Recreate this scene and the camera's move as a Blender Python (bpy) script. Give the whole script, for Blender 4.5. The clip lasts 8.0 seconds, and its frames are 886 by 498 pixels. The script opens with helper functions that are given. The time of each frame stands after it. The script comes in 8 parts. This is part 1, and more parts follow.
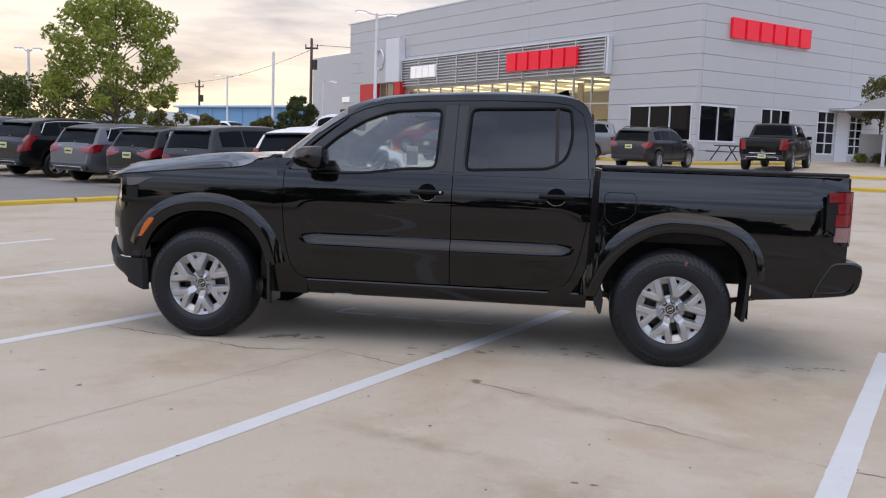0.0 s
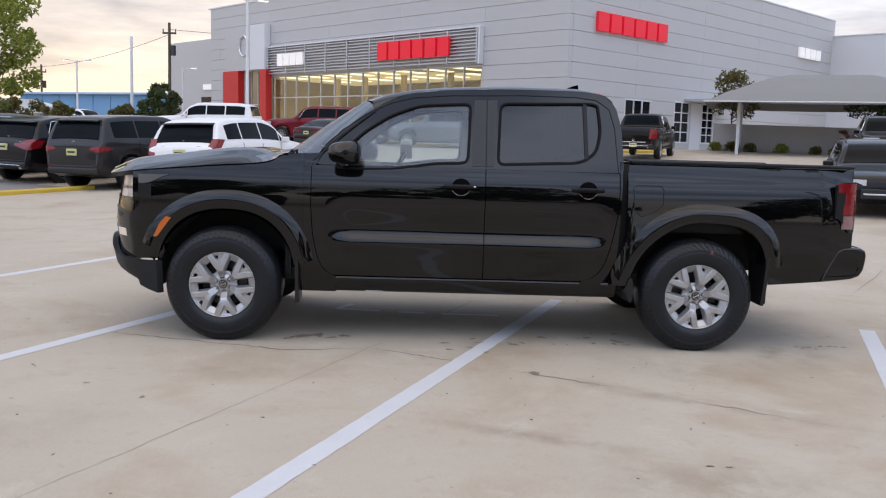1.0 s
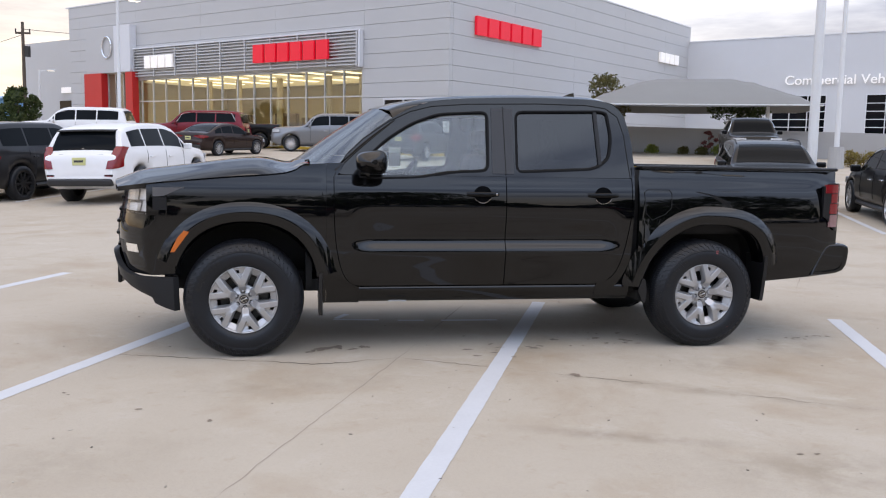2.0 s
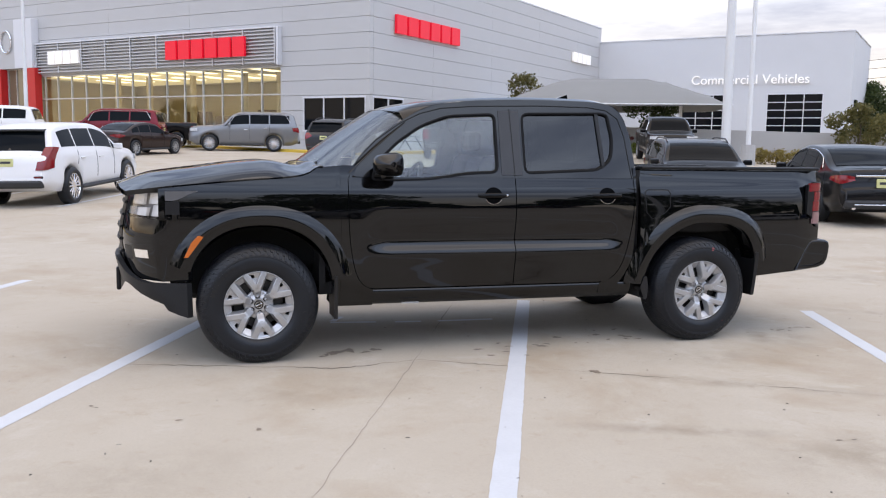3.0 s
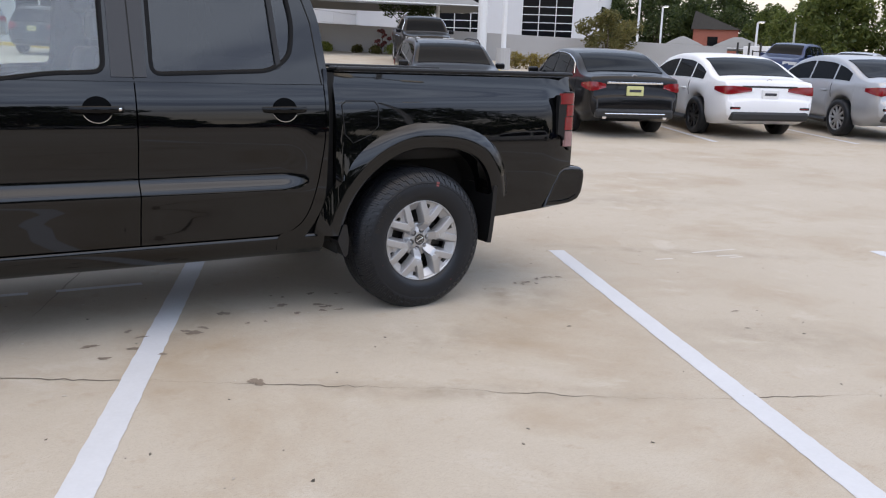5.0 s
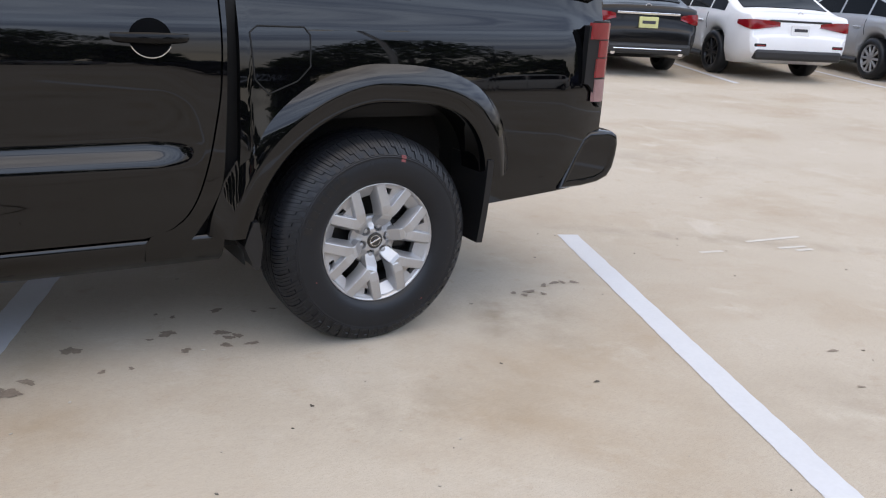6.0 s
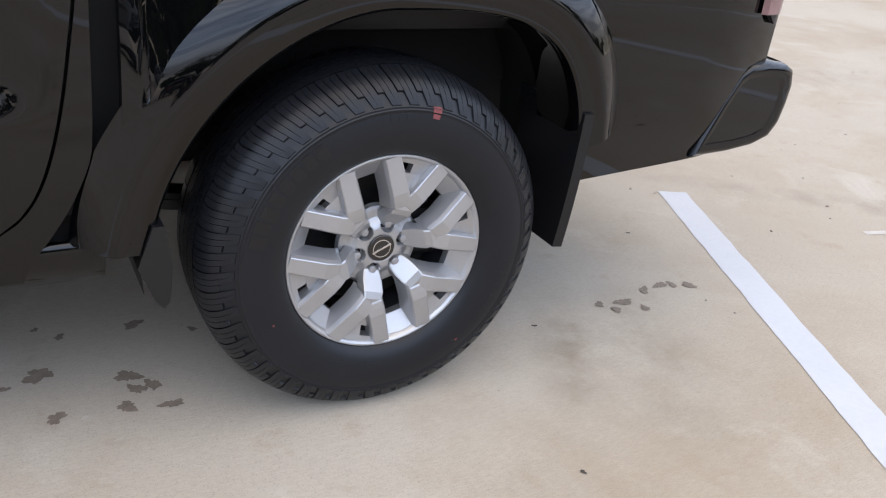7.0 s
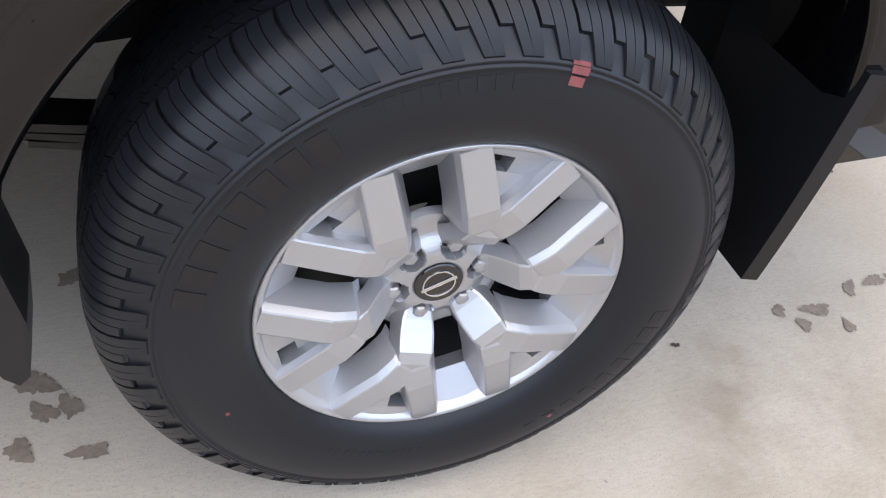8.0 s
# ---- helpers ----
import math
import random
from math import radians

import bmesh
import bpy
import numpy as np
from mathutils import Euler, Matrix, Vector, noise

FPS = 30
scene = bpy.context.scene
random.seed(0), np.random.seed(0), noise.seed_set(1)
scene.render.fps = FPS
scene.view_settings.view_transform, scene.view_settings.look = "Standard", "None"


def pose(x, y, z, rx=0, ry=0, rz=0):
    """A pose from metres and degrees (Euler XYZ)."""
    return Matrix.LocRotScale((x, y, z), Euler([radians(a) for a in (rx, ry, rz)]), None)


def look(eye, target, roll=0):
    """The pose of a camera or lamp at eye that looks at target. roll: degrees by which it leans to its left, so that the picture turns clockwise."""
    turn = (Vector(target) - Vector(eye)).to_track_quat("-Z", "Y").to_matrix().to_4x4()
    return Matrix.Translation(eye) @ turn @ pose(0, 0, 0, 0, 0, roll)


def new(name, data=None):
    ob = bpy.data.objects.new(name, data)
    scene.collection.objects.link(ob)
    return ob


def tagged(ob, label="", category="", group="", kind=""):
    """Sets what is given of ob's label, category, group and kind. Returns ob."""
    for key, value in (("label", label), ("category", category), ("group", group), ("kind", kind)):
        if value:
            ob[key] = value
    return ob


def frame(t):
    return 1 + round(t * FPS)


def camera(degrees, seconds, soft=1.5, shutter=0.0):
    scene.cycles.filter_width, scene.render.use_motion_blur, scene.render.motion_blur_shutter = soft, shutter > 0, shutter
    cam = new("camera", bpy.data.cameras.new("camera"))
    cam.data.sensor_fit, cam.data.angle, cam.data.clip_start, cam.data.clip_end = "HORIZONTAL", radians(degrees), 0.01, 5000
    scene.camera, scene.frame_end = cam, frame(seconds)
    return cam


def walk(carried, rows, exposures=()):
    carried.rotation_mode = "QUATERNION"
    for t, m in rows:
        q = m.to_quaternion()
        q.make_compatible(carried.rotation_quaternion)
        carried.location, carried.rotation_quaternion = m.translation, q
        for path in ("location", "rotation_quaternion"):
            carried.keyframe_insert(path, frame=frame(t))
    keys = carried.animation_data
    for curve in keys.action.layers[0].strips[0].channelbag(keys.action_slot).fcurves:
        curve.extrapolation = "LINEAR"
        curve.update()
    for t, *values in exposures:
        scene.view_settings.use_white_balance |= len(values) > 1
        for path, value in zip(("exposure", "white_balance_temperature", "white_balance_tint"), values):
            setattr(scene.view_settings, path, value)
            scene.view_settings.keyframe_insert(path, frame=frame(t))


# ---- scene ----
cam = camera(54.4, 8.0, soft=1.15)
# The camera's way: seconds, eye, target, roll. World: x along the truck to its rear, y across it, origin under the front hub.
PATH = [
    (0, (2.528, -5.664, 1.324), (2.241, -3.697, 1.11), 1.9),
    (0.5, (1.898, -5.791, 1.337), (1.743, -3.809, 1.114), 1.9),
    (1, (1.341, -5.75, 1.329), (1.386, -3.763, 1.099), 1.7),
    (1.5, (0.78, -5.741, 1.328), (0.964, -3.762, 1.107), 1.6),
    (1.7, (0.581, -5.717, 1.336), (0.836, -3.745, 1.117), 1.3),
    (2.8, (-0.321, -5.577, 1.351), (0.202, -3.659, 1.135), 0.9),
    (3, (-0.384, -5.55, 1.357), (0.168, -3.64, 1.139), 0.8),
    (3.5, (-0.346, -5.398, 1.347), (0.263, -3.506, 1.122), 0.9),
    (3.8, (-0.128, -5.166, 1.337), (0.591, -3.316, 1.092), 1.2),
    (4, (0.034, -5.037, 1.359), (0.847, -3.231, 1.081), 1.4),
    (4.5, (0.432, -4.567, 1.357), (1.372, -2.835, 1.014), 1.0),
    (5, (0.893, -3.971, 1.338), (1.921, -2.309, 0.912), 2.0),
    (5.2, (1.047, -3.728, 1.323), (2.083, -2.077, 0.872), 2.1),
    (6.3, (2.019, -2.25, 1.256), (3.055, -0.663, 0.615), 4.3),
    (6.5, (2.14, -2.015, 1.236), (3.154, -0.434, 0.55), 4.5),
    (7, (2.485, -1.472, 1.181), (3.397, 0.085, 0.318), 6.2),
    (7.5, (2.73, -0.986, 1.104), (3.497, 0.507, 0.018), 8.4),
    (8, (2.887, -0.654, 1.078), (3.527, 0.706, -0.241), 11.1),
]
walk(cam, [(t, look(eye, target, roll)) for t, eye, target, roll in PATH],
     exposures=((0.0, 0.16, 7480, 18), (1.5, 0.27, 7470, 17), (3.0, 0.53, 7480, 17), (3.5, 0.56, 7480, 17), (4.5, 0.48, 7570, 16), (5.2, 0.44, 7650, 16), (6.5, 0.62, 7530, 15), (7.3, 0.82, 7500, 16), (8.0, 1.09, 7520, 16)))

# ---------------------------------------------------------------- light
SUN_ELEV, SUN_ROT = radians(14), radians(-52)
world = bpy.data.worlds.new("overcast_evening_sky")
scene.world = world
world.use_nodes = True
wn = world.node_tree
wn.nodes.clear()


def wnode(kind, **kw):
    n = wn.nodes.new(kind)
    for k, v in kw.items():
        n.inputs[k].default_value = v
    return n


sky = wnode("ShaderNodeTexSky")
sky.sky_type, sky.sun_disc, sky.sun_elevation, sky.sun_rotation = "NISHITA", False, SUN_ELEV, SUN_ROT
sky_bg = wnode("ShaderNodeBackground", Strength=0.10)
wn.links.new(sky.outputs[0], sky_bg.inputs["Color"])
coord = wnode("ShaderNodeTexCoord")
axes = wnode("ShaderNodeSeparateXYZ")
wn.links.new(coord.outputs["Generated"], axes.inputs[0])
# cloud layer: cream at the horizon, grey overhead, streaked along the horizon
flat = wnode("ShaderNodeMapping")
flat.inputs["Scale"].default_value = (1.6, 1.6, 9.0)
wn.links.new(coord.outputs["Generated"], flat.inputs[0])
streak = wnode("ShaderNodeTexNoise", Scale=1.7, Detail=7.0, Roughness=0.58)
wn.links.new(flat.outputs[0], streak.inputs["Vector"])


def sky_ramp(stops):
    """Cloud colour by height above the horizon."""
    r = wn.nodes.new("ShaderNodeValToRGB")
    wn.links.new(axes.outputs["Z"], r.inputs[0])
    for pos, col in stops:
        e = r.color_ramp.elements.new(pos)
        e.color = (*col, 1)
    r.color_ramp.elements.remove(r.color_ramp.elements[0])
    r.color_ramp.elements.remove(r.color_ramp.elements[-1])
    return r


HIGH_SKY = ((0.40, (1.20, 1.66, 2.46)), (0.66, (1.38, 1.80, 2.52)), (1.0, (1.58, 1.86, 2.34)))
warm_sky = sky_ramp(((0.0, (1.0, 0.84, 0.60)), (0.06, (1.0, 0.92, 0.79)), (0.12, (0.90, 0.89, 0.88)), (0.20, (0.72, 0.76, 0.83))) + HIGH_SKY)
cool_sky = sky_ramp(((0.0, (0.84, 0.85, 0.84)), (0.08, (0.82, 0.85, 0.87)), (0.16, (0.80, 0.91, 1.08)), (0.25, (0.98, 1.26, 1.74))) + HIGH_SKY)
west = wn.nodes.new("ShaderNodeVectorMath")
west.operation = "DOT_PRODUCT"
west.inputs[1].default_value = (-0.72, 0.69, 0.0)
wn.links.new(coord.outputs["Generated"], west.inputs[0])
west_fac = wn.nodes.new("ShaderNodeMapRange")
west_fac.interpolation_type = "SMOOTHSTEP"
west_fac.inputs["From Min"].default_value, west_fac.inputs["From Max"].default_value = 0.40, 1.0
wn.links.new(west.outputs["Value"], west_fac.inputs["Value"])
height = wn.nodes.new("ShaderNodeMix")
height.data_type = "RGBA"
wn.links.new(west_fac.outputs[0], height.inputs[0])
wn.links.new(cool_sky.outputs[0], height.inputs[6])
wn.links.new(warm_sky.outputs[0], height.inputs[7])
shade = wn.nodes.new("ShaderNodeValToRGB")
wn.links.new(streak.outputs["Fac"], shade.inputs[0])
shade.color_ramp.elements[0].position, shade.color_ramp.elements[0].color = 0.38, (0.58, 0.60, 0.66, 1)
shade.color_ramp.elements[1].position, shade.color_ramp.elements[1].color = 0.57, (1.1, 1.09, 1.06, 1)
both = wn.nodes.new("ShaderNodeMix")
both.data_type, both.blend_type = "RGBA", "MULTIPLY"
both.inputs[0].default_value = 1.0
wn.links.new(height.outputs[2], both.inputs[6])
wn.links.new(shade.outputs[0], both.inputs[7])
# the high cloud is thicker beyond the building than over the lot's open side
north = wn.nodes.new("ShaderNodeMapRange")
north.interpolation_type = "SMOOTHSTEP"
north.inputs["From Min"].default_value, north.inputs["From Max"].default_value = -0.5, 0.6
wn.links.new(axes.outputs["Y"], north.inputs["Value"])
high = wn.nodes.new("ShaderNodeMapRange")
high.interpolation_type = "SMOOTHSTEP"
high.inputs["From Min"].default_value, high.inputs["From Max"].default_value = 0.12, 0.40
wn.links.new(axes.outputs["Z"], high.inputs["Value"])
thick = wn.nodes.new("ShaderNodeMath")
thick.operation = "MULTIPLY"
wn.links.new(north.outputs[0], thick.inputs[0])
wn.links.new(high.outputs[0], thick.inputs[1])
dim = wn.nodes.new("ShaderNodeMath")
dim.operation = "MULTIPLY_ADD"
dim.inputs[1].default_value, dim.inputs[2].default_value = -0.48, 1.0
wn.links.new(thick.outputs[0], dim.inputs[0])
cloud = wn.nodes.new("ShaderNodeVectorMath")
cloud.operation = "SCALE"
wn.links.new(both.outputs[2], cloud.inputs[0])
wn.links.new(dim.outputs[0], cloud.inputs["Scale"])
cloud_bg = wnode("ShaderNodeBackground", Strength=0.95)
wn.links.new(cloud.outputs[0], cloud_bg.inputs["Color"])
cover = wnode("ShaderNodeMixShader", Fac=0.93)
wn.links.new(sky_bg.outputs[0], cover.inputs[1])
wn.links.new(cloud_bg.outputs[0], cover.inputs[2])
wout = wn.nodes.new("ShaderNodeOutputWorld")
wn.links.new(cover.outputs[0], wout.inputs[0])

sun = new("sun", bpy.data.lights.new("sun", "SUN"))
sun.data.energy, sun.data.angle, sun.data.color = 0.7, radians(80), (1.0, 0.93, 0.84)
sun.matrix_world = look((0, 0, 60), (1.5, 5, 10))

room_light = new("showroom_light", bpy.data.lights.new("showroom_light", "AREA"))
room_light.data.shape, room_light.data.size, room_light.data.size_y, room_light.data.energy, room_light.data.color = "RECTANGLE", 8.0, 22.0, 190, (1.0, 0.83, 0.44)
room_light.matrix_world = Matrix.Translation((-0.3, 57.6, 6.4)) @ Matrix.Rotation(radians(43), 4, "Z")

# ---------------------------------------------------------------- materials
MATS = {}


def mat(name, color=(0.5, 0.5, 0.5), rough=0.5, metal=0.0, vary=0.0, scale=3.0, grain=0.0, grain_scale=60.0, bump=0.0, coat=0.0, spec=0.5,
        emit=None, glow=0.0, alpha=1.0, trans=0.0, ior=1.45, island=0.0, tint=None):
    """A surface with variation at two scales: broad stains (vary, scale) and fine grain, with a fine relief."""
    if name in MATS:
        return MATS[name]
    m = bpy.data.materials.new(name)
    m.use_nodes = True
    nt = m.node_tree
    p = nt.nodes["Principled BSDF"]
    p.inputs["Base Color"].default_value = (*color, 1)
    p.inputs["Roughness"].default_value = rough
    p.inputs["Metallic"].default_value = metal
    p.inputs["Coat Weight"].default_value = coat
    p.inputs["Coat Roughness"].default_value = 0.03
    p.inputs["Specular IOR Level"].default_value = spec
    p.inputs["Transmission Weight"].default_value = trans
    p.inputs["IOR"].default_value = ior
    if emit:
        p.inputs["Emission Color"].default_value = (*emit, 1)
        p.inputs["Emission Strength"].default_value = glow
    if vary or grain or island:
        tc = nt.nodes.new("ShaderNodeTexCoord")
        big = nt.nodes.new("ShaderNodeTexNoise")
        big.inputs["Scale"].default_value, big.inputs["Detail"].default_value, big.inputs["Roughness"].default_value = scale, 6, 0.6
        fine = nt.nodes.new("ShaderNodeTexNoise")
        fine.inputs["Scale"].default_value, fine.inputs["Detail"].default_value = grain_scale, 3
        for n in (big, fine):
            nt.links.new(tc.outputs["Object"], n.inputs["Vector"])
        # factor = 1 + vary*(2*big-1) + grain*(2*fine-1)
        a = nt.nodes.new("ShaderNodeMath")
        a.operation = "MULTIPLY_ADD"
        nt.links.new(big.outputs["Fac"], a.inputs[0])
        a.inputs[1].default_value, a.inputs[2].default_value = 2 * vary, 1 - vary
        b = nt.nodes.new("ShaderNodeMath")
        b.operation = "MULTIPLY_ADD"
        nt.links.new(fine.outputs["Fac"], b.inputs[0])
        b.inputs[1].default_value = 2 * grain
        nt.links.new(a.outputs[0], b.inputs[2])
        c = nt.nodes.new("ShaderNodeMath")
        c.operation = "SUBTRACT"
        nt.links.new(b.outputs[0], c.inputs[0])
        c.inputs[1].default_value = grain
        last = c
        if island:
            geo = nt.nodes.new("ShaderNodeNewGeometry")
            d = nt.nodes.new("ShaderNodeMath")
            d.operation = "MULTIPLY_ADD"
            nt.links.new(geo.outputs["Random Per Island"], d.inputs[0])
            d.inputs[1].default_value = 2 * island
            nt.links.new(c.outputs[0], d.inputs[2])
            last = nt.nodes.new("ShaderNodeMath")
            last.operation = "SUBTRACT"
            nt.links.new(d.outputs[0], last.inputs[0])
            last.inputs[1].default_value = island
        mul = nt.nodes.new("ShaderNodeVectorMath")
        mul.operation = "SCALE"
        mul.inputs[0].default_value = color
        nt.links.new(last.outputs[0], mul.inputs["Scale"])
        nt.links.new(mul.outputs[0], p.inputs["Base Color"])
        if bump:
            bu = nt.nodes.new("ShaderNodeBump")
            bu.inputs["Strength"].default_value = bump
            bu.inputs["Distance"].default_value = 0.004
            nt.links.new(fine.outputs["Fac"], bu.inputs["Height"])
            nt.links.new(bu.outputs[0], p.inputs["Normal"])
    MATS[name] = m
    return m


PAINT = mat("black_paint", (0.0016, 0.0017, 0.0021), 0.025, spec=0.56)
PLASTIC = mat("black_plastic", (0.009, 0.009, 0.010), 0.42, vary=0.15, scale=8, grain=0.1, grain_scale=300, bump=0.1, spec=0.32)
RUBBER = mat("tyre_rubber", (0.0100, 0.0112, 0.0140), 0.38, vary=0.30, scale=7, grain=0.12, grain_scale=260, bump=0.03, spec=0.36)
RUBBER_DARK = mat("raised_rubber", (0.006, 0.006, 0.007), 0.30, vary=0.2, scale=30)
DARK = mat("dark_liner", (0.006, 0.006, 0.006), 0.8, vary=0.2, grain=0.1)
ALLOY = mat("silver_alloy", (0.44, 0.44, 0.447), 0.30, 0.65, vary=0.05, scale=10, grain=0.05, grain_scale=900)
CHROME = mat("chrome", (0.75, 0.75, 0.77), 0.12, 1.0)
STEEL = mat("dark_steel", (0.06, 0.06, 0.06), 0.45, 0.8, vary=0.2, scale=12)
GLASS_DARK = mat("privacy_glass", (0.006, 0.007, 0.008), 0.02, coat=1.0, spec=0.6)
RED_LENS = mat("red_lens", (0.19, 0.006, 0.010), 0.10, coat=0.35, vary=0.45, scale=18)
CLEAR_LENS = mat("clear_lens", (0.55, 0.56, 0.58), 0.1, coat=1.0, vary=0.2, scale=25)
AMBER = mat("amber_lens", (0.50, 0.11, 0.012), 0.15, coat=0.5)
WHITE_PLATE = mat("yellow_plate", (0.72, 0.66, 0.22), 0.4, vary=0.05)


def concrete():
    """Pale tan concrete: broad rusty and grey patches, mottling, broom streaks and speckle."""
    m = bpy.data.materials.new("pale_concrete")
    m.use_nodes = True
    nt = m.node_tree
    p = nt.nodes["Principled BSDF"]
    p.inputs["Roughness"].default_value = 0.82
    p.inputs["Specular IOR Level"].default_value = 0.35
    tc = nt.nodes.new("ShaderNodeTexCoord")

    def nz(scale, detail, rough, stretch=None, dist=0.0):
        n = nt.nodes.new("ShaderNodeTexNoise")
        n.inputs["Scale"].default_value, n.inputs["Detail"].default_value, n.inputs["Roughness"].default_value, n.inputs["Distortion"].default_value = scale, detail, rough, dist
        if stretch:
            mp = nt.nodes.new("ShaderNodeMapping")
            mp.inputs["Scale"].default_value = stretch
            mp.inputs["Rotation"].default_value = (0, 0, radians(22))
            nt.links.new(tc.outputs["Object"], mp.inputs[0])
            nt.links.new(mp.outputs[0], n.inputs["Vector"])
        else:
            nt.links.new(tc.outputs["Object"], n.inputs["Vector"])
        return n

    def ramp(n, a, b):
        r = nt.nodes.new("ShaderNodeMapRange")
        r.inputs["From Min"].default_value, r.inputs["From Max"].default_value = a, b
        nt.links.new(n.outputs["Fac"], r.inputs["Value"])
        return r

    def over(col_a, fac, col_b, mode="MIX"):
        x = nt.nodes.new("ShaderNodeMix")
        x.data_type, x.blend_type = "RGBA", mode
        nt.links.new(fac, x.inputs[0])
        if hasattr(col_a, "links"):
            nt.links.new(col_a, x.inputs[6])
        else:
            x.inputs[6].default_value = (*col_a, 1)
        x.inputs[7].default_value = (*col_b, 1)
        return x.outputs[2]

    base = over(GROUND_A, ramp(nz(0.45, 5, 0.6), 0.35, 0.68).outputs[0], GROUND_B)
    base = over(base, ramp(nz(0.8, 6, 0.62, None, 0.25), 0.50, 0.74).outputs[0], GROUND_RUST)
    base = over(base, ramp(nz(2.2, 6, 0.65, None, 0.4), 0.58, 0.80).outputs[0], GROUND_PALE)
    base = over(base, ramp(nz(7.0, 5, 0.7), 0.58, 0.85).outputs[0], GROUND_RUST)
    # old damp blots and streaks, and the main crack's shadow band painted in: centre, turn, half length, half width,
    # depth
    ragged = nz(5.0, 5, 0.65)
    for cx, cy, turn, hl, hw, deep in ((1.90, -1.85, -21, 0.75, 0.10, 0.9), (2.75, -1.18, -31, 1.15, 0.13, 0.8), (2.55, -2.40, -15, 0.75, 0.40, 0.7), (3.05, -0.55, -10, 0.70, 0.35, 0.5), (5.6, 0.45, -36, 1.3, 0.12, 0.7), (0.25, -0.75, 5, 0.90, 0.30, 0.45),
                                       (-0.7, -1.9, 20, 0.9, 0.45, 0.4), (4.6, -1.3, -25, 0.9, 0.40, 0.6), (1.9, 0.1, 30, 0.5, 0.25, 0.6), (6.8, 2.4, -30, 1.6, 0.5, 0.5), (3.75, -0.02, 60, 0.42, 0.13, 0.9), (3.95, -0.10, 65, 0.50, 0.20, 0.7)):
        mp = nt.nodes.new("ShaderNodeMapping")
        mp.vector_type = "TEXTURE"
        mp.inputs["Location"].default_value = (cx, cy, 0)
        mp.inputs["Rotation"].default_value = (0, 0, radians(turn))
        mp.inputs["Scale"].default_value = (hl, hw, 50)
        nt.links.new(tc.outputs["Object"], mp.inputs[0])
        ball = nt.nodes.new("ShaderNodeTexGradient")
        ball.gradient_type = "SPHERICAL"
        nt.links.new(mp.outputs[0], ball.inputs[0])
        mask = nt.nodes.new("ShaderNodeMath")
        mask.operation = "MULTIPLY"
        nt.links.new(ball.outputs["Fac"], mask.inputs[0])
        nt.links.new(ramp(ragged, 0.34, 0.62).outputs[0], mask.inputs[1])
        fac = nt.nodes.new("ShaderNodeMath")
        fac.operation = "MULTIPLY"
        fac.inputs[1].default_value = deep
        nt.links.new(mask.outputs[0], fac.inputs[0])
        base = over(base, fac.outputs[0], (0.285, 0.235, 0.175))
    speck = ramp(nz(300, 4, 0.75), 0.54, 0.72)
    half = nt.nodes.new("ShaderNodeMath")
    half.operation = "MULTIPLY"
    half.inputs[1].default_value = 0.6
    nt.links.new(speck.outputs[0], half.inputs[0])
    base = over(base, half.outputs[0], (0.16, 0.14, 0.12))
    broom = nz(60, 4, 0.7, (1.0, 4.0, 1.0))
    mul = nt.nodes.new("ShaderNodeMapRange")
    mul.inputs["To Min"].default_value, mul.inputs["To Max"].default_value = 0.78, 1.14
    nt.links.new(broom.outputs["Fac"], mul.inputs["Value"])
    sc = nt.nodes.new("ShaderNodeVectorMath")
    sc.operation = "SCALE"
    nt.links.new(base, sc.inputs[0])
    nt.links.new(mul.outputs[0], sc.inputs["Scale"])
    nt.links.new(sc.outputs[0], p.inputs["Base Color"])
    bu = nt.nodes.new("ShaderNodeBump")
    bu.inputs["Strength"].default_value, bu.inputs["Distance"].default_value = 0.18, 0.002
    nt.links.new(broom.outputs["Fac"], bu.inputs["Height"])
    nt.links.new(bu.outputs[0], p.inputs["Normal"])
    return m


GROUND_A, GROUND_B, GROUND_RUST, GROUND_PALE = (0.424, 0.364, 0.290), (0.478, 0.422, 0.348), (0.372, 0.292, 0.208), (0.516, 0.468, 0.402)
CONCRETE = concrete()
WHITE_LINE = mat("white_road_paint", (0.53, 0.54, 0.56), 0.7, vary=0.07, scale=5, grain=0.05, grain_scale=60, bump=0.15)
YELLOW_LINE = mat("yellow_road_paint", (0.55, 0.37, 0.05), 0.7, vary=0.1, scale=4, grain=0.1)
PANEL = mat("grey_metal_panel", (0.455, 0.455, 0.46), 0.5, 0.0, vary=0.04, scale=0.5, grain=0.02, grain_scale=40, island=0.012)
PANEL_WHITE = mat("white_metal_panel", (0.62, 0.63, 0.66), 0.5, vary=0.03, scale=0.5)
STUCCO = mat("pale_grey_stucco", (0.57, 0.575, 0.59), 0.8, vary=0.04, scale=0.6, grain=0.05, grain_scale=50, bump=0.1)
SCREEN = mat("grey_screen_wall", (0.36, 0.355, 0.35), 0.85, vary=0.07, scale=0.5, grain=0.05)
RED_SIGN = mat("red_sign", (0.62, 0.008, 0.025), 0.35, emit=(0.9, 0.01, 0.04), glow=0.24)
RED_PANEL = mat("red_panel", (0.52, 0.02, 0.02), 0.4, vary=0.04)
WHITE_SIGN = mat("white_sign", (0.82, 0.82, 0.82), 0.4, emit=(1, 1, 1), glow=0.18)
MULLION = mat("pale_aluminium", (0.52, 0.52, 0.50), 0.4, 0.3, vary=0.04)
SLAT = mat("silver_slat", (0.50, 0.51, 0.53), 0.4, 0.35, vary=0.04)
ROOM = mat("showroom_wall", (0.50, 0.42, 0.26), 0.8, vary=0.12, scale=1.0)
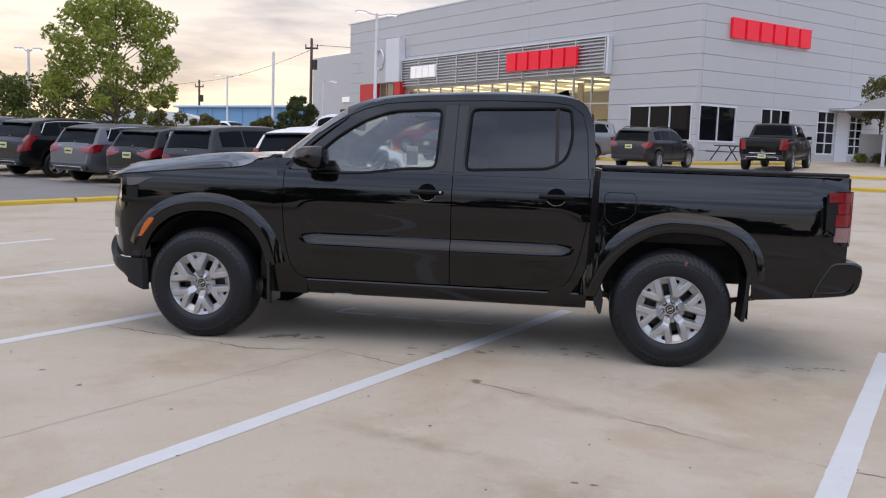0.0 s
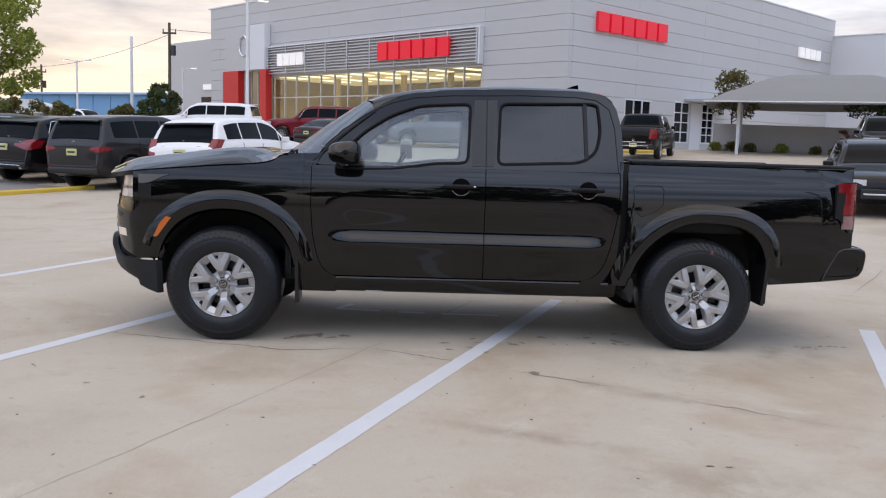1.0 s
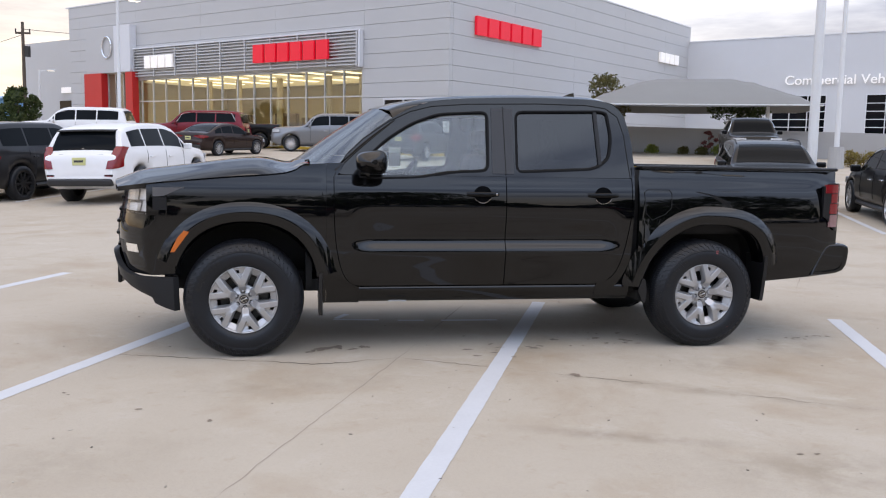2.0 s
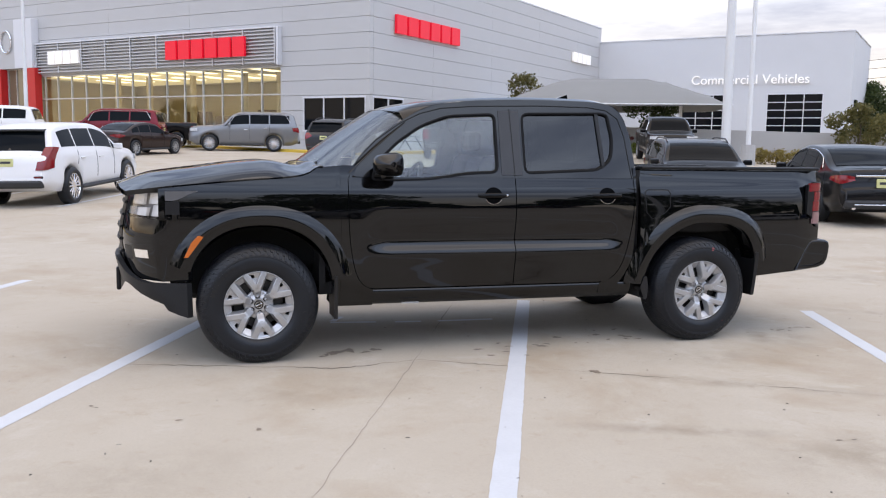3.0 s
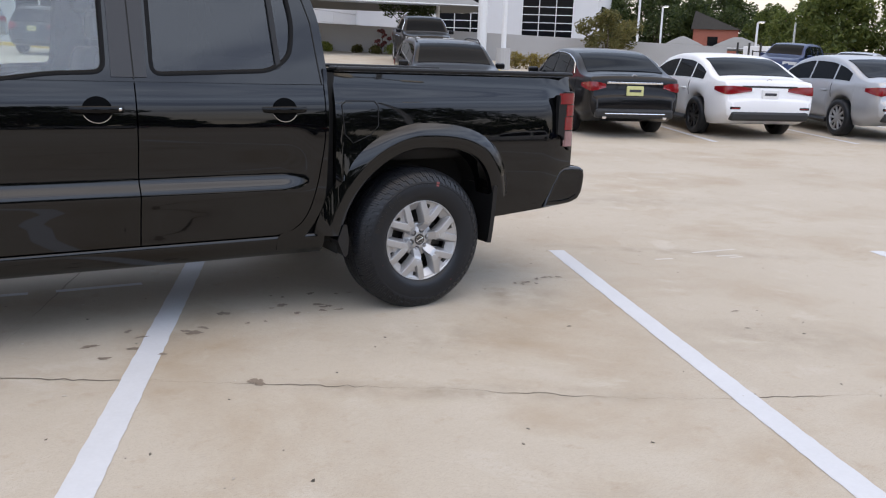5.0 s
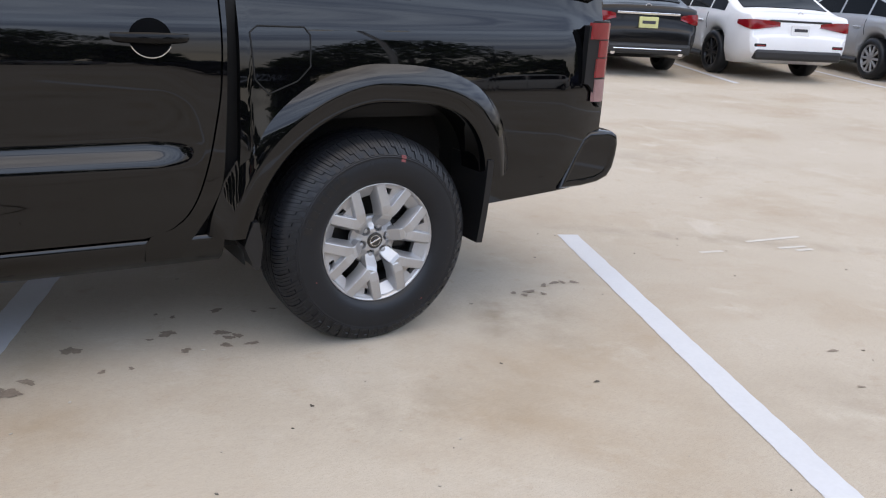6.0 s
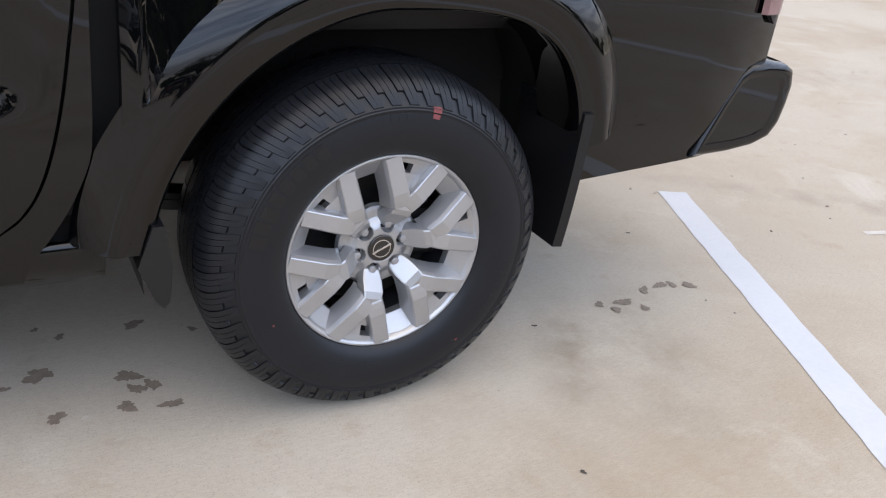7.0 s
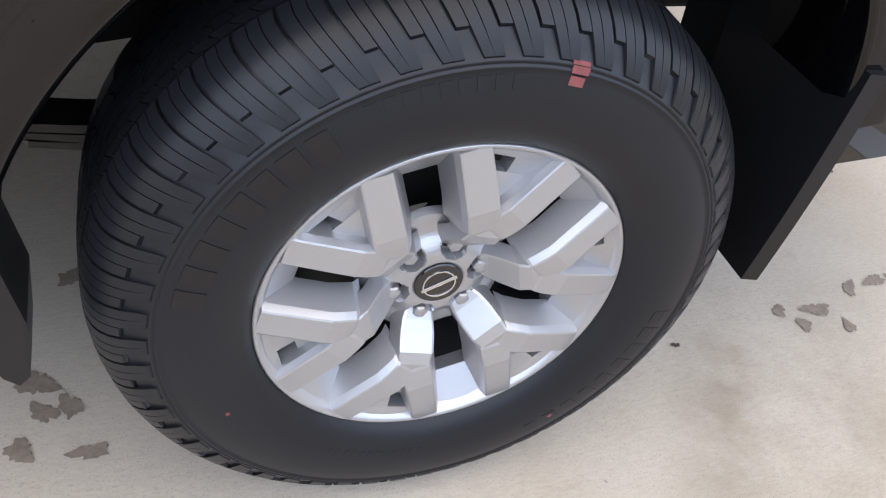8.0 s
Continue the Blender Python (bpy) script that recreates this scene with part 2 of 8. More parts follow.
LAMP = mat("ceiling_lamp", (0.9, 0.85, 0.7), 0.5, emit=(1.0, 0.86, 0.58), glow=1.3)
WIN = mat("dark_window_glass", (0.005, 0.006, 0.008), 0.04, spec=0.15)
POLE = mat("white_painted_pole", (0.62, 0.63, 0.64), 0.45, vary=0.05)
FABRIC = mat("grey_shade_fabric", (0.21, 0.21, 0.205), 0.85, vary=0.05, scale=1.0, grain=0.06)
BLUE = mat("blue_metal_wall", (0.13, 0.29, 0.48), 0.6, vary=0.08, scale=0.3)
BARK = mat("brown_bark", (0.10, 0.075, 0.055), 0.9, vary=0.25, scale=4, grain=0.2)
WOOD = mat("brown_pole_wood", (0.09, 0.07, 0.055), 0.9, vary=0.2)
BRICK = mat("red_brick_wall", (0.30, 0.10, 0.07), 0.85, vary=0.1)
GLASS = mat("clear_window_glass", (0.9, 0.95, 0.93), 0.0, trans=1.0, ior=1.45)

# ---------------------------------------------------------------- mesh helpers


def mesh_ob(name, bm, material, parent=None, smooth=False, m=None):
    me = bpy.data.meshes.new(name)
    if smooth:
        for f_ in bm.faces:
            f_.smooth = True
    bm.to_mesh(me)
    bm.free()
    me.materials.append(material)
    ob = new(name, me)
    if parent is not None:
        ob.parent = parent
    if m is not None:
        ob.matrix_basis = m
    return ob


def part(name, bm, material, parent, label="", smooth=False, m=None):
    ob = mesh_ob(name, bm, material, parent, smooth, m)
    return tagged(ob, label) if label else ob


def empty(name, m=None):
    ob = new(name)
    if m is not None:
        ob.matrix_basis = m
    return ob


def add_box(bm, lo, hi, bevel=0.0, m=None):
    """A box between two corners, with bevelled edges."""
    c = [(a + b) / 2 for a, b in zip(lo, hi)]
    s = [max(b - a, 1e-4) for a, b in zip(lo, hi)]
    made = bmesh.ops.create_cube(bm, size=1, matrix=Matrix.Translation(c) @ Matrix.Diagonal((*s, 1)))["verts"]
    if bevel:
        edges = list({e for v in made for e in v.link_edges})
        res = bmesh.ops.bevel(bm, geom=edges, offset=min(bevel, 0.45 * min(s)), segments=2, affect="EDGES", profile=0.5)
        made = list({v for f_ in res["faces"] for v in f_.verts} | {v for v in made if v.is_valid})
    if m is not None:
        bmesh.ops.transform(bm, matrix=m, verts=made)
    return made


def box(lo, hi, bevel=0.0, m=None):
    bm = bmesh.new()
    add_box(bm, lo, hi, bevel, m)
    return bm


def add_tube(bm, pts, radii, sides=8, cap=True):
    """A tube along points, with a radius at each."""
    rings = []
    for i, p in enumerate(pts):
        p = Vector(p)
        d = Vector(pts[min(i + 1, len(pts) - 1)]) - Vector(pts[max(i - 1, 0)])
        q = d.normalized().to_track_quat("Z", "Y")
        rings.append([bm.verts.new(p + q @ Vector((radii[i] * math.cos(a), radii[i] * math.sin(a), 0))) for a in (2 * math.pi * k / sides for k in range(sides))])
    for r, s in zip(rings, rings[1:]):
        for k in range(sides):
            bm.faces.new((r[k], r[(k + 1) % sides], s[(k + 1) % sides], s[k]))
    if cap:
        bm.faces.new(rings[0][::-1])
        bm.faces.new(rings[-1])


def tube(pts, radii, sides=8):
    bm = bmesh.new()
    add_tube(bm, pts, radii if isinstance(radii, (list, tuple)) else [radii] * len(pts), sides)
    return bm


def add_grid(bm, P, flip=False, close_u=False):
    """Faces over a table of points P[i][j]."""
    V = [[bm.verts.new(p) for p in row] for row in P]
    n = len(V)
    for i in range(n if close_u else n - 1):
        a, b = V[i], V[(i + 1) % n]
        for j in range(len(a) - 1):
            q = (a[j], b[j], b[j + 1], a[j + 1])
            bm.faces.new(q[::-1] if flip else q)
    return V


def add_prism(bm, pts, depth):
    """A flat outline of 3D points pushed along the vector depth."""
    a = [bm.verts.new(p) for p in pts]
    b = [bm.verts.new(Vector(p) + Vector(depth)) for p in pts]
    n = len(a)
    bm.faces.new(a[::-1])
    bm.faces.new(b)
    for i in range(n):
        bm.faces.new((a[i], a[(i + 1) % n], b[(i + 1) % n], b[i]))


def spline(knots):
    """A smooth curve through (x, value) knots that never overshoots."""
    xs = np.array([k[0] for k in knots], float)
    ys = np.array([k[1] for k in knots], float)
    h = np.diff(xs)
    d = np.diff(ys) / h
    s = np.zeros(len(xs))
    for i in range(1, len(xs) - 1):
        if d[i - 1] * d[i] > 0:
            w1, w2 = 2 * h[i] + h[i - 1], h[i] + 2 * h[i - 1]
            s[i] = (w1 + w2) / (w1 / d[i - 1] + w2 / d[i])
    s[0], s[-1] = d[0], d[-1]

    def at(x):
        x = min(max(x, xs[0]), xs[-1])
        i = min(int(np.searchsorted(xs, x, side="right")) - 1, len(h) - 1)
        t = (x - xs[i]) / h[i]
        return float((2 * t**3 - 3 * t**2 + 1) * ys[i] + (t**3 - 2 * t**2 + t) * h[i] * s[i] + (-2 * t**3 + 3 * t**2) * ys[i + 1] + (t**3 - t**2) * h[i] * s[i + 1])

    return at


def soft_plus(v, k=2.0):
    return math.log1p(math.exp(min(v / k, 40))) * k if v < 80 else v


def ground_z(x, y):
    """The lot is level round the truck and rises gently towards the building."""
    if y > 30:
        rise = 0.042 * soft_plus(30 - 5.5) + 0.042 * min(y - 30, 12)
    else:
        rise = 0.042 * soft_plus(y - 5.5)
    def step(a, b, v):
        t = min(max((v - a) / (b - a), 0), 1)
        return t * t * (3 - 2 * t)
    dip = 0.16 * step(-1, -7, x) * step(5, 10, y) * (1 - step(24, 34, y))
    return rise + 0.02 * soft_plus(min(x, 22) - 7.5) - dip

# ---------------------------------------------------------------- ground


def axis_steps(lo, hi, near0, near1, fine, coarse):
    out, v = [], lo
    while v < hi:
        out.append(v)
        v += fine if near0 <= v < near1 else coarse
    return out + [hi]


def ground_sheet():
    xs = [-1500, -700, -300, -150] + axis_steps(-90, 110, -12, 26, 1.0, 4.0) + [160, 300, 700, 1500]
    ys = [-1500, -700, -300, -150] + axis_steps(-80, 110, -8, 48, 1.0, 4.0) + [160, 300, 700, 1500]
    bm = bmesh.new()
    add_grid(bm, [[(x, y, ground_z(x, y)) for y in ys] for x in xs])
    bmesh.ops.recalc_face_normals(bm, faces=bm.faces)
    return tagged(mesh_ob("ground", bm, CONCRETE, smooth=True), "pale tan concrete car park with cracks and stains", "ground", kind="structure")


ground_sheet()


def stripe(x0, y0, x1, y1, w=0.10, material=WHITE_LINE, name="parking_line", label="worn white painted parking line on concrete", lift=0.002):
    """A painted stripe that follows the ground."""
    d = Vector((x1 - x0, y1 - y0, 0))
    near = y0 < 4 and y1 < 4
    n = max(2, int(d.length / (0.05 if near else 0.8)))
    side = Vector((-d.y, d.x, 0)).normalized() * w / 2
    worn = random.Random(int(1000 * abs(x0 + 7 * y0)))

    def edge():
        """Chipped edges on the near lines."""
        return 1 + (worn.uniform(-0.045, 0.045) if near else 0)

    bm = bmesh.new()
    rows = []
    for i in range(n + 1):
        p = Vector((x0, y0, 0)) + d * i / n
        rows.append([(q.x, q.y, ground_z(q.x, q.y) + lift + (0.003 if q.y > 5 or q.x > 9 else 0)) for q in (p - side * edge(), p + side * edge())])
    add_grid(bm, rows)
    bmesh.ops.recalc_face_normals(bm, faces=bm.faces)
    return tagged(mesh_ob(name, bm, material), label, "road marking", "parking lines", "structure")

# parking lines of the row in which the truck stands
LINE_DIR = Vector((-0.380, -0.925, 0))
for k in range(-3, 6):
    e = Vector((2.545, 1.86, 0)) + k * Vector((-2.285, 1.035, 0))
    f_end = e + LINE_DIR * 5.6
    stripe(e.x, e.y, f_end.x, f_end.y, 0.115)
for x0, y0, x1, y1 in ((0.64, 1.20, 1.0, 1.15), (0.66, 1.24, 0.76, 1.42), (1.15, 1.12, 1.36, 1.10), (1.5, 1.09, 1.96, 1.07)):
    stripe(x0, y0, x1, y1, 0.05)


def ribbon(name, pts, w, material, lift, label, category):
    """A thin uneven ribbon that follows the ground: a crack or a joint."""
    bm = bmesh.new()
    rows = []
    for i, (x, y) in enumerate(pts):
        a, b = pts[max(i - 1, 0)], pts[min(i + 1, len(pts) - 1)]
        side = Vector((a[1] - b[1], b[0] - a[0], 0)).normalized()
        h = w * max(0.10, 0.55 + 0.45 * math.sin(i * 0.23 + x) + 0.45 * math.sin(i * 0.071 + 2 * y) + 0.3 * (random.random() - 0.5)) / 2
        rows.append([(x - side.x * h, y - side.y * h, ground_z(x, y) + lift), (x + side.x * h, y + side.y * h, ground_z(x, y) + lift)])
    add_grid(bm, rows)
    bmesh.ops.recalc_face_normals(bm, faces=bm.faces)
    return tagged(mesh_ob(name, bm, material), label, category, kind="structure")


def wander(knots, step, amp, seed):
    """A line through knots that wanders a little, as a crack does."""
    rnd = random.Random(seed)
    out = []
    for (x0, y0), (x1, y1) in zip(knots, knots[1:]):
        n = max(1, int(math.hypot(x1 - x0, y1 - y0) / step))
        for i in range(n):
            out.append((x0 + (x1 - x0) * i / n + rnd.uniform(-amp, amp), y0 + (y1 - y0) * i / n + rnd.uniform(-amp, amp)))
    return out + [knots[-1]]


CRACK = mat("dark_crack", (0.13, 0.105, 0.08), 0.95, vary=0.3, scale=3)
JOINT = mat("concrete_joint", (0.27, 0.23, 0.19), 0.95, vary=0.3, scale=2)
STAIN = mat("damp_stain", (0.20, 0.158, 0.122), 0.75, vary=0.45, scale=40, grain=0.3, grain_scale=150)
ribbon("crack", wander([(-0.8, 0.14), (0.47, -0.26), (1.0, -0.14), (1.66, -0.5), (2.03, -0.72), (2.69, -1.11), (3.37, -1.58), (4.34, -2.01), (6.2, -2.9)], 0.04, 0.015, 3), 0.0115, CRACK, 0.0017, "dark hairline crack across the concrete", "crack")
ribbon("joint", wander([(-0.75, -4.0), (0.1, -2.14), (1.0, -0.14), (1.26, 0.48), (2.0, 2.2)], 0.07, 0.006, 5), 0.008, JOINT, 0.0012, "saw-cut joint between concrete slabs", "joint")
ribbon("joint", wander([(5.2, 2.0), (8.0, 6.0)], 0.2, 0.01, 7), 0.008, JOINT, 0.003, "saw-cut joint between concrete slabs", "joint")


def stain(x, y, r, seed, material=None):
    """A damp blot with a ragged outline, a hair above the concrete."""
    rnd = random.Random(seed)
    n = 36
    bm = bmesh.new()
    ph = [rnd.uniform(0, 6.28) for _ in range(4)]
    sx, sy, an = rnd.uniform(0.8, 1.5), rnd.uniform(0.6, 1.0), rnd.uniform(0, 3.1)
    ring = []
    for i in range(n):
        a = 2 * math.pi * i / n
        q = r * (1 + 0.22 * math.sin(2 * a + ph[0]) + 0.16 * math.sin(3 * a + ph[1]) + 0.13 * math.sin(5 * a + ph[2]) + 0.10 * math.sin(9 * a + ph[3]) + 0.07 * math.sin(14 * a + ph[1]))
        px, py = q * sx * math.cos(a), q * sy * math.sin(a)
        qx, qy = x + px * math.cos(an) - py * math.sin(an), y + px * math.sin(an) + py * math.cos(an)
        ring.append(bm.verts.new((qx, qy, ground_z(qx, qy) + 0.0025)))
    bm.faces.new(ring)
    bmesh.ops.recalc_face_normals(bm, faces=bm.faces)
    return tagged(mesh_ob("stain", bm, material or STAIN), "small dark damp stain on the concrete", "stain", "stains by the wheels", "structure")


STAINS = ((1.98, 0.05, 0.030), (2.04, 0.11, 0.020), (1.95, 0.09, 0.016), (1.74, 0.09, 0.018), (1.67, -0.06, 0.022), (1.77, -0.19, 0.012), (1.53, -0.14, 0.022), (2.68, -2.20, 0.010), (2.60, -2.19, 0.013), (-0.93, -0.76, 0.012), (-0.10, -1.36, 0.012), (-0.48, -1.12, 0.012), (0.42, 0.08, 0.026), (0.72, 0.14, 0.030), (4.58, -1.10, 0.011), (4.78, -0.85, 0.014),
          (0.52, 0.17, 0.05), (0.62, 0.21, 0.035), (0.45, 0.12, 0.02), (0.8, 0.2, 0.03), (2.53, 0.32, 0.026), (2.71, 0.255, 0.022), (2.72, 0.20, 0.020), (2.755, 0.205, 0.016), (2.69, 0.14, 0.018), (2.78, 0.12, 0.014),
          (2.55, 0.15, 0.018), (2.46, 0.29, 0.010), (2.35, 0.08, 0.010), (2.26, 0.09, 0.012), (2.54, 0.52, 0.009), (2.59, 0.47, 0.013), (2.76, 0.475, 0.017), (2.89, 0.41, 0.008), (2.97, 0.41, 0.009), (3.99, 0.18, 0.012), (4.07, 0.17, 0.016),
          (4.02, 0.14, 0.012), (4.11, 0.12, 0.012), (4.18, 0.21, 0.014), (4.25, 0.22, 0.014), (4.29, 0.21, 0.012), (4.34, 0.19, 0.015), (2.03, -0.70, 0.028), (1.5, 0.05, 0.03), (1.7, 0.2, 0.022), (2.2, 0.3, 0.03))
for i, (x, y, r) in enumerate(STAINS):
    stain(x, y, r * 1.15, i)
SPECK = mat("dark_speck", (0.06, 0.05, 0.04), 0.9, vary=0.2, scale=60)
for i, (x, y) in enumerate(((4.4, 0.56), (3.74, 0.14), (3.73, -0.66), (3.51, -0.4), (2.78, -0.41), (5.6, 1.9), (6.3, 1.2), (5.1, 2.4), (7.0, 2.2), (0.2, -1.1), (-0.9, -0.8), (1.9, -1.6), (3.1, -1.9), (4.9, -0.9), (5.5, -1.8), (1.2, -0.9), (4.4, 1.5))):
    stain(x, y, 0.0055 + 0.0015 * (i % 3), 50 + i, SPECK)
# loose grit and chips, too small to count
GRIT = mat("grey_grit", (0.30, 0.27, 0.23), 0.9, island=0.75, vary=0.1)
rng_g = random.Random(77)
bm = bmesh.new()
for _ in range(420):
    gx, gy = rng_g.uniform(-3.2, 8.0), rng_g.uniform(-4.6, 3.5)
    gr, ga = rng_g.uniform(0.0016, 0.0050), rng_g.uniform(0, 6.28)
    gl = rng_g.uniform(1.0, 2.6)
    ring = [(gr * gl * math.cos(a), gr * math.sin(a)) for a in (0.2, 1.3, 2.2, 3.3, 4.3, 5.4)]
    add_prism(bm, [(gx + px * math.cos(ga) - py * math.sin(ga), gy + px * math.sin(ga) + py * math.cos(ga), ground_z(gx, gy) + 0.0008) for px, py in ring], (0, 0, 0.0022))
bmesh.ops.recalc_face_normals(bm, faces=bm.faces)
tagged(mesh_ob("grit", bm, GRIT), "scattered grit and chips on the concrete", "grit", kind="stuff")
# remnants of old white paint
for x0, y0, x1, y1 in ((5.72, 0.345, 6.12, 0.30), (5.80, 0.19, 5.98, 0.15), (5.86, 0.12, 5.97, 0.10), (5.30, 0.30, 5.44, 0.27)):
    stripe(x0, y0, x1, y1, 0.028, mat("faded_white_paint", (0.505, 0.475, 0.43), 0.8, vary=0.2, scale=30), "paint_remnant", "faint remnant of white paint on the concrete")

# yellow kerb of the island in front of the far row
ASPHALT = mat("worn_grey_asphalt", (0.19, 0.182, 0.18), 0.9, vary=0.18, scale=0.8, grain=0.2, grain_scale=80, bump=0.3)
bm = bmesh.new()
rows = []
for i in range(13):
    t = i / 12
    p0_ = Vector((-11.6 + 5.35 * t, 6.35 + 7.55 * t, 0))
    rows.append([(q.x, q.y, ground_z(q.x, q.y) + 0.012) for q in (p0_ + Vector((-0.90, 0.42, 0)) * (0.6 * j) for j in range(25))])
add_grid(bm, rows)
bmesh.ops.recalc_face_normals(bm, faces=bm.faces)
tagged(mesh_ob("asphalt_strip", bm, ASPHALT), "worn grey asphalt before the far row of cars", "pavement", kind="structure")

# ---------------------------------------------------------------- dealership building
# frame: u along the side wall, v along the front wall, origin at the base of the main corner
TH = radians(43)
BU, BV = Vector((math.cos(TH), math.sin(TH), 0.012)), Vector((-math.sin(TH), math.cos(TH), 0.0205))
BZ = Vector((0, 0, 1))
BC = Vector((8.58, 39.74, 1.50))
BM = Matrix((( BU.x, BV.x, 0, BC.x), (BU.y, BV.y, 0, BC.y), (BU.z, BV.z, 1, BC.z), (0, 0, 0, 1)))
# local box (u, v, z)


def bbox(name, lo, hi, material, parent=None, label="", category="", kind="structure", bevel=0.0, group=""):
    ob = mesh_ob(name, box(lo, hi, bevel), material, parent, m=None if parent is not None else BM)
    if parent is None:
        tagged(ob, label, category, group, kind)
    elif label:
        tagged(ob, label)
    return ob


ROOF, WING_ROOF, DEEP = 10.25, 9.05, 33.0


def panelled_wall(name, along, length, openings, label, top=ROOF, lines=True, material=PANEL, start=0.0, at=0.0, thick=0.3):
    """A wall of thick cladding panels with recessed joints and real openings. along 'v': front wall (face at u=at); 'u': side wall (face at v=at)."""
    holder = empty(name, BM)
    tagged(holder, label, "wall", kind="structure")
    zs = [-1.0, 0.55] if lines else [-1.0]
    z = 1.33
    while lines and z < top - 0.3:
        zs.append(z)
        z += 0.81
    zs.append(top)
    gap = 0.018 if lines else 0.0
    rnd = random.Random(len(name))
    for z0, z1 in zip(zs, zs[1:]):
        # cut the course by the openings
        cuts = sorted({start, start + length} | {s for s in np.arange(start + 6.0, start + length - 1, 7.3)} | {v for o in openings for v in o[:2] if start < v < start + length and o[2] < z1 - 0.02 and o[3] > z0 + 0.02})
        for s0, s1 in zip(cuts, cuts[1:]):
            mid = (s0 + s1) / 2
            spans = [(z0, z1)]
            for o in openings:
                if o[0] < mid < o[1]:
                    spans = [q for a, b in spans for q in ((a, min(b, o[2])), (max(a, o[3]), b)) if q[1] - q[0] > 0.02]
            for a, b in spans:
                pr = rnd.uniform(0, 0.002)
                lo = (at, s0 + gap / 3, a + gap / 2) if along == "v" else (s0 + gap / 3, at, a + gap / 2)
                hi = (at + thick, s1, b - gap / 2) if along == "v" else (s1, at + thick, b - gap / 2)
                lo = (lo[0] - pr, lo[1], lo[2]) if along == "v" else (lo[0], lo[1] - pr, lo[2])
                part("panel", box(lo, hi, 0.004 if lines else 0), material, holder)
    return holder


FRONT_OPEN = [(6.15, 27.9, 0.05, 4.62), (0.30, 4.50, 1.07, 2.80), (28.6, 31.6, 0.0, 5.2)]
SIDE_OPEN = [(0.30, 3.15, 1.07, 2.80), (5.35, 7.95, 1.3, 2.85), (10.6, 12.3, 0.6, 2.95), (13.9, 15.3, 0.6, 2.95)]
panelled_wall("wall_front", "v", 36.7, FRONT_OPEN, "light grey metal panel front wall of the dealership")
panelled_wall("wall_side", "u", DEEP - 0.3, SIDE_OPEN, "light grey metal panel side wall of the dealership", start=0.3)
bbox("wall_back", (DEEP, 0, -1), (DEEP + 0.3, 36.7, ROOF), PANEL, label="grey metal panel back wall", category="wall")
bbox("wall_end", (0.3, 36.7, -1), (DEEP, 37.0, ROOF), PANEL, label="grey metal panel end wall", category="wall")
bbox("roof", (0.3, 0.3, ROOF - 0.5), (DEEP, 36.7, ROOF - 0.35), PANEL, label="flat roof behind a parapet", category="roof")
bbox("parapet_cap", (-0.04, -0.04, ROOF + 0.003), (0.4, 37.04, ROOF + 0.09), PANEL_WHITE, label="pale metal parapet cap", category="trim")
bbox("parapet_cap", (0.41, -0.04, ROOF + 0.003), (DEEP + 0.3, 0.4, ROOF + 0.09), PANEL_WHITE, label="pale metal parapet cap", category="trim")
# lit showroom behind the glass
bbox("showroom_floor", (0.3, 0.3, -0.06), (12, 36.6, 0.03), mat("showroom_tile", (0.45, 0.43, 0.38), 0.25, vary=0.05), label="polished showroom floor", category="floor")
bbox("showroom_wall", (12, 0.35, 0), (12.2, 36.6, ROOF - 0.6), ROOM, label="tan showroom back wall", category="wall")
bbox("showroom_wall", (0.35, 5.4, 0), (11.9, 5.6, ROOF - 0.6), ROOM, label="tan showroom partition", category="wall")
bbox("showroom_wall", (0.35, 32.6, 0), (11.9, 32.8, ROOF - 0.6), ROOM, label="tan showroom partition", category="wall")
bbox("ceiling", (0.35, 5.65, 4.75), (11.9, 32.55, 4.9), mat("showroom_ceiling", (0.7, 0.66, 0.55), 0.9, vary=0.03), label="white showroom ceiling", category="ceiling")
for i in range(9):
    for j in range(2):
        bbox("ceiling_light", (1.2 + 4.2 * j, 6.9 + 2.7 * i, 4.70), (3.9 + 4.2 * j, 7.5 + 2.7 * i, 4.745), LAMP, label="warm glowing ceiling light panel", category="ceiling light", kind="thing", group="showroom lights")


def storefront():
    holder = tagged(empty("window_1", BM), "two-row glazed storefront with pale aluminium mullions", "window", kind="structure")
    edges = [6.15, 7.62, 9.17, 10.73, 12.3, 13.87, 15.42, 17.0, 18.55, 20.05, 21.62, 23.1, 24.6, 26.05, 27.4, 27.9]
    for v in edges:
        part("mullion", box((0.02, v - 0.035, 0.05), (0.16, v + 0.035, 4.62), 0.006), MULLION, holder)
    for z in (0.08, 3.05, 4.58):
        for a, b in zip(edges, edges[1:]):
            part("transom", box((0.035, a + 0.036, z - 0.035), (0.15, b - 0.036, z + 0.035)), MULLION, holder)
    for a, b in zip(edges, edges[1:]):
        for z0, z1 in ((0.116, 3.014), (3.086, 4.544)):
            g = part("pane", box((0.08, a + 0.036, z0), (0.088, b - 0.036, z1)), GLASS, holder)
            g.visible_shadow = False
    # desks, partitions and door frames deep in the showroom
    return holder


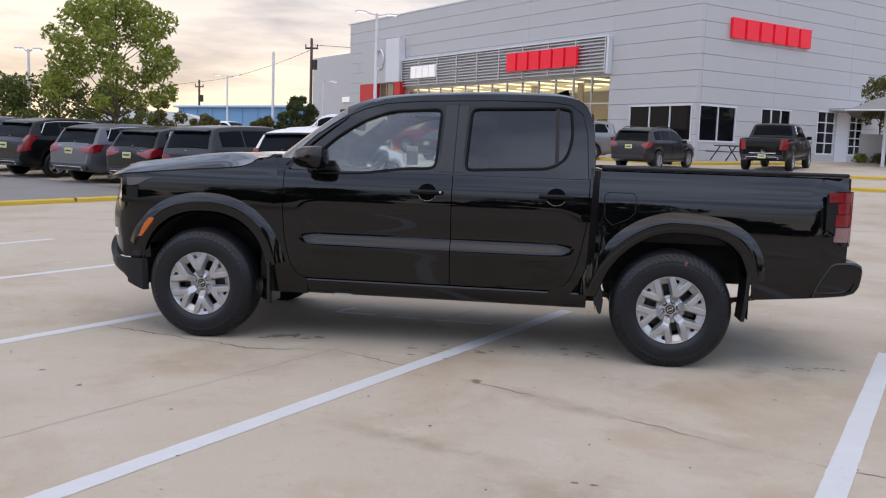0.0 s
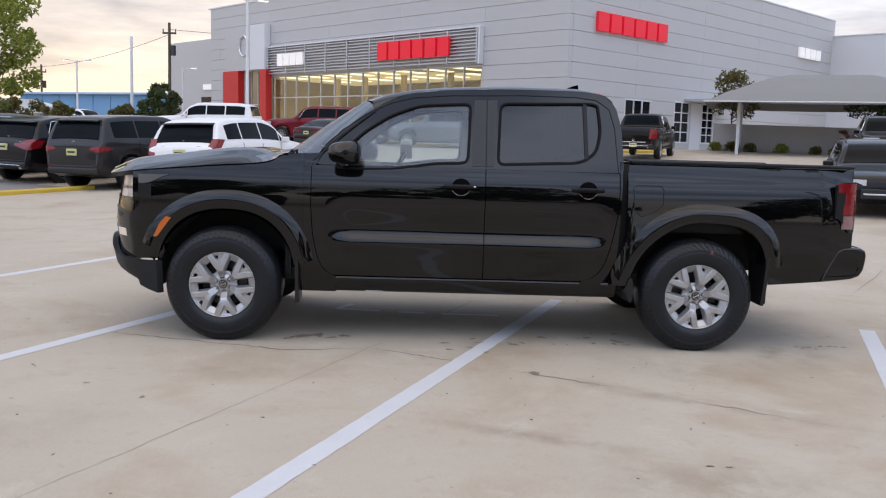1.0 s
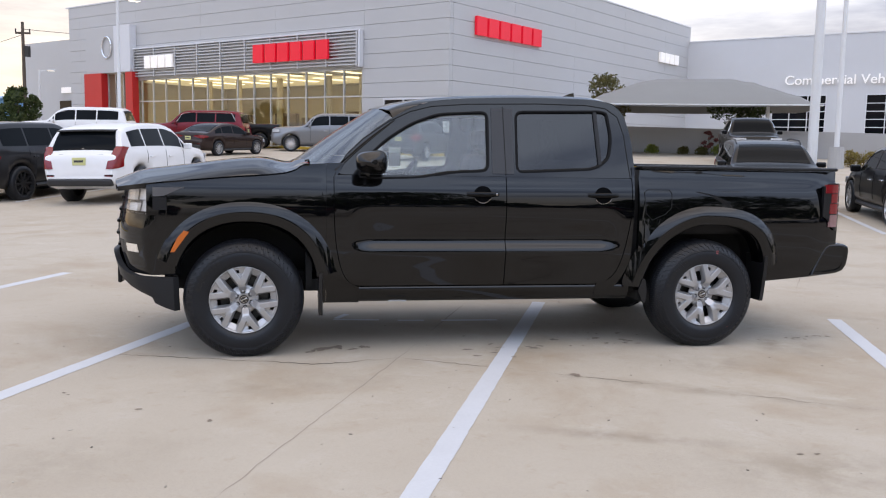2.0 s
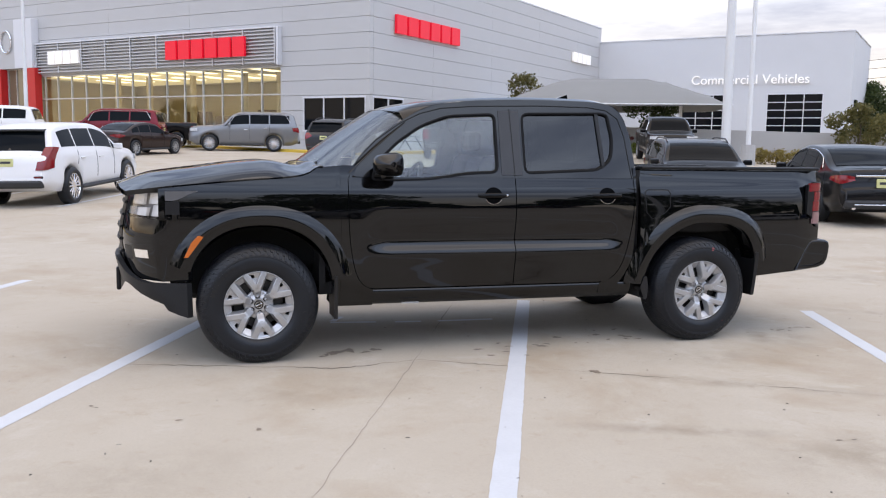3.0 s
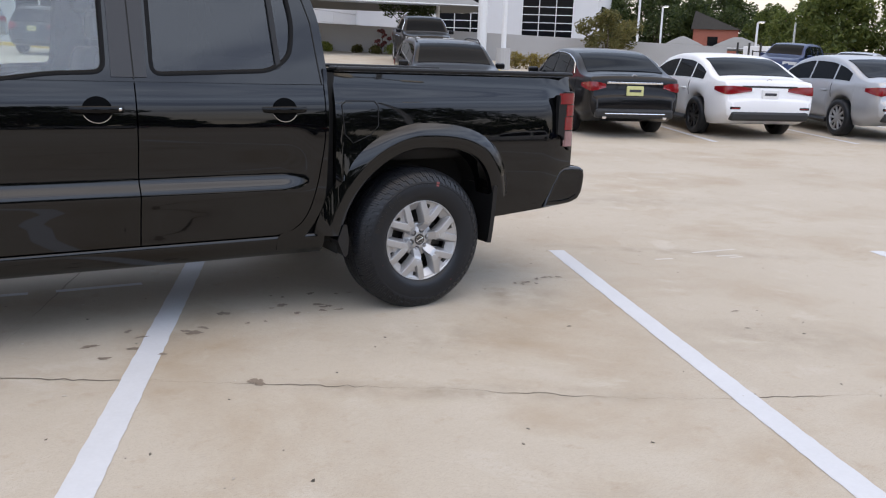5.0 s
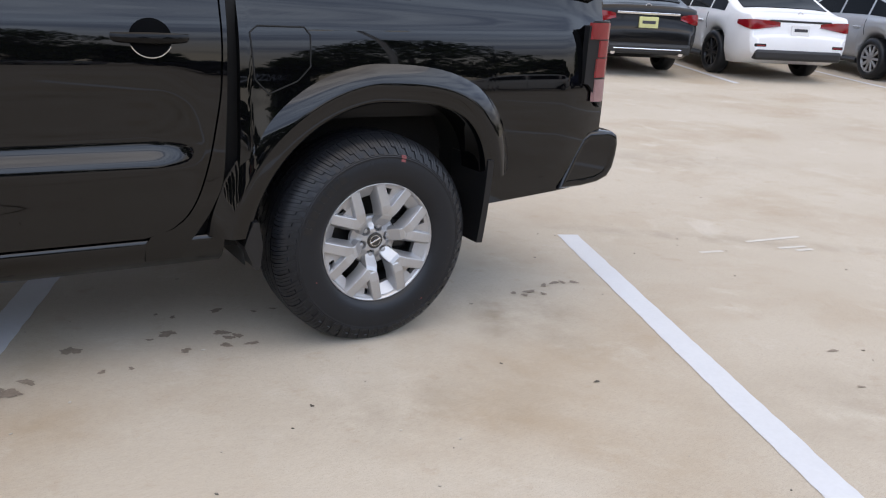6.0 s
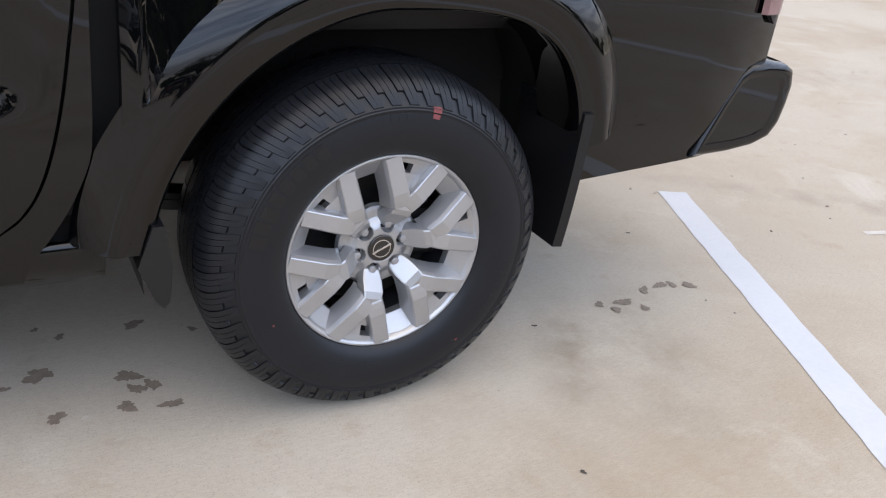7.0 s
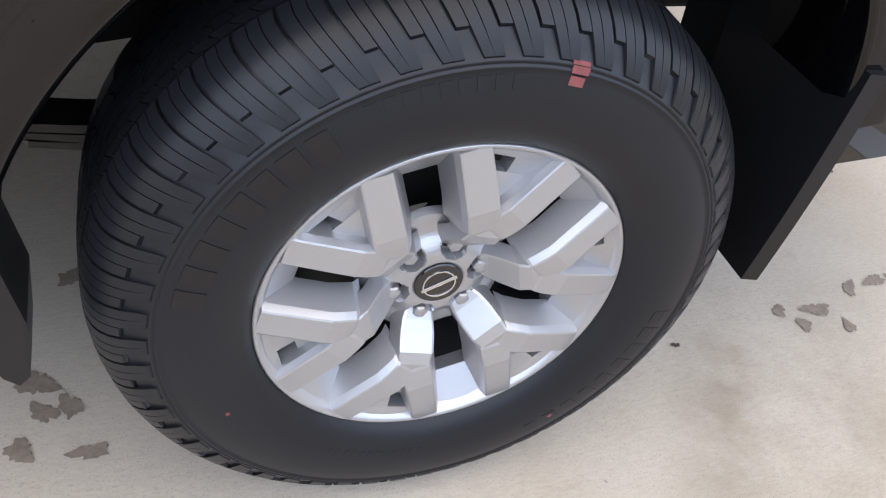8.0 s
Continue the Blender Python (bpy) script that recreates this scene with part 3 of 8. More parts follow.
storefront()
for i, (v, w, h, d) in enumerate(((8.3, 1.7, 2.1, 9.0), (11.5, 2.2, 2.5, 10.5), (15.4, 2.6, 2.7, 10.8), (19.5, 1.6, 2.2, 9.6), (23.0, 2.4, 2.6, 10.8), (26.0, 1.2, 2.4, 9.0), (29.0, 1.6, 2.6, 10.2))):
    bbox("display_wall", (d, v, 0.03), (d + 0.4, v + w, h), mat("brown_display", (0.13, 0.09, 0.055), 0.6, vary=0.2), label="dark brown display wall in the showroom", category="display", kind="thing", bevel=0.03)
for v in (10.2, 13.2, 17.9, 22.2, 25.5):
    ob = mesh_ob("column", tube([(4.5, v, 0.03), (4.5, v, 4.74)], 0.22, 16), ROOM, m=BM)
    tagged(ob, "tan round showroom column", "column", kind="structure")


def small_window(name, along, s0, s1, z0, z1, n, rows=1, at=0.0, material=WIN, frame_mat=PANEL_WHITE):
    """Framed dark glazing set into a wall opening."""
    holder = tagged(empty(name, BM), "dark glazed window with pale metal frame", "window", kind="structure")
    q = lambda d0, a, b, d1, c, e: (((at + d0, a, b), (at + d1, c, e)) if along == "v" else ((a, at + d0, b), (c, at + d1, e)))
    t = 0.06
    for a, b, c, e in ((s0 - 0.06, z1, s1 + 0.06, z1 + 0.09), (s0 - 0.06, z0 - 0.09, s1 + 0.06, z0)):
        part("window_frame", box(*q(-0.03, a, b, 0.1, c, e)), frame_mat, holder)
    for i in range(n + 1):
        s = s0 + (s1 - s0) * i / n
        part("mullion", box(*q(-0.02, s - t / 2, z0, 0.1, s + t / 2, z1)), frame_mat, holder)
    for j in range(1, rows):
        z = z0 + (z1 - z0) * j / rows
        for i in range(n):
            part("glazing_bar", box(*q(-0.015, s0 + (s1 - s0) * i / n + t / 2, z - t / 2, 0.09, s0 + (s1 - s0) * (i + 1) / n - t / 2, z + t / 2)), frame_mat, holder)
    for i in range(n):
        a, b = s0 + (s1 - s0) * i / n + t / 2, s0 + (s1 - s0) * (i + 1) / n - t / 2
        for j in range(rows):
            c, e = z0 + (z1 - z0) * j / rows + (t / 2 if j else 0), z0 + (z1 - z0) * (j + 1) / rows - (t / 2 if j < rows - 1 else 0)
            part("pane", box(*q(0.05, a, c, 0.06, b, e)), material, holder)
    return holder


small_window("window_2", "v", 0.30, 4.50, 1.07, 2.80, 3)
small_window("window_3", "u", 0.30, 3.15, 1.07, 2.80, 2)
small_window("window_4", "u", 5.35, 7.95, 1.3, 2.85, 3)
small_window("window_5", "u", 10.6, 12.3, 0.6, 2.95, 2, 4)
small_window("window_6", "u", 13.9, 15.3, 0.6, 2.95, 2, 5)
bbox("door_1", (12.45, -0.06, 0.02), (13.75, -0.005, 3.0), PANEL_WHITE, label="plain white metal door", category="door", bevel=0.01)
bbox("door_canopy", (11.6, -2.2, 3.05), (16.4, -0.02, 3.22), SLAT, label="flat grey metal door canopy", category="canopy", bevel=0.02)

# slatted sign band over the storefront


def slat_band():
    holder = tagged(empty("sign_band", BM), "silver horizontal slat sign band on the facade", "sign band", kind="structure")
    part("backing", box((-0.06, 6.25, 4.72), (-0.01, 27.85, 6.68)), SLAT, holder)
    for i in range(10):
        z = 4.78 + 0.195 * i
        part("slat", box((-0.30, 6.25, z), (-0.10, 27.85, z + 0.075), 0.012), SLAT, holder)
    for i in range(10):
        v = 6.3 + i * (27.8 - 6.3) / 9
        part("rib", box((-0.36, v - 0.05, 4.72), (-0.302, v + 0.05, 6.68), 0.01), SLAT, holder)
    part("frame", box((-0.34, 6.05, 4.66), (-0.01, 6.2, 6.74), 0.01), PANEL_WHITE, holder)
    part("frame", box((-0.34, 6.2, 6.69), (-0.01, 27.88, 6.78), 0.01), PANEL_WHITE, holder)


slat_band()


def block_sign(name, along, s0, s1, z0, z1, material, n, label, lean, at=-0.5, depth=0.16, weights=None):
    """A maker's sign, kept as plain upright blocks in its colour: one block a letter place."""
    holder = tagged(empty(name, BM), label, "sign", kind="thing")
    w = (s1 - s0) / n
    for i in range(n):
        a = s0 + i * w + 0.06 * w
        b = a + (weights[i] if weights else 0.82) * w
        pts = [(a, z0), (b, z0), (b, z1), (a, z1)]
        bm = bmesh.new()
        P = [((x, at, z) if along == "u" else (at, x, z)) for x, z in pts]
        D = (0, depth, 0) if along == "u" else (depth, 0, 0)
        add_prism(bm, P, D)
        bmesh.ops.recalc_face_normals(bm, faces=bm.faces)
        part("block", bm, material, holder)
    return holder


block_sign("maker_sign", "v", 8.35, 15.0, 5.2, 6.3, RED_SIGN, 6, "red maker sign of raised blocks over the storefront", 0, at=-0.52)
block_sign("maker_sign", "u", 2.15, 9.2, 6.35, 7.35, RED_SIGN, 6, "red maker sign of raised blocks on the side wall", 0, at=-0.2)
block_sign("dealer_sign", "v", 23.1, 26.4, 5.3, 6.15, WHITE_SIGN, 4, "white dealer sign of raised blocks on the slat band", 0, at=-0.50)
block_sign("dealer_sign", "u", 26.9, 30.7, 7.0, 7.75, WHITE_SIGN, 4, "white dealer sign of raised blocks on the side wall", 0, at=-0.2)
# entrance portal: white tower, red columns, glazed door
bbox("portal_panel", (-0.55, 27.9, 5.15), (-0.005, 29.9, 8.45), PANEL_WHITE, label="white portal panel above the entrance", category="panel", bevel=0.02)
bbox("portal_panel", (-0.35, 29.92, 5.15), (-0.005, 33.9, 8.45), PANEL, label="grey portal panel with round badge", category="panel", bevel=0.02)
bbox("portal_column", (-0.55, 27.7, -0.6), (-0.02, 28.55, 5.14), RED_PANEL, label="red entrance portal column", category="column", bevel=0.02)
bbox("portal_column", (-0.55, 31.6, -0.6), (-0.02, 33.9, 5.14), RED_PANEL, label="red entrance portal column", category="column", bevel=0.02)
# the door glass is coloured tan for the lit room behind it
small_window("entrance_door", "v", 28.62, 31.55, 0.05, 5.1, 3, 2, material=mat("lit_door_glass", (0.16, 0.13, 0.085), 0.05, coat=0.6), frame_mat=MULLION)
tagged(mesh_ob("round_badge", tube([(-0.42, 31.0 + 0.6 * math.cos(a), 7.0 + 0.75 * math.sin(a)) for a in np.linspace(0, 2 * math.pi, 25)], 0.06, 6), CHROME, m=BM), "silver ring badge on the portal", "badge")
# lower annex at the far end of the front
bbox("annex_wall", (0.6, 37.02, -1), (12, 45.0, 8.05), PANEL, label="lower grey annex wall", category="wall")
bbox("annex_door", (0.5, 37.6, -0.6), (0.595, 39.3, 3.3), WIN, label="dark service entrance opening", category="door")
tagged(mesh_ob("service_sign", box((0.48, 37.3, 3.9), (0.58, 39.0, 4.35), 0.02), WHITE_SIGN, m=BM), "small white service sign", "sign")

# wing with the vehicle bays
panelled_wall("wing_wall", "v", 19.6, [(-17.7, -13.75, 1.6, 4.55), (-10.95, -7.0, 1.6, 4.55)], "pale grey stucco wing wall", WING_ROOF, False, STUCCO, -19.6, DEEP)
bbox("wing_side", (DEEP + 0.3, -19.6, -1), (DEEP + 12, -19.3, WING_ROOF), STUCCO, label="pale grey stucco wing side wall", category="wall")
bbox("wing_roof", (DEEP + 0.3, -19.3, WING_ROOF - 0.4), (DEEP + 12, -0.01, WING_ROOF - 0.3), STUCCO, label="flat wing roof", category="roof")
bbox("parapet_cap", (DEEP - 0.05, -19.65, WING_ROOF + 0.003), (DEEP + 0.35, -0.05, WING_ROOF + 0.08), PANEL_WHITE, label="pale metal parapet cap", category="trim")
bbox("parapet_cap", (DEEP + 0.36, -19.65, WING_ROOF + 0.003), (DEEP + 12, -19.25, WING_ROOF + 0.08), PANEL_WHITE, label="pale metal parapet cap", category="trim")
small_window("bay_window", "v", -17.7, -13.75, 1.6, 4.55, 3, 5, DEEP)
small_window("bay_window", "v", -10.95, -7.0, 1.6, 4.55, 3, 5, DEEP)
for u0 in (DEEP + 2.0, DEEP + 5.5, DEEP + 9):
    bbox("wing_door", (u0, -19.72, 0.6), (u0 + 1.6, -19.605, 4.2), WIN, label="dark bay door in the wing side", category="door")
txt = bpy.data.curves.new("lettering", "FONT")
txt.body, txt.size, txt.extrude, txt.align_x = "Commercial Vehicles", 1.0, 0.05, "LEFT"
tob = new("lettering", txt)
bpy.context.view_layer.update()
tme = bpy.data.meshes.new_from_object(tob.evaluated_get(bpy.context.evaluated_depsgraph_get()))
bpy.data.objects.remove(tob)
tw = max(v.co.x for v in tme.vertices)
tme.materials.append(WHITE_SIGN)
sign = new("lettering", tme)
sign.matrix_basis = BM @ Matrix.Translation((DEEP - 0.16, -7.9, 5.45)) @ Matrix(((0, 0, -1, 0), (-1, 0, 0, 0), (0, 1, 0, 0), (0, 0, 0, 1))) @ Matrix.Diagonal((8.85 / tw, 1.0, 1, 1))
tagged(sign, "white raised lettering on the wing wall", "sign")

# ---------------------------------------------------------------- the black pickup truck
# x to the rear, origin under the front hub; the near side is y = 0, the truck's middle y = YC
YC = 0.875
CABIN = mat("dark_cabin_trim", (0.035, 0.036, 0.04), 0.7, vary=0.15, scale=6, grain=0.1, grain_scale=150)
SEAT = mat("charcoal_seat_cloth", (0.05, 0.05, 0.055), 0.9, vary=0.15, scale=5, grain=0.15, grain_scale=200)
FLAP = mat("mud_flap_plastic", (0.008, 0.008, 0.009), 0.34, vary=0.15, scale=8)
GREY_PLASTIC = mat("grey_bumper_plastic", (0.016, 0.0165, 0.018), 0.48, vary=0.1, scale=8, grain=0.08, grain_scale=300, bump=0.1, spec=0.3)


def thin_glass(name, tint, ior=1.8):
    """A single pane: tinted see-through with a mirror gloss that grows at grazing angles."""
    m = bpy.data.materials.new(name)
    m.use_nodes = True
    nt = m.node_tree
    nt.nodes.clear()
    clear = nt.nodes.new("ShaderNodeBsdfTransparent")
    clear.inputs[0].default_value = (*tint, 1)
    shine = nt.nodes.new("ShaderNodeBsdfGlossy")
    shine.inputs["Roughness"].default_value = 0.01
    fres = nt.nodes.new("ShaderNodeFresnel")
    fres.inputs["IOR"].default_value = ior
    mix = nt.nodes.new("ShaderNodeMixShader")
    out = nt.nodes.new("ShaderNodeOutputMaterial")
    nt.links.new(fres.outputs[0], mix.inputs[0])
    nt.links.new(clear.outputs[0], mix.inputs[1])
    nt.links.new(shine.outputs[0], mix.inputs[2])
    nt.links.new(mix.outputs[0], out.inputs[0])
    return m


SIDE_GLASS = thin_glass("green_tinted_glass", (0.74, 0.82, 0.81), 2.0)
REAR_GLASS = thin_glass("privacy_tint_glass", (0.05, 0.055, 0.06), 1.64)

truck = tagged(empty("pickup_truck"), "glossy black crew cab pickup truck with silver alloy wheels", "pickup truck")


def flipped(bm):
    """The same mesh mirrored to the far side of the truck."""
    c = bm.copy()
    for v in c.verts:
        v.co.y = 2 * YC - v.co.y
    bmesh.ops.reverse_faces(c, faces=c.faces)
    return c


def pair(name, bm, material, parent=None, label="", smooth=False):
    """A part on the near side and its mirror image on the far side."""
    other = flipped(bm)
    a = part(name, bm, material, parent or truck, label, smooth)
    b = part(name, other, material, parent or truck, label, smooth)
    return a, b


def add_shell(bm, P, off, flip=False):
    """A pressed panel: the outer sheet P[i][j], the same sheet moved by off, and the edges between, with crisp borders."""
    off = Vector(off)
    Q = [[Vector(p) + off for p in row] for row in P]
    add_grid(bm, P, flip)
    add_grid(bm, Q, not flip)
    loops = [[r[0] for r in P], [r[-1] for r in P], list(P[0]), list(P[-1])]
    loops2 = [[r[0] for r in Q], [r[-1] for r in Q], list(Q[0]), list(Q[-1])]
    for k, (a, b) in enumerate(zip(loops, loops2)):
        add_grid(bm, [a, b], flip ^ (k in (0, 3)))


def smoothstep(a, b, v):
    t = min(max((v - a) / (b - a), 0), 1)
    return t * t * (3 - 2 * t)


side_curve = spline([(0.30, 0.090), (0.40, 0.058), (0.50, 0.036), (0.62, 0.018), (0.75, 0.008), (0.90, 0.0055), (0.98, 0.0068), (1.04, 0.0105), (1.09, 0.0165), (1.125, 0.0235), (1.20, 0.046), (1.30, 0.066)])
ledge_curve = spline([(0.55, 0.0), (0.62, -0.004), (0.672, -0.013), (0.692, -0.0135), (0.700, -0.012), (0.765, 0.0240), (0.778, 0.0255), (0.80, 0.025), (0.92, 0.006), (1.0, 0.0)])


def side_y(x, z):
    """How far in the truck's flank lies at a place along it and a height."""
    y = side_curve(z)
    end = smoothstep(0.66, 0.86, x) * (1 - smoothstep(2.42, 2.60, x))
    y += end * ledge_curve(min(max(z, 0.55), 1.0))
    y += 0.10 * max(0, (-0.48 - x) / 0.4) ** 2 + 0.05 * max(0, (x - 4.02) / 0.28) ** 2
    return y


def lin(a, b, n):
    return [a + (b - a) * i / (n - 1) for i in range(n)]


def flank(xl, xr, zb, zt, nu, nv, rows_by="z", off=0.0, dense=None):
    """A flank panel. rows_by 'z': edges xl(z), xr(z) between heights; 'x': heights zb(x), zt(x) between two stations."""
    P = []
    if rows_by == "z":
        zs = dense or lin(zb, zt, nv)
        for i in range(nu):
            u = i / (nu - 1)
            P.append([Vector((xl(z) + (xr(z) - xl(z)) * u, 0, z)) for z in zs])
    else:
        for x in dense or lin(xl, xr, nu):
            P.append([Vector((x, 0, zb(x) + (zt(x) - zb(x)) * j / (nv - 1))) for j in range(nv)])
    for row in P:
        for p in row:
            p.y = side_y(p.x, p.z) + off
    return P


# ---- front fender, doors, cab corner, bed side
hood_line = spline([(-0.80, 1.100), (-0.58, 1.131), (-0.33, 1.156), (-0.06, 1.180), (0.16, 1.196), (0.26, 1.208), (0.33, 1.229), (0.385, 1.264), (0.58, 1.287)])


def arch(xc, rx, rz, zc=0.425, fore=0, aft=0):
    def z(x):
        t = (x - xc) / rx
        e = fore if t < 0 else aft
        if e:
            return zc + rz * max(0, 1 - abs(t) ** e) ** (1 / e)
        return zc + rz * math.sqrt(max(0, 1 - abs(t) ** 2.3)) if abs(t) < 1 else zc
    return z


front_in, rear_in = arch(0.015, 0.49, 0.505), arch(3.20, 0.505, 0.497, fore=1.78, aft=3.3)


def stations(x0, x1, n, sharp):
    """Stations along x, packed near the given places."""
    s = set(np.round(lin(x0, x1, n), 4))
    for c in sharp:
        for d in (0.002, 0.006, 0.014, 0.03, 0.05):
            for q in (c - d, c + d):
                if x0 < q < x1:
                    s.add(round(q, 4))
    return sorted(s)


def fender_bottom(x):
    if x < -0.475:
        return 0.93
    if x < 0.505:
        return front_in(x)
    return 0.345


door_front = spline([(0.455, 0.760), (0.47, 0.715), (0.50, 0.675), (0.56, 0.640), (0.66, 0.612), (0.80, 0.592), (1.0, 0.583), (1.19, 0.583)])
bm = bmesh.new()
add_shell(bm, flank(-0.60, 0.53, fender_bottom, lambda x: min(hood_line(x) - 0.006, 1.285), 60, 24, "x", dense=stations(-0.60, 0.53, 46, (-0.475, 0.505))), (0, 0.02, 0))
pair("front_fender", bm, PAINT, smooth=True)
# the strip of fender between the arch and the door, cut to the door's edge
zs_f = lin(0.345, 1.19, 40)
bm = bmesh.new()
add_shell(bm, flank(lambda z: 0.531, lambda z: (door_front(z) if z > 0.455 else 0.755) - 0.005, 0, 0, 6, 0, dense=zs_f), (0, 0.02, 0))
pair("fender_edge", bm, PAINT, smooth=True)
bm = bmesh.new()
add_shell(bm, flank(lambda z: 0.531, lambda z: 0.60 + (z - 1.19) * 0.55, 0, 0, 6, 0, dense=lin(1.1905, 1.278, 8)), (0, 0.02, 0))
pair("cowl_side", bm, PAINT, smooth=True)

belt = 1.200
zs_d = [0.462, 0.466, 0.475, 0.49, 0.52] + lin(0.55, 0.66, 6) + lin(0.67, 0.80, 14) + lin(0.82, 1.0, 9) + lin(1.02, belt, 12)
bm = bmesh.new()
add_shell(bm, flank(lambda z: door_front(z) if z > 0.462 else 0.765, lambda z: 1.742, 0, 0, 60, 0, dense=zs_d), (0, 0.025, 0))
fd = pair("front_door", bm, PAINT, smooth=True)
door_rear = spline([(0.462, 2.40), (0.475, 2.455), (0.50, 2.505), (0.56, 2.552), (0.66, 2.588), (0.80, 2.618), (0.95, 2.640), (1.1, 2.646), (1.22, 2.646)])
bm = bmesh.new()
add_shell(bm, flank(lambda z: 1.748, door_rear, 0, 0, 50, 0, dense=zs_d), (0, 0.025, 0))
rd = pair("rear_door", bm, PAINT, smooth=True)
bm = bmesh.new()
cab_edge = spline([(0.38, 2.520), (0.42, 2.535), (0.46, 2.563), (0.56, 2.620), (0.644, 2.648), (0.80, 2.656), (1.05, 2.664), (1.28, 2.672)])
add_shell(bm, flank(lambda z: (door_rear(z) if z > 0.463 else 2.40) + 0.006, cab_edge, 0, 0, 8, 0, dense=lin(0.38, 1.0, 30) + lin(1.02, 1.28, 10)), (0, 0.03, 0))
pair("cab_corner", bm, PAINT, smooth=True)
# rocker under the doors
bm = bmesh.new()
rock = [[Vector((x, side_curve(z) + (0.004 if z > 0.44 else 0.0) + d, z)) for z, d in ((0.456, 0.012), (0.452, 0.0), (0.43, 0.0), (0.40, 0.004), (0.37, 0.012), (0.345, 0.04), (0.335, 0.10), (0.335, 0.25))] for x in lin(0.535, 2.66, 26)]
add_grid(bm, rock, True)
pair("rocker_panel", bm, PAINT, smooth=True)
part("step_tag", box((0.95, 0.056, 0.351), (1.07, 0.066, 0.360)), mat("grey_strip", (0.30, 0.30, 0.30), 0.5), truck, "small silver strip under the sill")

# bed side: behind the gap
bed_top = 1.268


def bed_bottom(x):
    if 2.735 < x < 3.705:
        return rear_in(x)
    if x <= 2.735:
        return 0.420
    return 0.470 + 0.09 * max(0, x - 3.72)


bed_edge = spline([(0.42, 2.588), (0.44, 2.598), (0.557, 2.661), (0.626, 2.688), (0.70, 2.697), (0.80, 2.702), (0.925, 2.706), (1.27, 2.712)])


def bed_y(x, z):
    """The bed's flank: a pressed shoulder above, and ahead of the wheel a swell that runs into the flare."""
    y = side_y(x, z) + 0.010 + 0.060 * max(0.0, z - 0.90) ** 1.15
    swell = smoothstep(0.96, 0.68, z) * smoothstep(2.58, 2.78, x) * (1 - smoothstep(2.84, 3.05, x))
    return y + (-0.0150 - y) * swell


bm = bmesh.new()
P = flank(2.7005, 4.265, bed_bottom, lambda x: bed_top, 90, 40, "x", dense=sorted(set(lin(2.7005, 2.80, 14)) | set(stations(2.80, 4.265, 80, (3.705,)))))
for row in P:
    for p in row:
        # the front edge runs forwards towards the sill
        p.x += (bed_edge(p.z) - 2.7005) * smoothstep(2.800, 2.7005, p.x)
        p.y = bed_y(p.x, p.z)
add_shell(bm, P, (0, 0.03, 0))
pair("bed_side", bm, PAINT, smooth=True)
# bed rail cap and tonneau ridge
bm = bmesh.new()
add_box(bm, (2.72, 0.055, bed_top + 0.003), (4.25, 0.16, bed_top + 0.028), 0.012)
pair("bed_rail", bm, PLASTIC)
part("bed_liner", box((2.74, 0.20, 0.80), (4.2, 1.55, 0.83)), PLASTIC, truck, "black bed floor")
bm = box((2.74, 0.165, 0.82), (4.2, 0.20, bed_top))
pair("bed_wall", bm, PLASTIC)
part("bed_front", box((2.725, 0.09, 0.60), (2.75, 1.66, bed_top + 0.01)), PAINT, truck)
# dark blocks that stand in for the shade between cab and bed
part("gap_shade", box((2.656, 0.075, 0.45), (2.716, 1.675, 1.262)), DARK, truck)
part("gap_shade", box((2.545, 0.085, 0.40), (2.72, 1.665, 0.66)), DARK, truck)
part("cab_back", box((2.60, 0.10, 0.45), (2.655, 1.65, 1.27)), DARK, truck)
bm = bmesh.new()
add_box(bm, (4.235, 0.13, 0.66), (4.285, 1.62, bed_top + 0.005), 0.015)
part("tailgate", bm, PAINT, truck)
# fuel flap outline
loop = [(2.745, 1.105), (2.755, 0.96), (2.80, 0.915), (2.90, 0.955), (2.945, 1.00), (2.95, 1.10), (2.93, 1.125), (2.77, 1.125)]
loop = loop + loop[:1]
bm = bmesh.new()
pts = []
for (x0, z0), (x1, z1) in zip(loop, loop[1:]):
    pts += [(x0 + (x1 - x0) * i / 5, z0 + (z1 - z0) * i / 5) for i in range(5)]
add_tube(bm, [(x, bed_y(x, z) - 0.0012, z) for x, z in pts + pts[:1]], [0.0026] * (len(pts) + 1), 5)
part("fuel_flap_seam", bm, DARK, truck)

# ---- wheel arch flares: a broad face that leans out to a crisp fold, and a shoulder that falls back to the panel
LIP = ((-0.004, 0.16), (-0.004, 0.03), (-0.002, -0.002), (0.002, -0.0080), (0.008, -0.0105), (0.030, -0.0140), (0.052, -0.0172), (0.059, -0.0178), (0.065, -0.0174), (0.071, -0.0158))
SHOULDER_END = 0.134


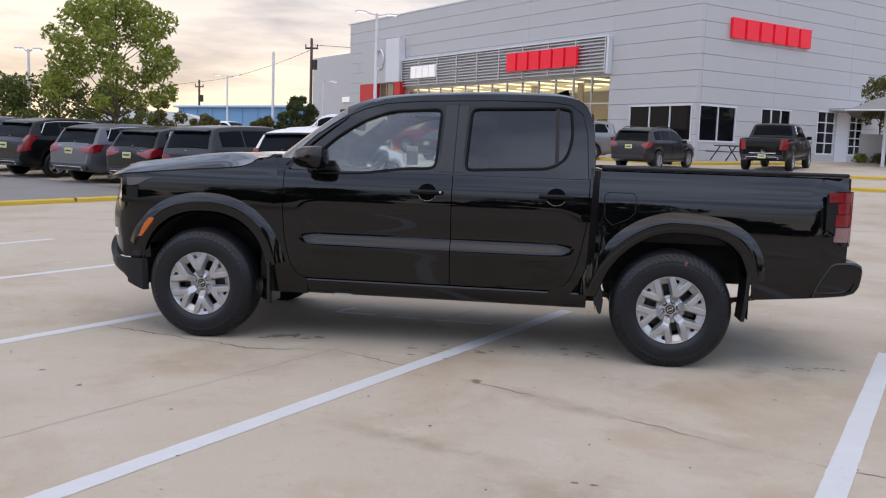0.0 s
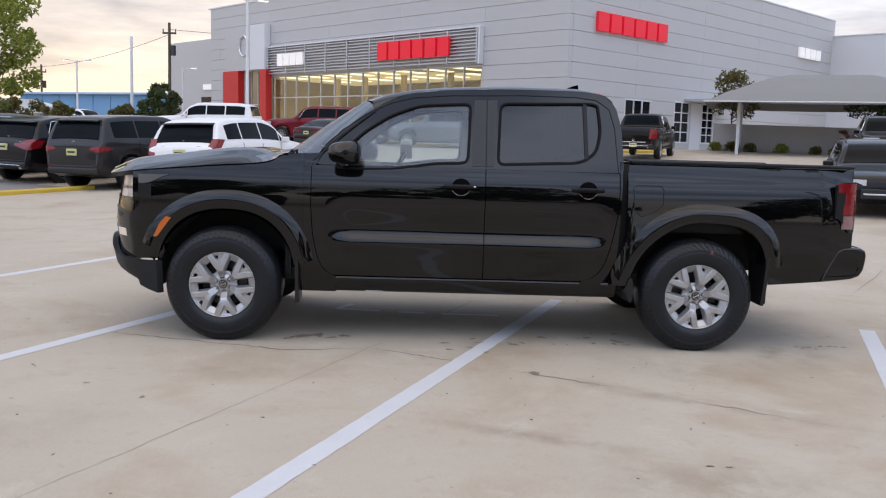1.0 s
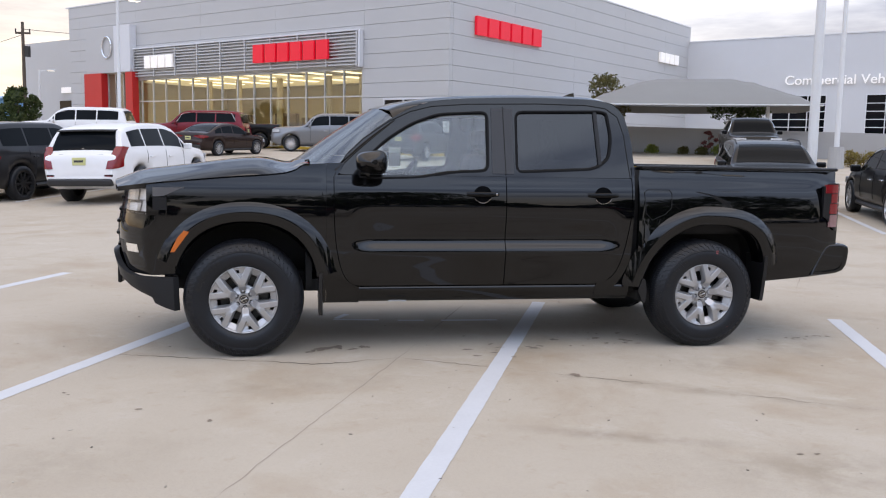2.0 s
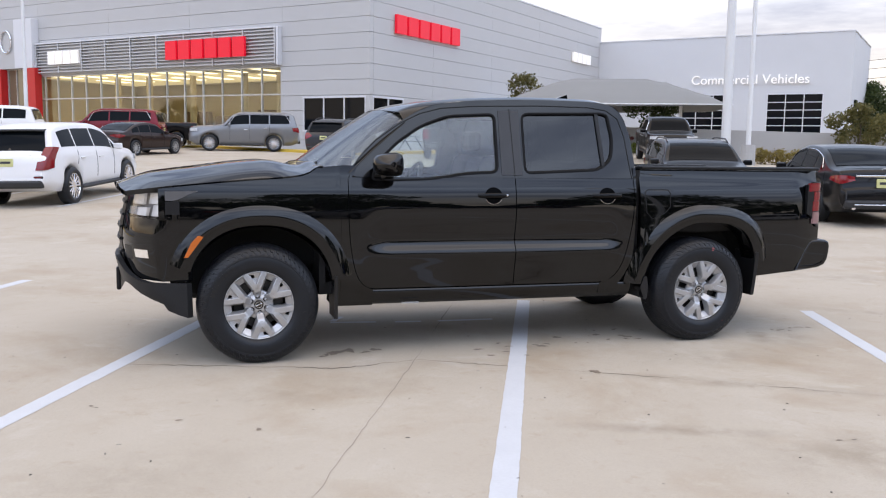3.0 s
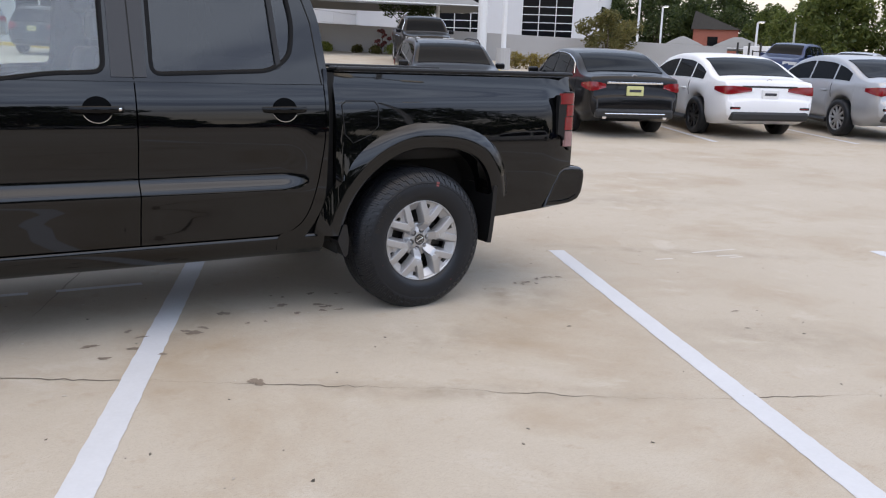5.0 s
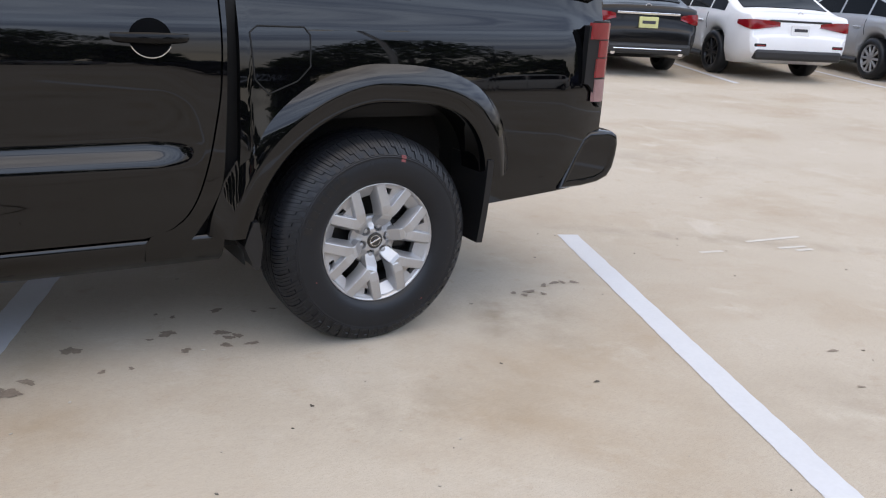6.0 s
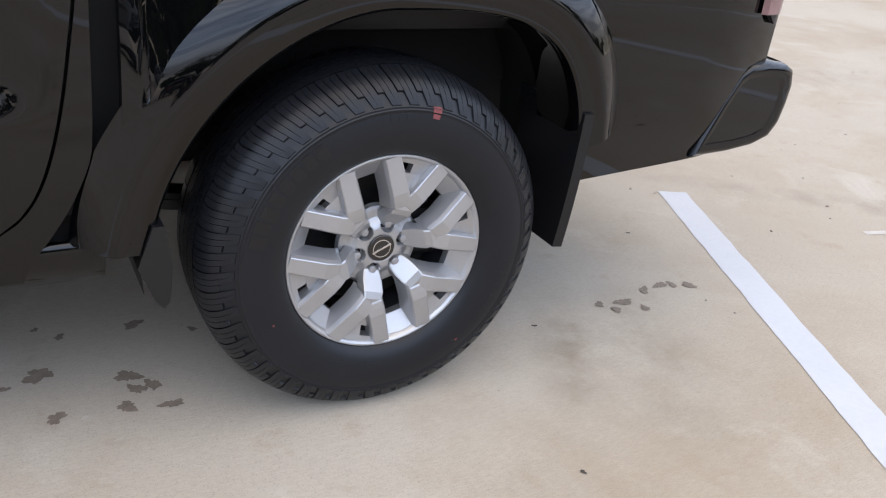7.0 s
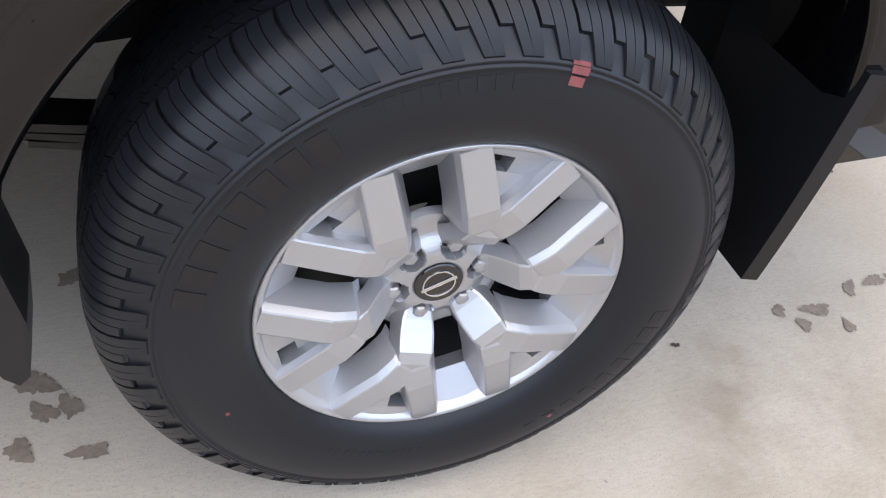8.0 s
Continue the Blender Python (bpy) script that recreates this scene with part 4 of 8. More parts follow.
def flare(xc, rx, rz, a0, a1, skin, zc=0.425, n=64, fore=2.3, aft=2.3):
    bm = bmesh.new()
    rows = []
    for i in range(n):
        a = radians(a0 + (a1 - a0) * i / (n - 1))
        c, s = math.cos(a), math.sin(a)
        e = fore if c < 0 else aft
        k = (abs(c) ** e + abs(s) ** e) ** (-1 / e)

        def at(d):
            return xc + (rx * k + d) * c, zc + (rz * k + d) * s

        row = []
        back = 0.10 * max(0, (-0.48 - at(0.06)[0]) / 0.4) ** 2
        for d, y in LIP:
            x, z = at(d)
            row.append((x, y + back, z))
        d1, y1 = LIP[-1]
        x, z = at(SHOULDER_END)
        y2 = skin(x, z) + 0.004
        for t in (0.12, 0.3, 0.5, 0.7, 0.86, 0.95, 1.0):
            x, z = at(d1 + (SHOULDER_END - d1) * t)
            row.append((x, y1 + back + (y2 - y1 - back) * (t - 0.10 * math.sin(math.pi * t)), z))
        rows.append(row)
    add_grid(bm, rows, True)
    return bm


pair("front_flare", flare(0.02, 0.458, 0.468, 13, 158, lambda x, z: side_y(x, max(z, 0.62)), n=80), PAINT, smooth=True)
pair("rear_flare", flare(3.20, 0.468, 0.458, 18, 177.5, bed_y, n=100, fore=1.78, aft=3.3), PAINT, smooth=True)


def liner(xc, r, aft):
    bm = bmesh.new()

    def reach(a):
        e = aft if math.cos(a) > 0 else 2.0
        return r * (abs(math.cos(a)) ** e + abs(math.sin(a)) ** e) ** (-1 / e)

    add_grid(bm, [[(xc + reach(a) * math.cos(a), y, 0.41 + reach(a) * math.sin(a)) for y in lin(0.02, 0.36, 6)] for a in lin(radians(-8), radians(188), 30)], False)
    return bm


for xc, r, aft in ((0.015, 0.475, 2.0), (3.20, 0.485, 3.3)):
    bm = liner(xc, r, aft)
    pair("arch_liner", bm, DARK, smooth=True)
    bm = bmesh.new()
    add_prism(bm, [(xc + (r + 0.06 * (aft - 2.0) + 0.02) * math.cos(a), 0.345, 0.41 + (r + 0.06 * (aft - 2.0) + 0.02) * math.sin(a)) for a in lin(radians(24), radians(173), 24)], (0, 0.01, 0))
    bmesh.ops.recalc_face_normals(bm, faces=bm.faces)
    pair("liner_wall", bm, DARK)

# mud flaps
def flap(x1, z0, z1, lean):
    bm = bmesh.new()
    rows = []
    for t in lin(0, 1, 12):
        z = z1 + (z0 - z1) * t
        cx = x1 + lean * t * t
        rows.append([(cx - 0.022, -0.02 + 0.012 * t, z), (cx, -0.026 + 0.012 * t, z), (cx + 0.006, 0.02, z), (cx - 0.004, 0.245 - 0.03 * t, z), (cx - 0.022, 0.24 - 0.03 * t, z)])
    add_grid(bm, [r + [r[0]] for r in rows])
    bm.faces.new([bm.verts.new(p) for p in rows[-1]])
    bm.faces.new([bm.verts.new(p) for p in rows[0]])
    bmesh.ops.recalc_face_normals(bm, faces=bm.faces)
    return bm


pair("mud_flap", flap(0.505, 0.275, 0.56, 0.0), FLAP, label="black plastic mud flap")
pair("mud_flap", flap(3.68, 0.335, 0.66, -0.02), FLAP, label="black plastic mud flap")
bm = bmesh.new()
add_prism(bm, [(x, -0.018, z) for x, z in ((2.705, 0.42), (2.735, 0.50), (2.755, 0.50), (2.768, 0.42), (2.760, 0.345), (2.748, 0.332), (2.735, 0.345))], (0, 0.10, 0))
bmesh.ops.recalc_face_normals(bm, faces=bm.faces)
pair("stone_guard", bm, FLAP)

# ---- cab: side frames with window openings
TILT_Y = lambda z: 0.048 + 0.36 * (z - 1.2)


def smooth_loop(pts, r=0.5, n=4):
    """Rounds the corners of a closed outline (each corner cut by Bezier)."""
    out = []
    m = len(pts)
    for i in range(m):
        p0, p1, p2 = Vector(pts[i - 1]), Vector(pts[i]), Vector(pts[(i + 1) % m])
        d = min((p1 - p0).length, (p2 - p1).length) * r
        a, b = p1 + (p0 - p1).normalized() * min(d, 0.06), p1 + (p2 - p1).normalized() * min(d, 0.06)
        for k in range(n + 1):
            t = k / n
            out.append(tuple(a * (1 - t) ** 2 + p1 * 2 * t * (1 - t) + b * t * t))
    return out


WIN1 = smooth_loop([(0.735, 1.205), (0.775, 1.305), (0.925, 1.445), (1.10, 1.558), (1.29, 1.628), (1.648, 1.652), (1.632, 1.232), (1.40, 1.222), (1.16, 1.185), (0.86, 1.175), (0.75, 1.180)], 0.42)
WIN2 = smooth_loop([(1.832, 1.658), (2.46, 1.676), (2.515, 1.660), (2.535, 1.48), (2.50, 1.325), (2.385, 1.253), (1.815, 1.226)], 0.42)
OUTER = smooth_loop([(0.605, 1.205), (0.63, 1.285), (0.72, 1.395), (0.88, 1.525), (1.06, 1.638), (1.22, 1.701), (1.5, 1.735), (2.0, 1.753), (2.40, 1.751), (2.55, 1.728), (2.63, 1.655), (2.668, 1.50), (2.676, 1.285), (2.676, 1.203)], 0.4)


def tess(loops, y_of, thick):
    """A flat frame with holes, as a solid of the given thickness."""
    from mathutils.geometry import tessellate_polygon
    bm = bmesh.new()
    flat = [p for l in loops for p in l]
    tris = tessellate_polygon([[Vector((p[0], p[1], 0)) for p in l] for l in loops])
    for dy in (0, thick):
        V = [bm.verts.new((p[0], y_of(p[1]) + dy, p[1])) for p in flat]
        for t in tris:
            try:
                bm.faces.new([V[i] for i in t])
            except ValueError:
                pass
    for l in loops:
        add_grid(bm, [[(p[0], y_of(p[1]), p[1]), (p[0], y_of(p[1]) + thick, p[1])] for p in l + l[:1]])
    bmesh.ops.recalc_face_normals(bm, faces=bm.faces)
    return bm


pair("cab_frame", tess([OUTER, WIN1, WIN2], TILT_Y, 0.05), PAINT, label="black window frame and pillars")


def inset(loop, d):
    """The loop pulled inwards by d."""
    n = len(loop)
    out = []
    for i in range(n):
        a, b = Vector(loop[i - 1]), Vector(loop[(i + 1) % n])
        t = (b - a).normalized()
        out.append((loop[i][0] + t.y * d, loop[i][1] - t.x * d))
    return out


def trim_band(loop, w, out_y):
    """A rubber seal along a window's edge."""
    bm = bmesh.new()
    sgn = 1 if sum(a[0] * b[1] - b[0] * a[1] for a, b in zip(loop, loop[1:] + loop[:1])) < 0 else -1
    inner = inset(loop, sgn * w)
    rows = []
    for p, q in zip(loop + loop[:1], inner + inner[:1]):
        m_ = ((p[0] + q[0]) / 2, (p[1] + q[1]) / 2)
        rows.append([(p[0], TILT_Y(p[1]) - 0.001, p[1]), (m_[0], TILT_Y(m_[1]) - out_y, m_[1]), (q[0], TILT_Y(q[1]) + 0.004, q[1]), (q[0], TILT_Y(q[1]) + 0.02, q[1])])
    add_grid(bm, rows)
    bmesh.ops.recalc_face_normals(bm, faces=bm.faces)
    return bm


SEAL = mat("black_window_rubber", (0.004, 0.004, 0.0045), 0.55, spec=0.15)
for w in (WIN1, WIN2):
    pair("window_seal", trim_band(w, 0.020, 0.005), SEAL, smooth=True)


def pane(loop, y_off):
    bm = bmesh.new()
    bm.faces.new([bm.verts.new((p[0], TILT_Y(p[1]) + y_off, p[1])) for p in loop])
    bmesh.ops.recalc_face_normals(bm, faces=bm.faces)
    bm.normal_update()
    if bm.faces and list(bm.faces)[0].normal.y > 0:
        bmesh.ops.reverse_faces(bm, faces=bm.faces)
    return bm


def flip_mesh(ob):
    """Turns a pane's face towards the lot, so that it mirrors alike from inside and outside."""
    ob.data.flip_normals()


for ob in pair("side_window", pane(WIN1, 0.012), SIDE_GLASS, label="green tinted front side window"):
    ob.visible_shadow = False
flip_mesh(ob)
for ob in pair("side_window", pane(WIN2, 0.012), REAR_GLASS, label="dark privacy tinted rear side window"):
    ob.visible_shadow = False
flip_mesh(ob)
# division bar and dark quarter panel in the rear window, B pillar cover
bm = bmesh.new()
add_prism(bm, [(x, TILT_Y(z) - 0.002, z) for x, z in ((2.415, 1.268), (2.405, 1.672), (2.430, 1.672), (2.440, 1.283))], (0, 0.02, 0))
bmesh.ops.recalc_face_normals(bm, faces=bm.faces)
pair("window_bar", bm, PLASTIC)
bm = bmesh.new()
add_prism(bm, [(x, TILT_Y(z) - 0.004, z) for x, z in ((1.650, 1.222), (1.664, 1.668), (1.818, 1.672), (1.802, 1.222))], (0, 0.02, 0))
bmesh.ops.recalc_face_normals(bm, faces=bm.faces)
pair("pillar_cover", bm, mat("satin_black_pillar", (0.016, 0.016, 0.018), 0.38, vary=0.15, scale=6))
bm = bmesh.new()
add_prism(bm, [(x, TILT_Y(z) - 0.005, z) for x, z in ((1.742, 1.215), (1.746, 1.68), (1.752, 1.68), (1.748, 1.215))], (0, 0.004, 0))
bmesh.ops.recalc_face_normals(bm, faces=bm.faces)
pair("door_seam", bm, DARK)
# door seam down from the belt, and the A pillar's shut line
bm = tube([(x, TILT_Y(z) - 0.001, z) for x, z in ((0.585, 1.195), (0.605, 1.25), (0.665, 1.335), (0.78, 1.445), (0.95, 1.56), (1.10, 1.632), (1.25, 1.672), (1.5, 1.694), (2.0, 1.71), (2.36, 1.708), (2.50, 1.69), (2.585, 1.63), (2.62, 1.50), (2.632, 1.30), (2.64, 1.205))], 0.0035, 5)
pair("door_seam", bm, DARK)

# roof and windscreen
roof_z = spline([(0.98, 1.672), (1.10, 1.712), (1.3, 1.748), (1.6, 1.772), (2.0, 1.786), (2.35, 1.782), (2.52, 1.752), (2.60, 1.70), (2.645, 1.62)])
edge_z = spline([(0.98, 1.588), (1.06, 1.637), (1.22, 1.699), (1.5, 1.733), (2.0, 1.751), (2.40, 1.749), (2.55, 1.726), (2.63, 1.653), (2.645, 1.61)])


def roof_row(x):
    ze, zr = edge_z(x), roof_z(x)
    ye = TILT_Y(ze)
    row = []
    for j in range(25):
        t = -1 + 2 * j / 24
        rim = smoothstep(0, 0.09, 1 - abs(t))
        row.append((x - 0.10 * (1 - t * t) * smoothstep(1.6, 0.98, x), YC + t * (YC - ye), ze + (zr - ze) * (0.55 * rim + 0.45 * (1 - t * t))))
    return row


bm = bmesh.new()
add_grid(bm, [roof_row(x) for x in lin(0.98, 2.645, 40)], True)
part("roof", bm, PAINT, truck, smooth=True)


def screen_row(t):
    x, z = 0.40 + (0.985 - 0.40) * t, 1.270 + (1.672 - 1.270) * t + 0.012 * math.sin(math.pi * t)
    ye = TILT_Y(1.21 + 0.372 * t) + 0.02
    return [(x + 0.18 * (1 - t) * abs(s) ** 2 - 0.10 * (1 - s * s), YC + s * (YC - ye), z - 0.09 * t * abs(s) ** 4 - 0.03 * (1 - t) * s * s) for s in lin(-1, 1, 17)]


bm = bmesh.new()
add_grid(bm, [screen_row(t) for t in lin(0, 1, 12)], True)
bm.normal_update()
if sum(q.normal.z for q in bm.faces) < 0:
    bmesh.ops.reverse_faces(bm, faces=bm.faces)
ws = part("windscreen", bm, thin_glass("windscreen_glass", (0.60, 0.65, 0.64), 3.0), truck, "clear raked windscreen", smooth=True)
ws.visible_shadow = False
# A pillar facing strip between frame and screen
bm = bmesh.new()
rows = []
for t in lin(0, 1, 12):
    p = Vector(screen_row(t)[0])
    rows.append([(p.x + 0.012, p.y + 0.012, p.z + 0.004), (p.x - 0.005, p.y - 0.004, p.z), (p.x - 0.005 + 0.015, p.y - 0.03, p.z - 0.012)])
add_grid(bm, rows)
bmesh.ops.recalc_face_normals(bm, faces=bm.faces)
pair("pillar_facing", bm, PAINT, smooth=True)
# rear cab glass and back wall above the bed
bm = bmesh.new()
rows = []
for t in lin(0, 1, 8):
    z = 1.26 + (1.64 - 1.26) * t
    ye = TILT_Y(z) + 0.03
    rows.append([(2.672 - 0.03 * t + 0.03 * (1 - s * s), YC + s * (YC - ye), z) for s in lin(-1, 1, 9)])
add_grid(bm, rows)
bmesh.ops.recalc_face_normals(bm, faces=bm.faces)
part("rear_window", bm, GLASS_DARK, truck, smooth=True)
# shark fin
bm = bmesh.new()
fin = [(2.30, 1.782), (2.36, 1.80), (2.44, 1.832), (2.475, 1.842), (2.485, 1.782)]
add_prism(bm, [(x, YC - 0.018, z) for x, z in fin], (0, 0.036, 0))
bmesh.ops.recalc_face_normals(bm, faces=bm.faces)
part("roof_antenna", bm, PAINT, truck, "black shark-fin roof antenna")

# hood
def hood_row(x):
    z = hood_line(x) + 0.004
    crown = 0.064 + 0.035 * smoothstep(-0.8, 0.0, x) - 0.095 * smoothstep(0.05, 0.45, x) - 0.055 * smoothstep(-0.60, -0.86, x)
    ye = side_y(max(x, -0.75), min(z, 1.2)) + 0.012 + 0.12 * smoothstep(-0.6, -0.86, x)
    row = []
    for j in range(29):
        t = -1 + 2 * j / 28
        s = abs(t)
        bulge = 0.02 * smoothstep(0.80, 0.62, s)
        row.append((x - 0.10 * (1 - t * t) * smoothstep(-0.3, -0.8, x) - 0.05 * (1 - t * t) * smoothstep(0.1, 0.4, x), YC + t * (YC - ye), z + crown * (1 - s**5.5) * 0.95 + bulge))
    return row


bm = bmesh.new()
add_shell(bm, [hood_row(x) for x in lin(-0.80, 0.42, 44)], (0, 0, -0.03), True)
part("hood", bm, PAINT, truck, smooth=True)
bm = bmesh.new()
add_box(bm, (0.36, 0.14, 1.20), (0.62, 1.61, 1.262), 0.01)
part("cowl", bm, PLASTIC, truck)
for y0 in (0.35, 0.95):
    part("wiper", tube([(0.40, y0, 1.285), (0.47, y0 + 0.3, 1.31), (0.47, y0 + 0.55, 1.312)], 0.008, 5), PLASTIC, truck)

# front end: plan curve from the fender round to the middle
plan = spline([(0.0, -0.56), (0.10, -0.66), (0.22, -0.75), (0.38, -0.81), (0.60, -0.85), (0.875, -0.865)])


def nose_x(y, z):
    """The nose in plan, leaning with the height."""
    lean = 0.05 * smoothstep(0.80, 1.12, z) - 0.02 * smoothstep(0.60, 0.78, z) + 0.20 * smoothstep(0.58, 0.36, z)
    return plan(y) + lean


def nose(y0, y1, z0, z1, ny, nz, out=0.0, z_edge=None):
    rows = []
    for y in lin(y0, y1, ny):
        zz0 = z0(y) if callable(z0) else z0
        zz1 = z1(y) if callable(z1) else z1
        rows.append([(nose_x(y, z) - out, y + 0.02, z) for z in lin(zz0, zz1, nz)])
    return rows


# bumper skin of the corner
bm = bmesh.new()
rows = []
for x, y in [(-0.43, 0.012), (-0.48, 0.014), (-0.53, 0.018)] + [(None, y) for y in lin(0.03, 0.875, 26)]:
    rows.append([((x if x is not None else nose_x(y, z) ), y + (0.0 if x is None else side_y(x, z) - 0.01), z) for z in lin(0.545, 0.935, 14)])
add_shell(bm, rows, (0.03, 0.02, 0), True)
pair("front_bumper", bm, PAINT, smooth=True)
# lower guard of grey plastic
bm = bmesh.new()
rows = []
for k, (x, y) in enumerate([(-0.44, 0.0), (-0.50, 0.005), (-0.56, 0.015)] + [(None, y) for y in lin(0.06, 0.875, 20)]):
    zb = 0.315 + 0.21 * smoothstep(-1.5, 8, k) - 0.21 * smoothstep(-1.5, 8, 0) - 0.04 * smoothstep(12, 22, k)
    zt = 0.535 + 0.13 * smoothstep(3, 14, k)
    rows.append([((x if x is not None else nose_x(y, z + 0.10) - 0.035) + 0.10 * (zt - z) * (1 if x is None else 0.3), y - 0.012 + 0.12 * max(0, zt - z) ** 1.5, z) for z in lin(zb, zt, 7)])
add_shell(bm, rows, (0.03, 0.03, 0), True)
pair("bumper_guard", bm, GREY_PLASTIC, label="dark grey lower bumper guard", smooth=True)
bm = bmesh.new()
add_grid(bm, nose(0.42, 0.875, 0.60, 1.085, 10, 12, 0.008), True)
pair("grille", bm, PLASTIC, smooth=True)
for i in range(5):
    bm = bmesh.new()
    z = 0.70 + 0.08 * i
    add_tube(bm, [(nose_x(y, z) - 0.010, y + 0.02, z) for y in lin(0.44, 0.875, 8)], [0.011] * 8, 6)
    pair("grille_bar", bm, PLASTIC)
# headlight: dark bowl, bright reflectors, clear cover
HL0 = [(None, y) for y in lin(0.035, 0.40, 14)]
bm = bmesh.new()
add_grid(bm, [[(nose_x(y, z) + 0.03, y + 0.035, z) for z in lin(0.945, 1.098, 6)] for _, y in HL0], True)
pair("headlight_bowl", bm, mat("lamp_chrome_bowl", (0.20, 0.20, 0.21), 0.3, 0.35, vary=0.4, scale=26), smooth=True)
GREY_LAMP = mat("grey_projector", (0.48, 0.49, 0.52), 0.2, 0.3, vary=0.3, scale=40)
# a weak glow is added for the light the chrome reflectors would mirror
REFL = mat("glowing_reflector", (0.85, 0.85, 0.87), 0.2, 0.5, vary=0.15, scale=30, emit=(0.95, 0.97, 1.0), glow=0.12)
for name_, y0, y1, z0, z1, mt in (("headlight_reflector", 0.052, 0.090, 0.950, 1.018, REFL), ("headlight_reflector", 0.055, 0.125, 1.024, 1.092, REFL), ("headlight_reflector", 0.13, 0.21, 0.950, 1.000, REFL), ("headlight_projector", 0.22, 0.34, 0.955, 1.000, GREY_LAMP), ("headlight_reflector", 0.17, 0.30, 1.020, 1.088, REFL)):
    bm = bmesh.new()
    add_shell(bm, [[(nose_x(y, z) + 0.003, y + 0.018, z) for z in lin(z0, z1, 4)] for y in lin(y0, y1, 5)], (0.018, 0.008, 0), True)
    pair(name_, bm, mt)
bm = bmesh.new()
add_grid(bm, [[(nose_x(y, z) - 0.004, y + 0.012, z) for z in lin(0.935, 1.104, 6)] for _, y in HL0], True)
for ob in pair("headlight", bm, thin_glass("lamp_cover", (0.86, 0.88, 0.90), 1.5), label="clear headlight cover", smooth=True):
    ob.visible_shadow = False
bm = bmesh.new()
add_shell(bm, [[(x, side_y(x, 1.0) - 0.004, z) for z in (0.965, 1.00, 1.03, 1.045)] for x in lin(-0.56, -0.475, 5)], (0, 0.03, 0))
pair("lamp_notch", bm, PLASTIC)
bm = bmesh.new()
add_shell(bm, [[(x, side_y(x, 1.08) - 0.005, z) for z in lin(1.050 + 0.055 * smoothstep(-0.52, -0.36, x), 1.108 + 0.01 * (x + 0.56), 4)] for x in lin(-0.56, -0.365, 10)], (0, 0.03, 0))
pair("lamp_tip", bm, mat("smoked_lamp_tip", (0.10, 0.10, 0.105), 0.12, spec=0.8), smooth=True)
# fog lamp pocket, fog lamp, amber marker
bm = bmesh.new()
add_grid(bm, [[(nose_x(y, z) - 0.006, y + 0.012, z) for z in lin(0.665, 0.755, 4)] for y in lin(0.055, 0.34, 8)], True)
pair("fog_pocket", bm, PLASTIC, smooth=True)
bm = bmesh.new()
add_shell(bm, [[(nose_x(y, z) - 0.014, y + 0.008, z) for z in lin(0.686, 0.738, 4)] for y in lin(0.085, 0.18, 6)], (0.02, 0.01, 0), True)
fogl = mat("lit_fog_lamp", (0.60, 0.57, 0.52), 0.15, coat=1.0, emit=(1.0, 0.80, 0.55), glow=0.12, vary=0.2, scale=30)
pair("fog_lamp", bm, fogl, label="lit warm fog lamp")
bm = bmesh.new()
add_prism(bm, [(x, -0.052 + 0.02, z) for x, z in ((-0.452, 0.70), (-0.428, 0.70), (-0.335, 0.828), (-0.368, 0.836), (-0.41, 0.79))], (0, 0.03, 0))
bmesh.ops.recalc_face_normals(bm, faces=bm.faces)
pair("marker_light", bm, AMBER, label="amber side marker light")
part("number_bracket", box((-0.91, 0.70, 0.40), (-0.88, 1.05, 0.56), 0.01), PLASTIC, truck)

# tail lamp and rear bumper
def lamp_loop(z0, z1, grow=0.0):
    rows = []
    for x in lin(4.135 - grow, 4.285, 10):
        lo, hi = z0 + 0.10 * smoothstep(4.24, 4.13, x), z1 - 0.02 * smoothstep(4.18, 4.13, x)
        rows.append([(x, side_y(x, 1.0) + 0.006 - 0.012 + 0.045 * smoothstep(4.23, 4.30, x), z) for z in lin(lo, hi, 6)])
    rows.append([(4.296, 0.14, z) for z in lin(z0, z1, 6)])
    rows.append([(4.300, 0.24, z) for z in lin(z0, z1, 6)])
    return rows


bm = bmesh.new()
add_shell(bm, lamp_loop(0.84, 1.185, 0.02), (0.0, 0.03, 0))
pair("tail_light_housing", bm, PLASTIC, smooth=True)
for z0, z1, x0, mt, lb in ((1.115, 1.178, 4.13, RED_LENS, "red tail light lens"), (1.045, 1.110, 4.185, RED_LENS, "red tail light lens"), (0.965, 1.040, 4.175, RED_LENS, "red tail light lens"), (0.868, 0.958, 4.180, mat("pale_lens", (0.24, 0.13, 0.13), 0.12, coat=0.4, vary=0.3, scale=30), "pale reversing lens")):
    bm = bmesh.new()
    rows = [[(x, y - 0.006, z0 + (z1 - z0) * j / 3) for j in range(4)] for x, y in [(x, side_y(x, 1.0) - 0.006 + 0.045 * smoothstep(4.23, 4.30, x)) for x in lin(x0, 4.285, 8)] + [(4.302, 0.14), (4.306, 0.23)]]
    add_shell(bm, rows, (-0.01, 0.012, 0))
    pair("tail_lens", bm, mt, label=lb, smooth=True)
bm = bmesh.new()
rows = []
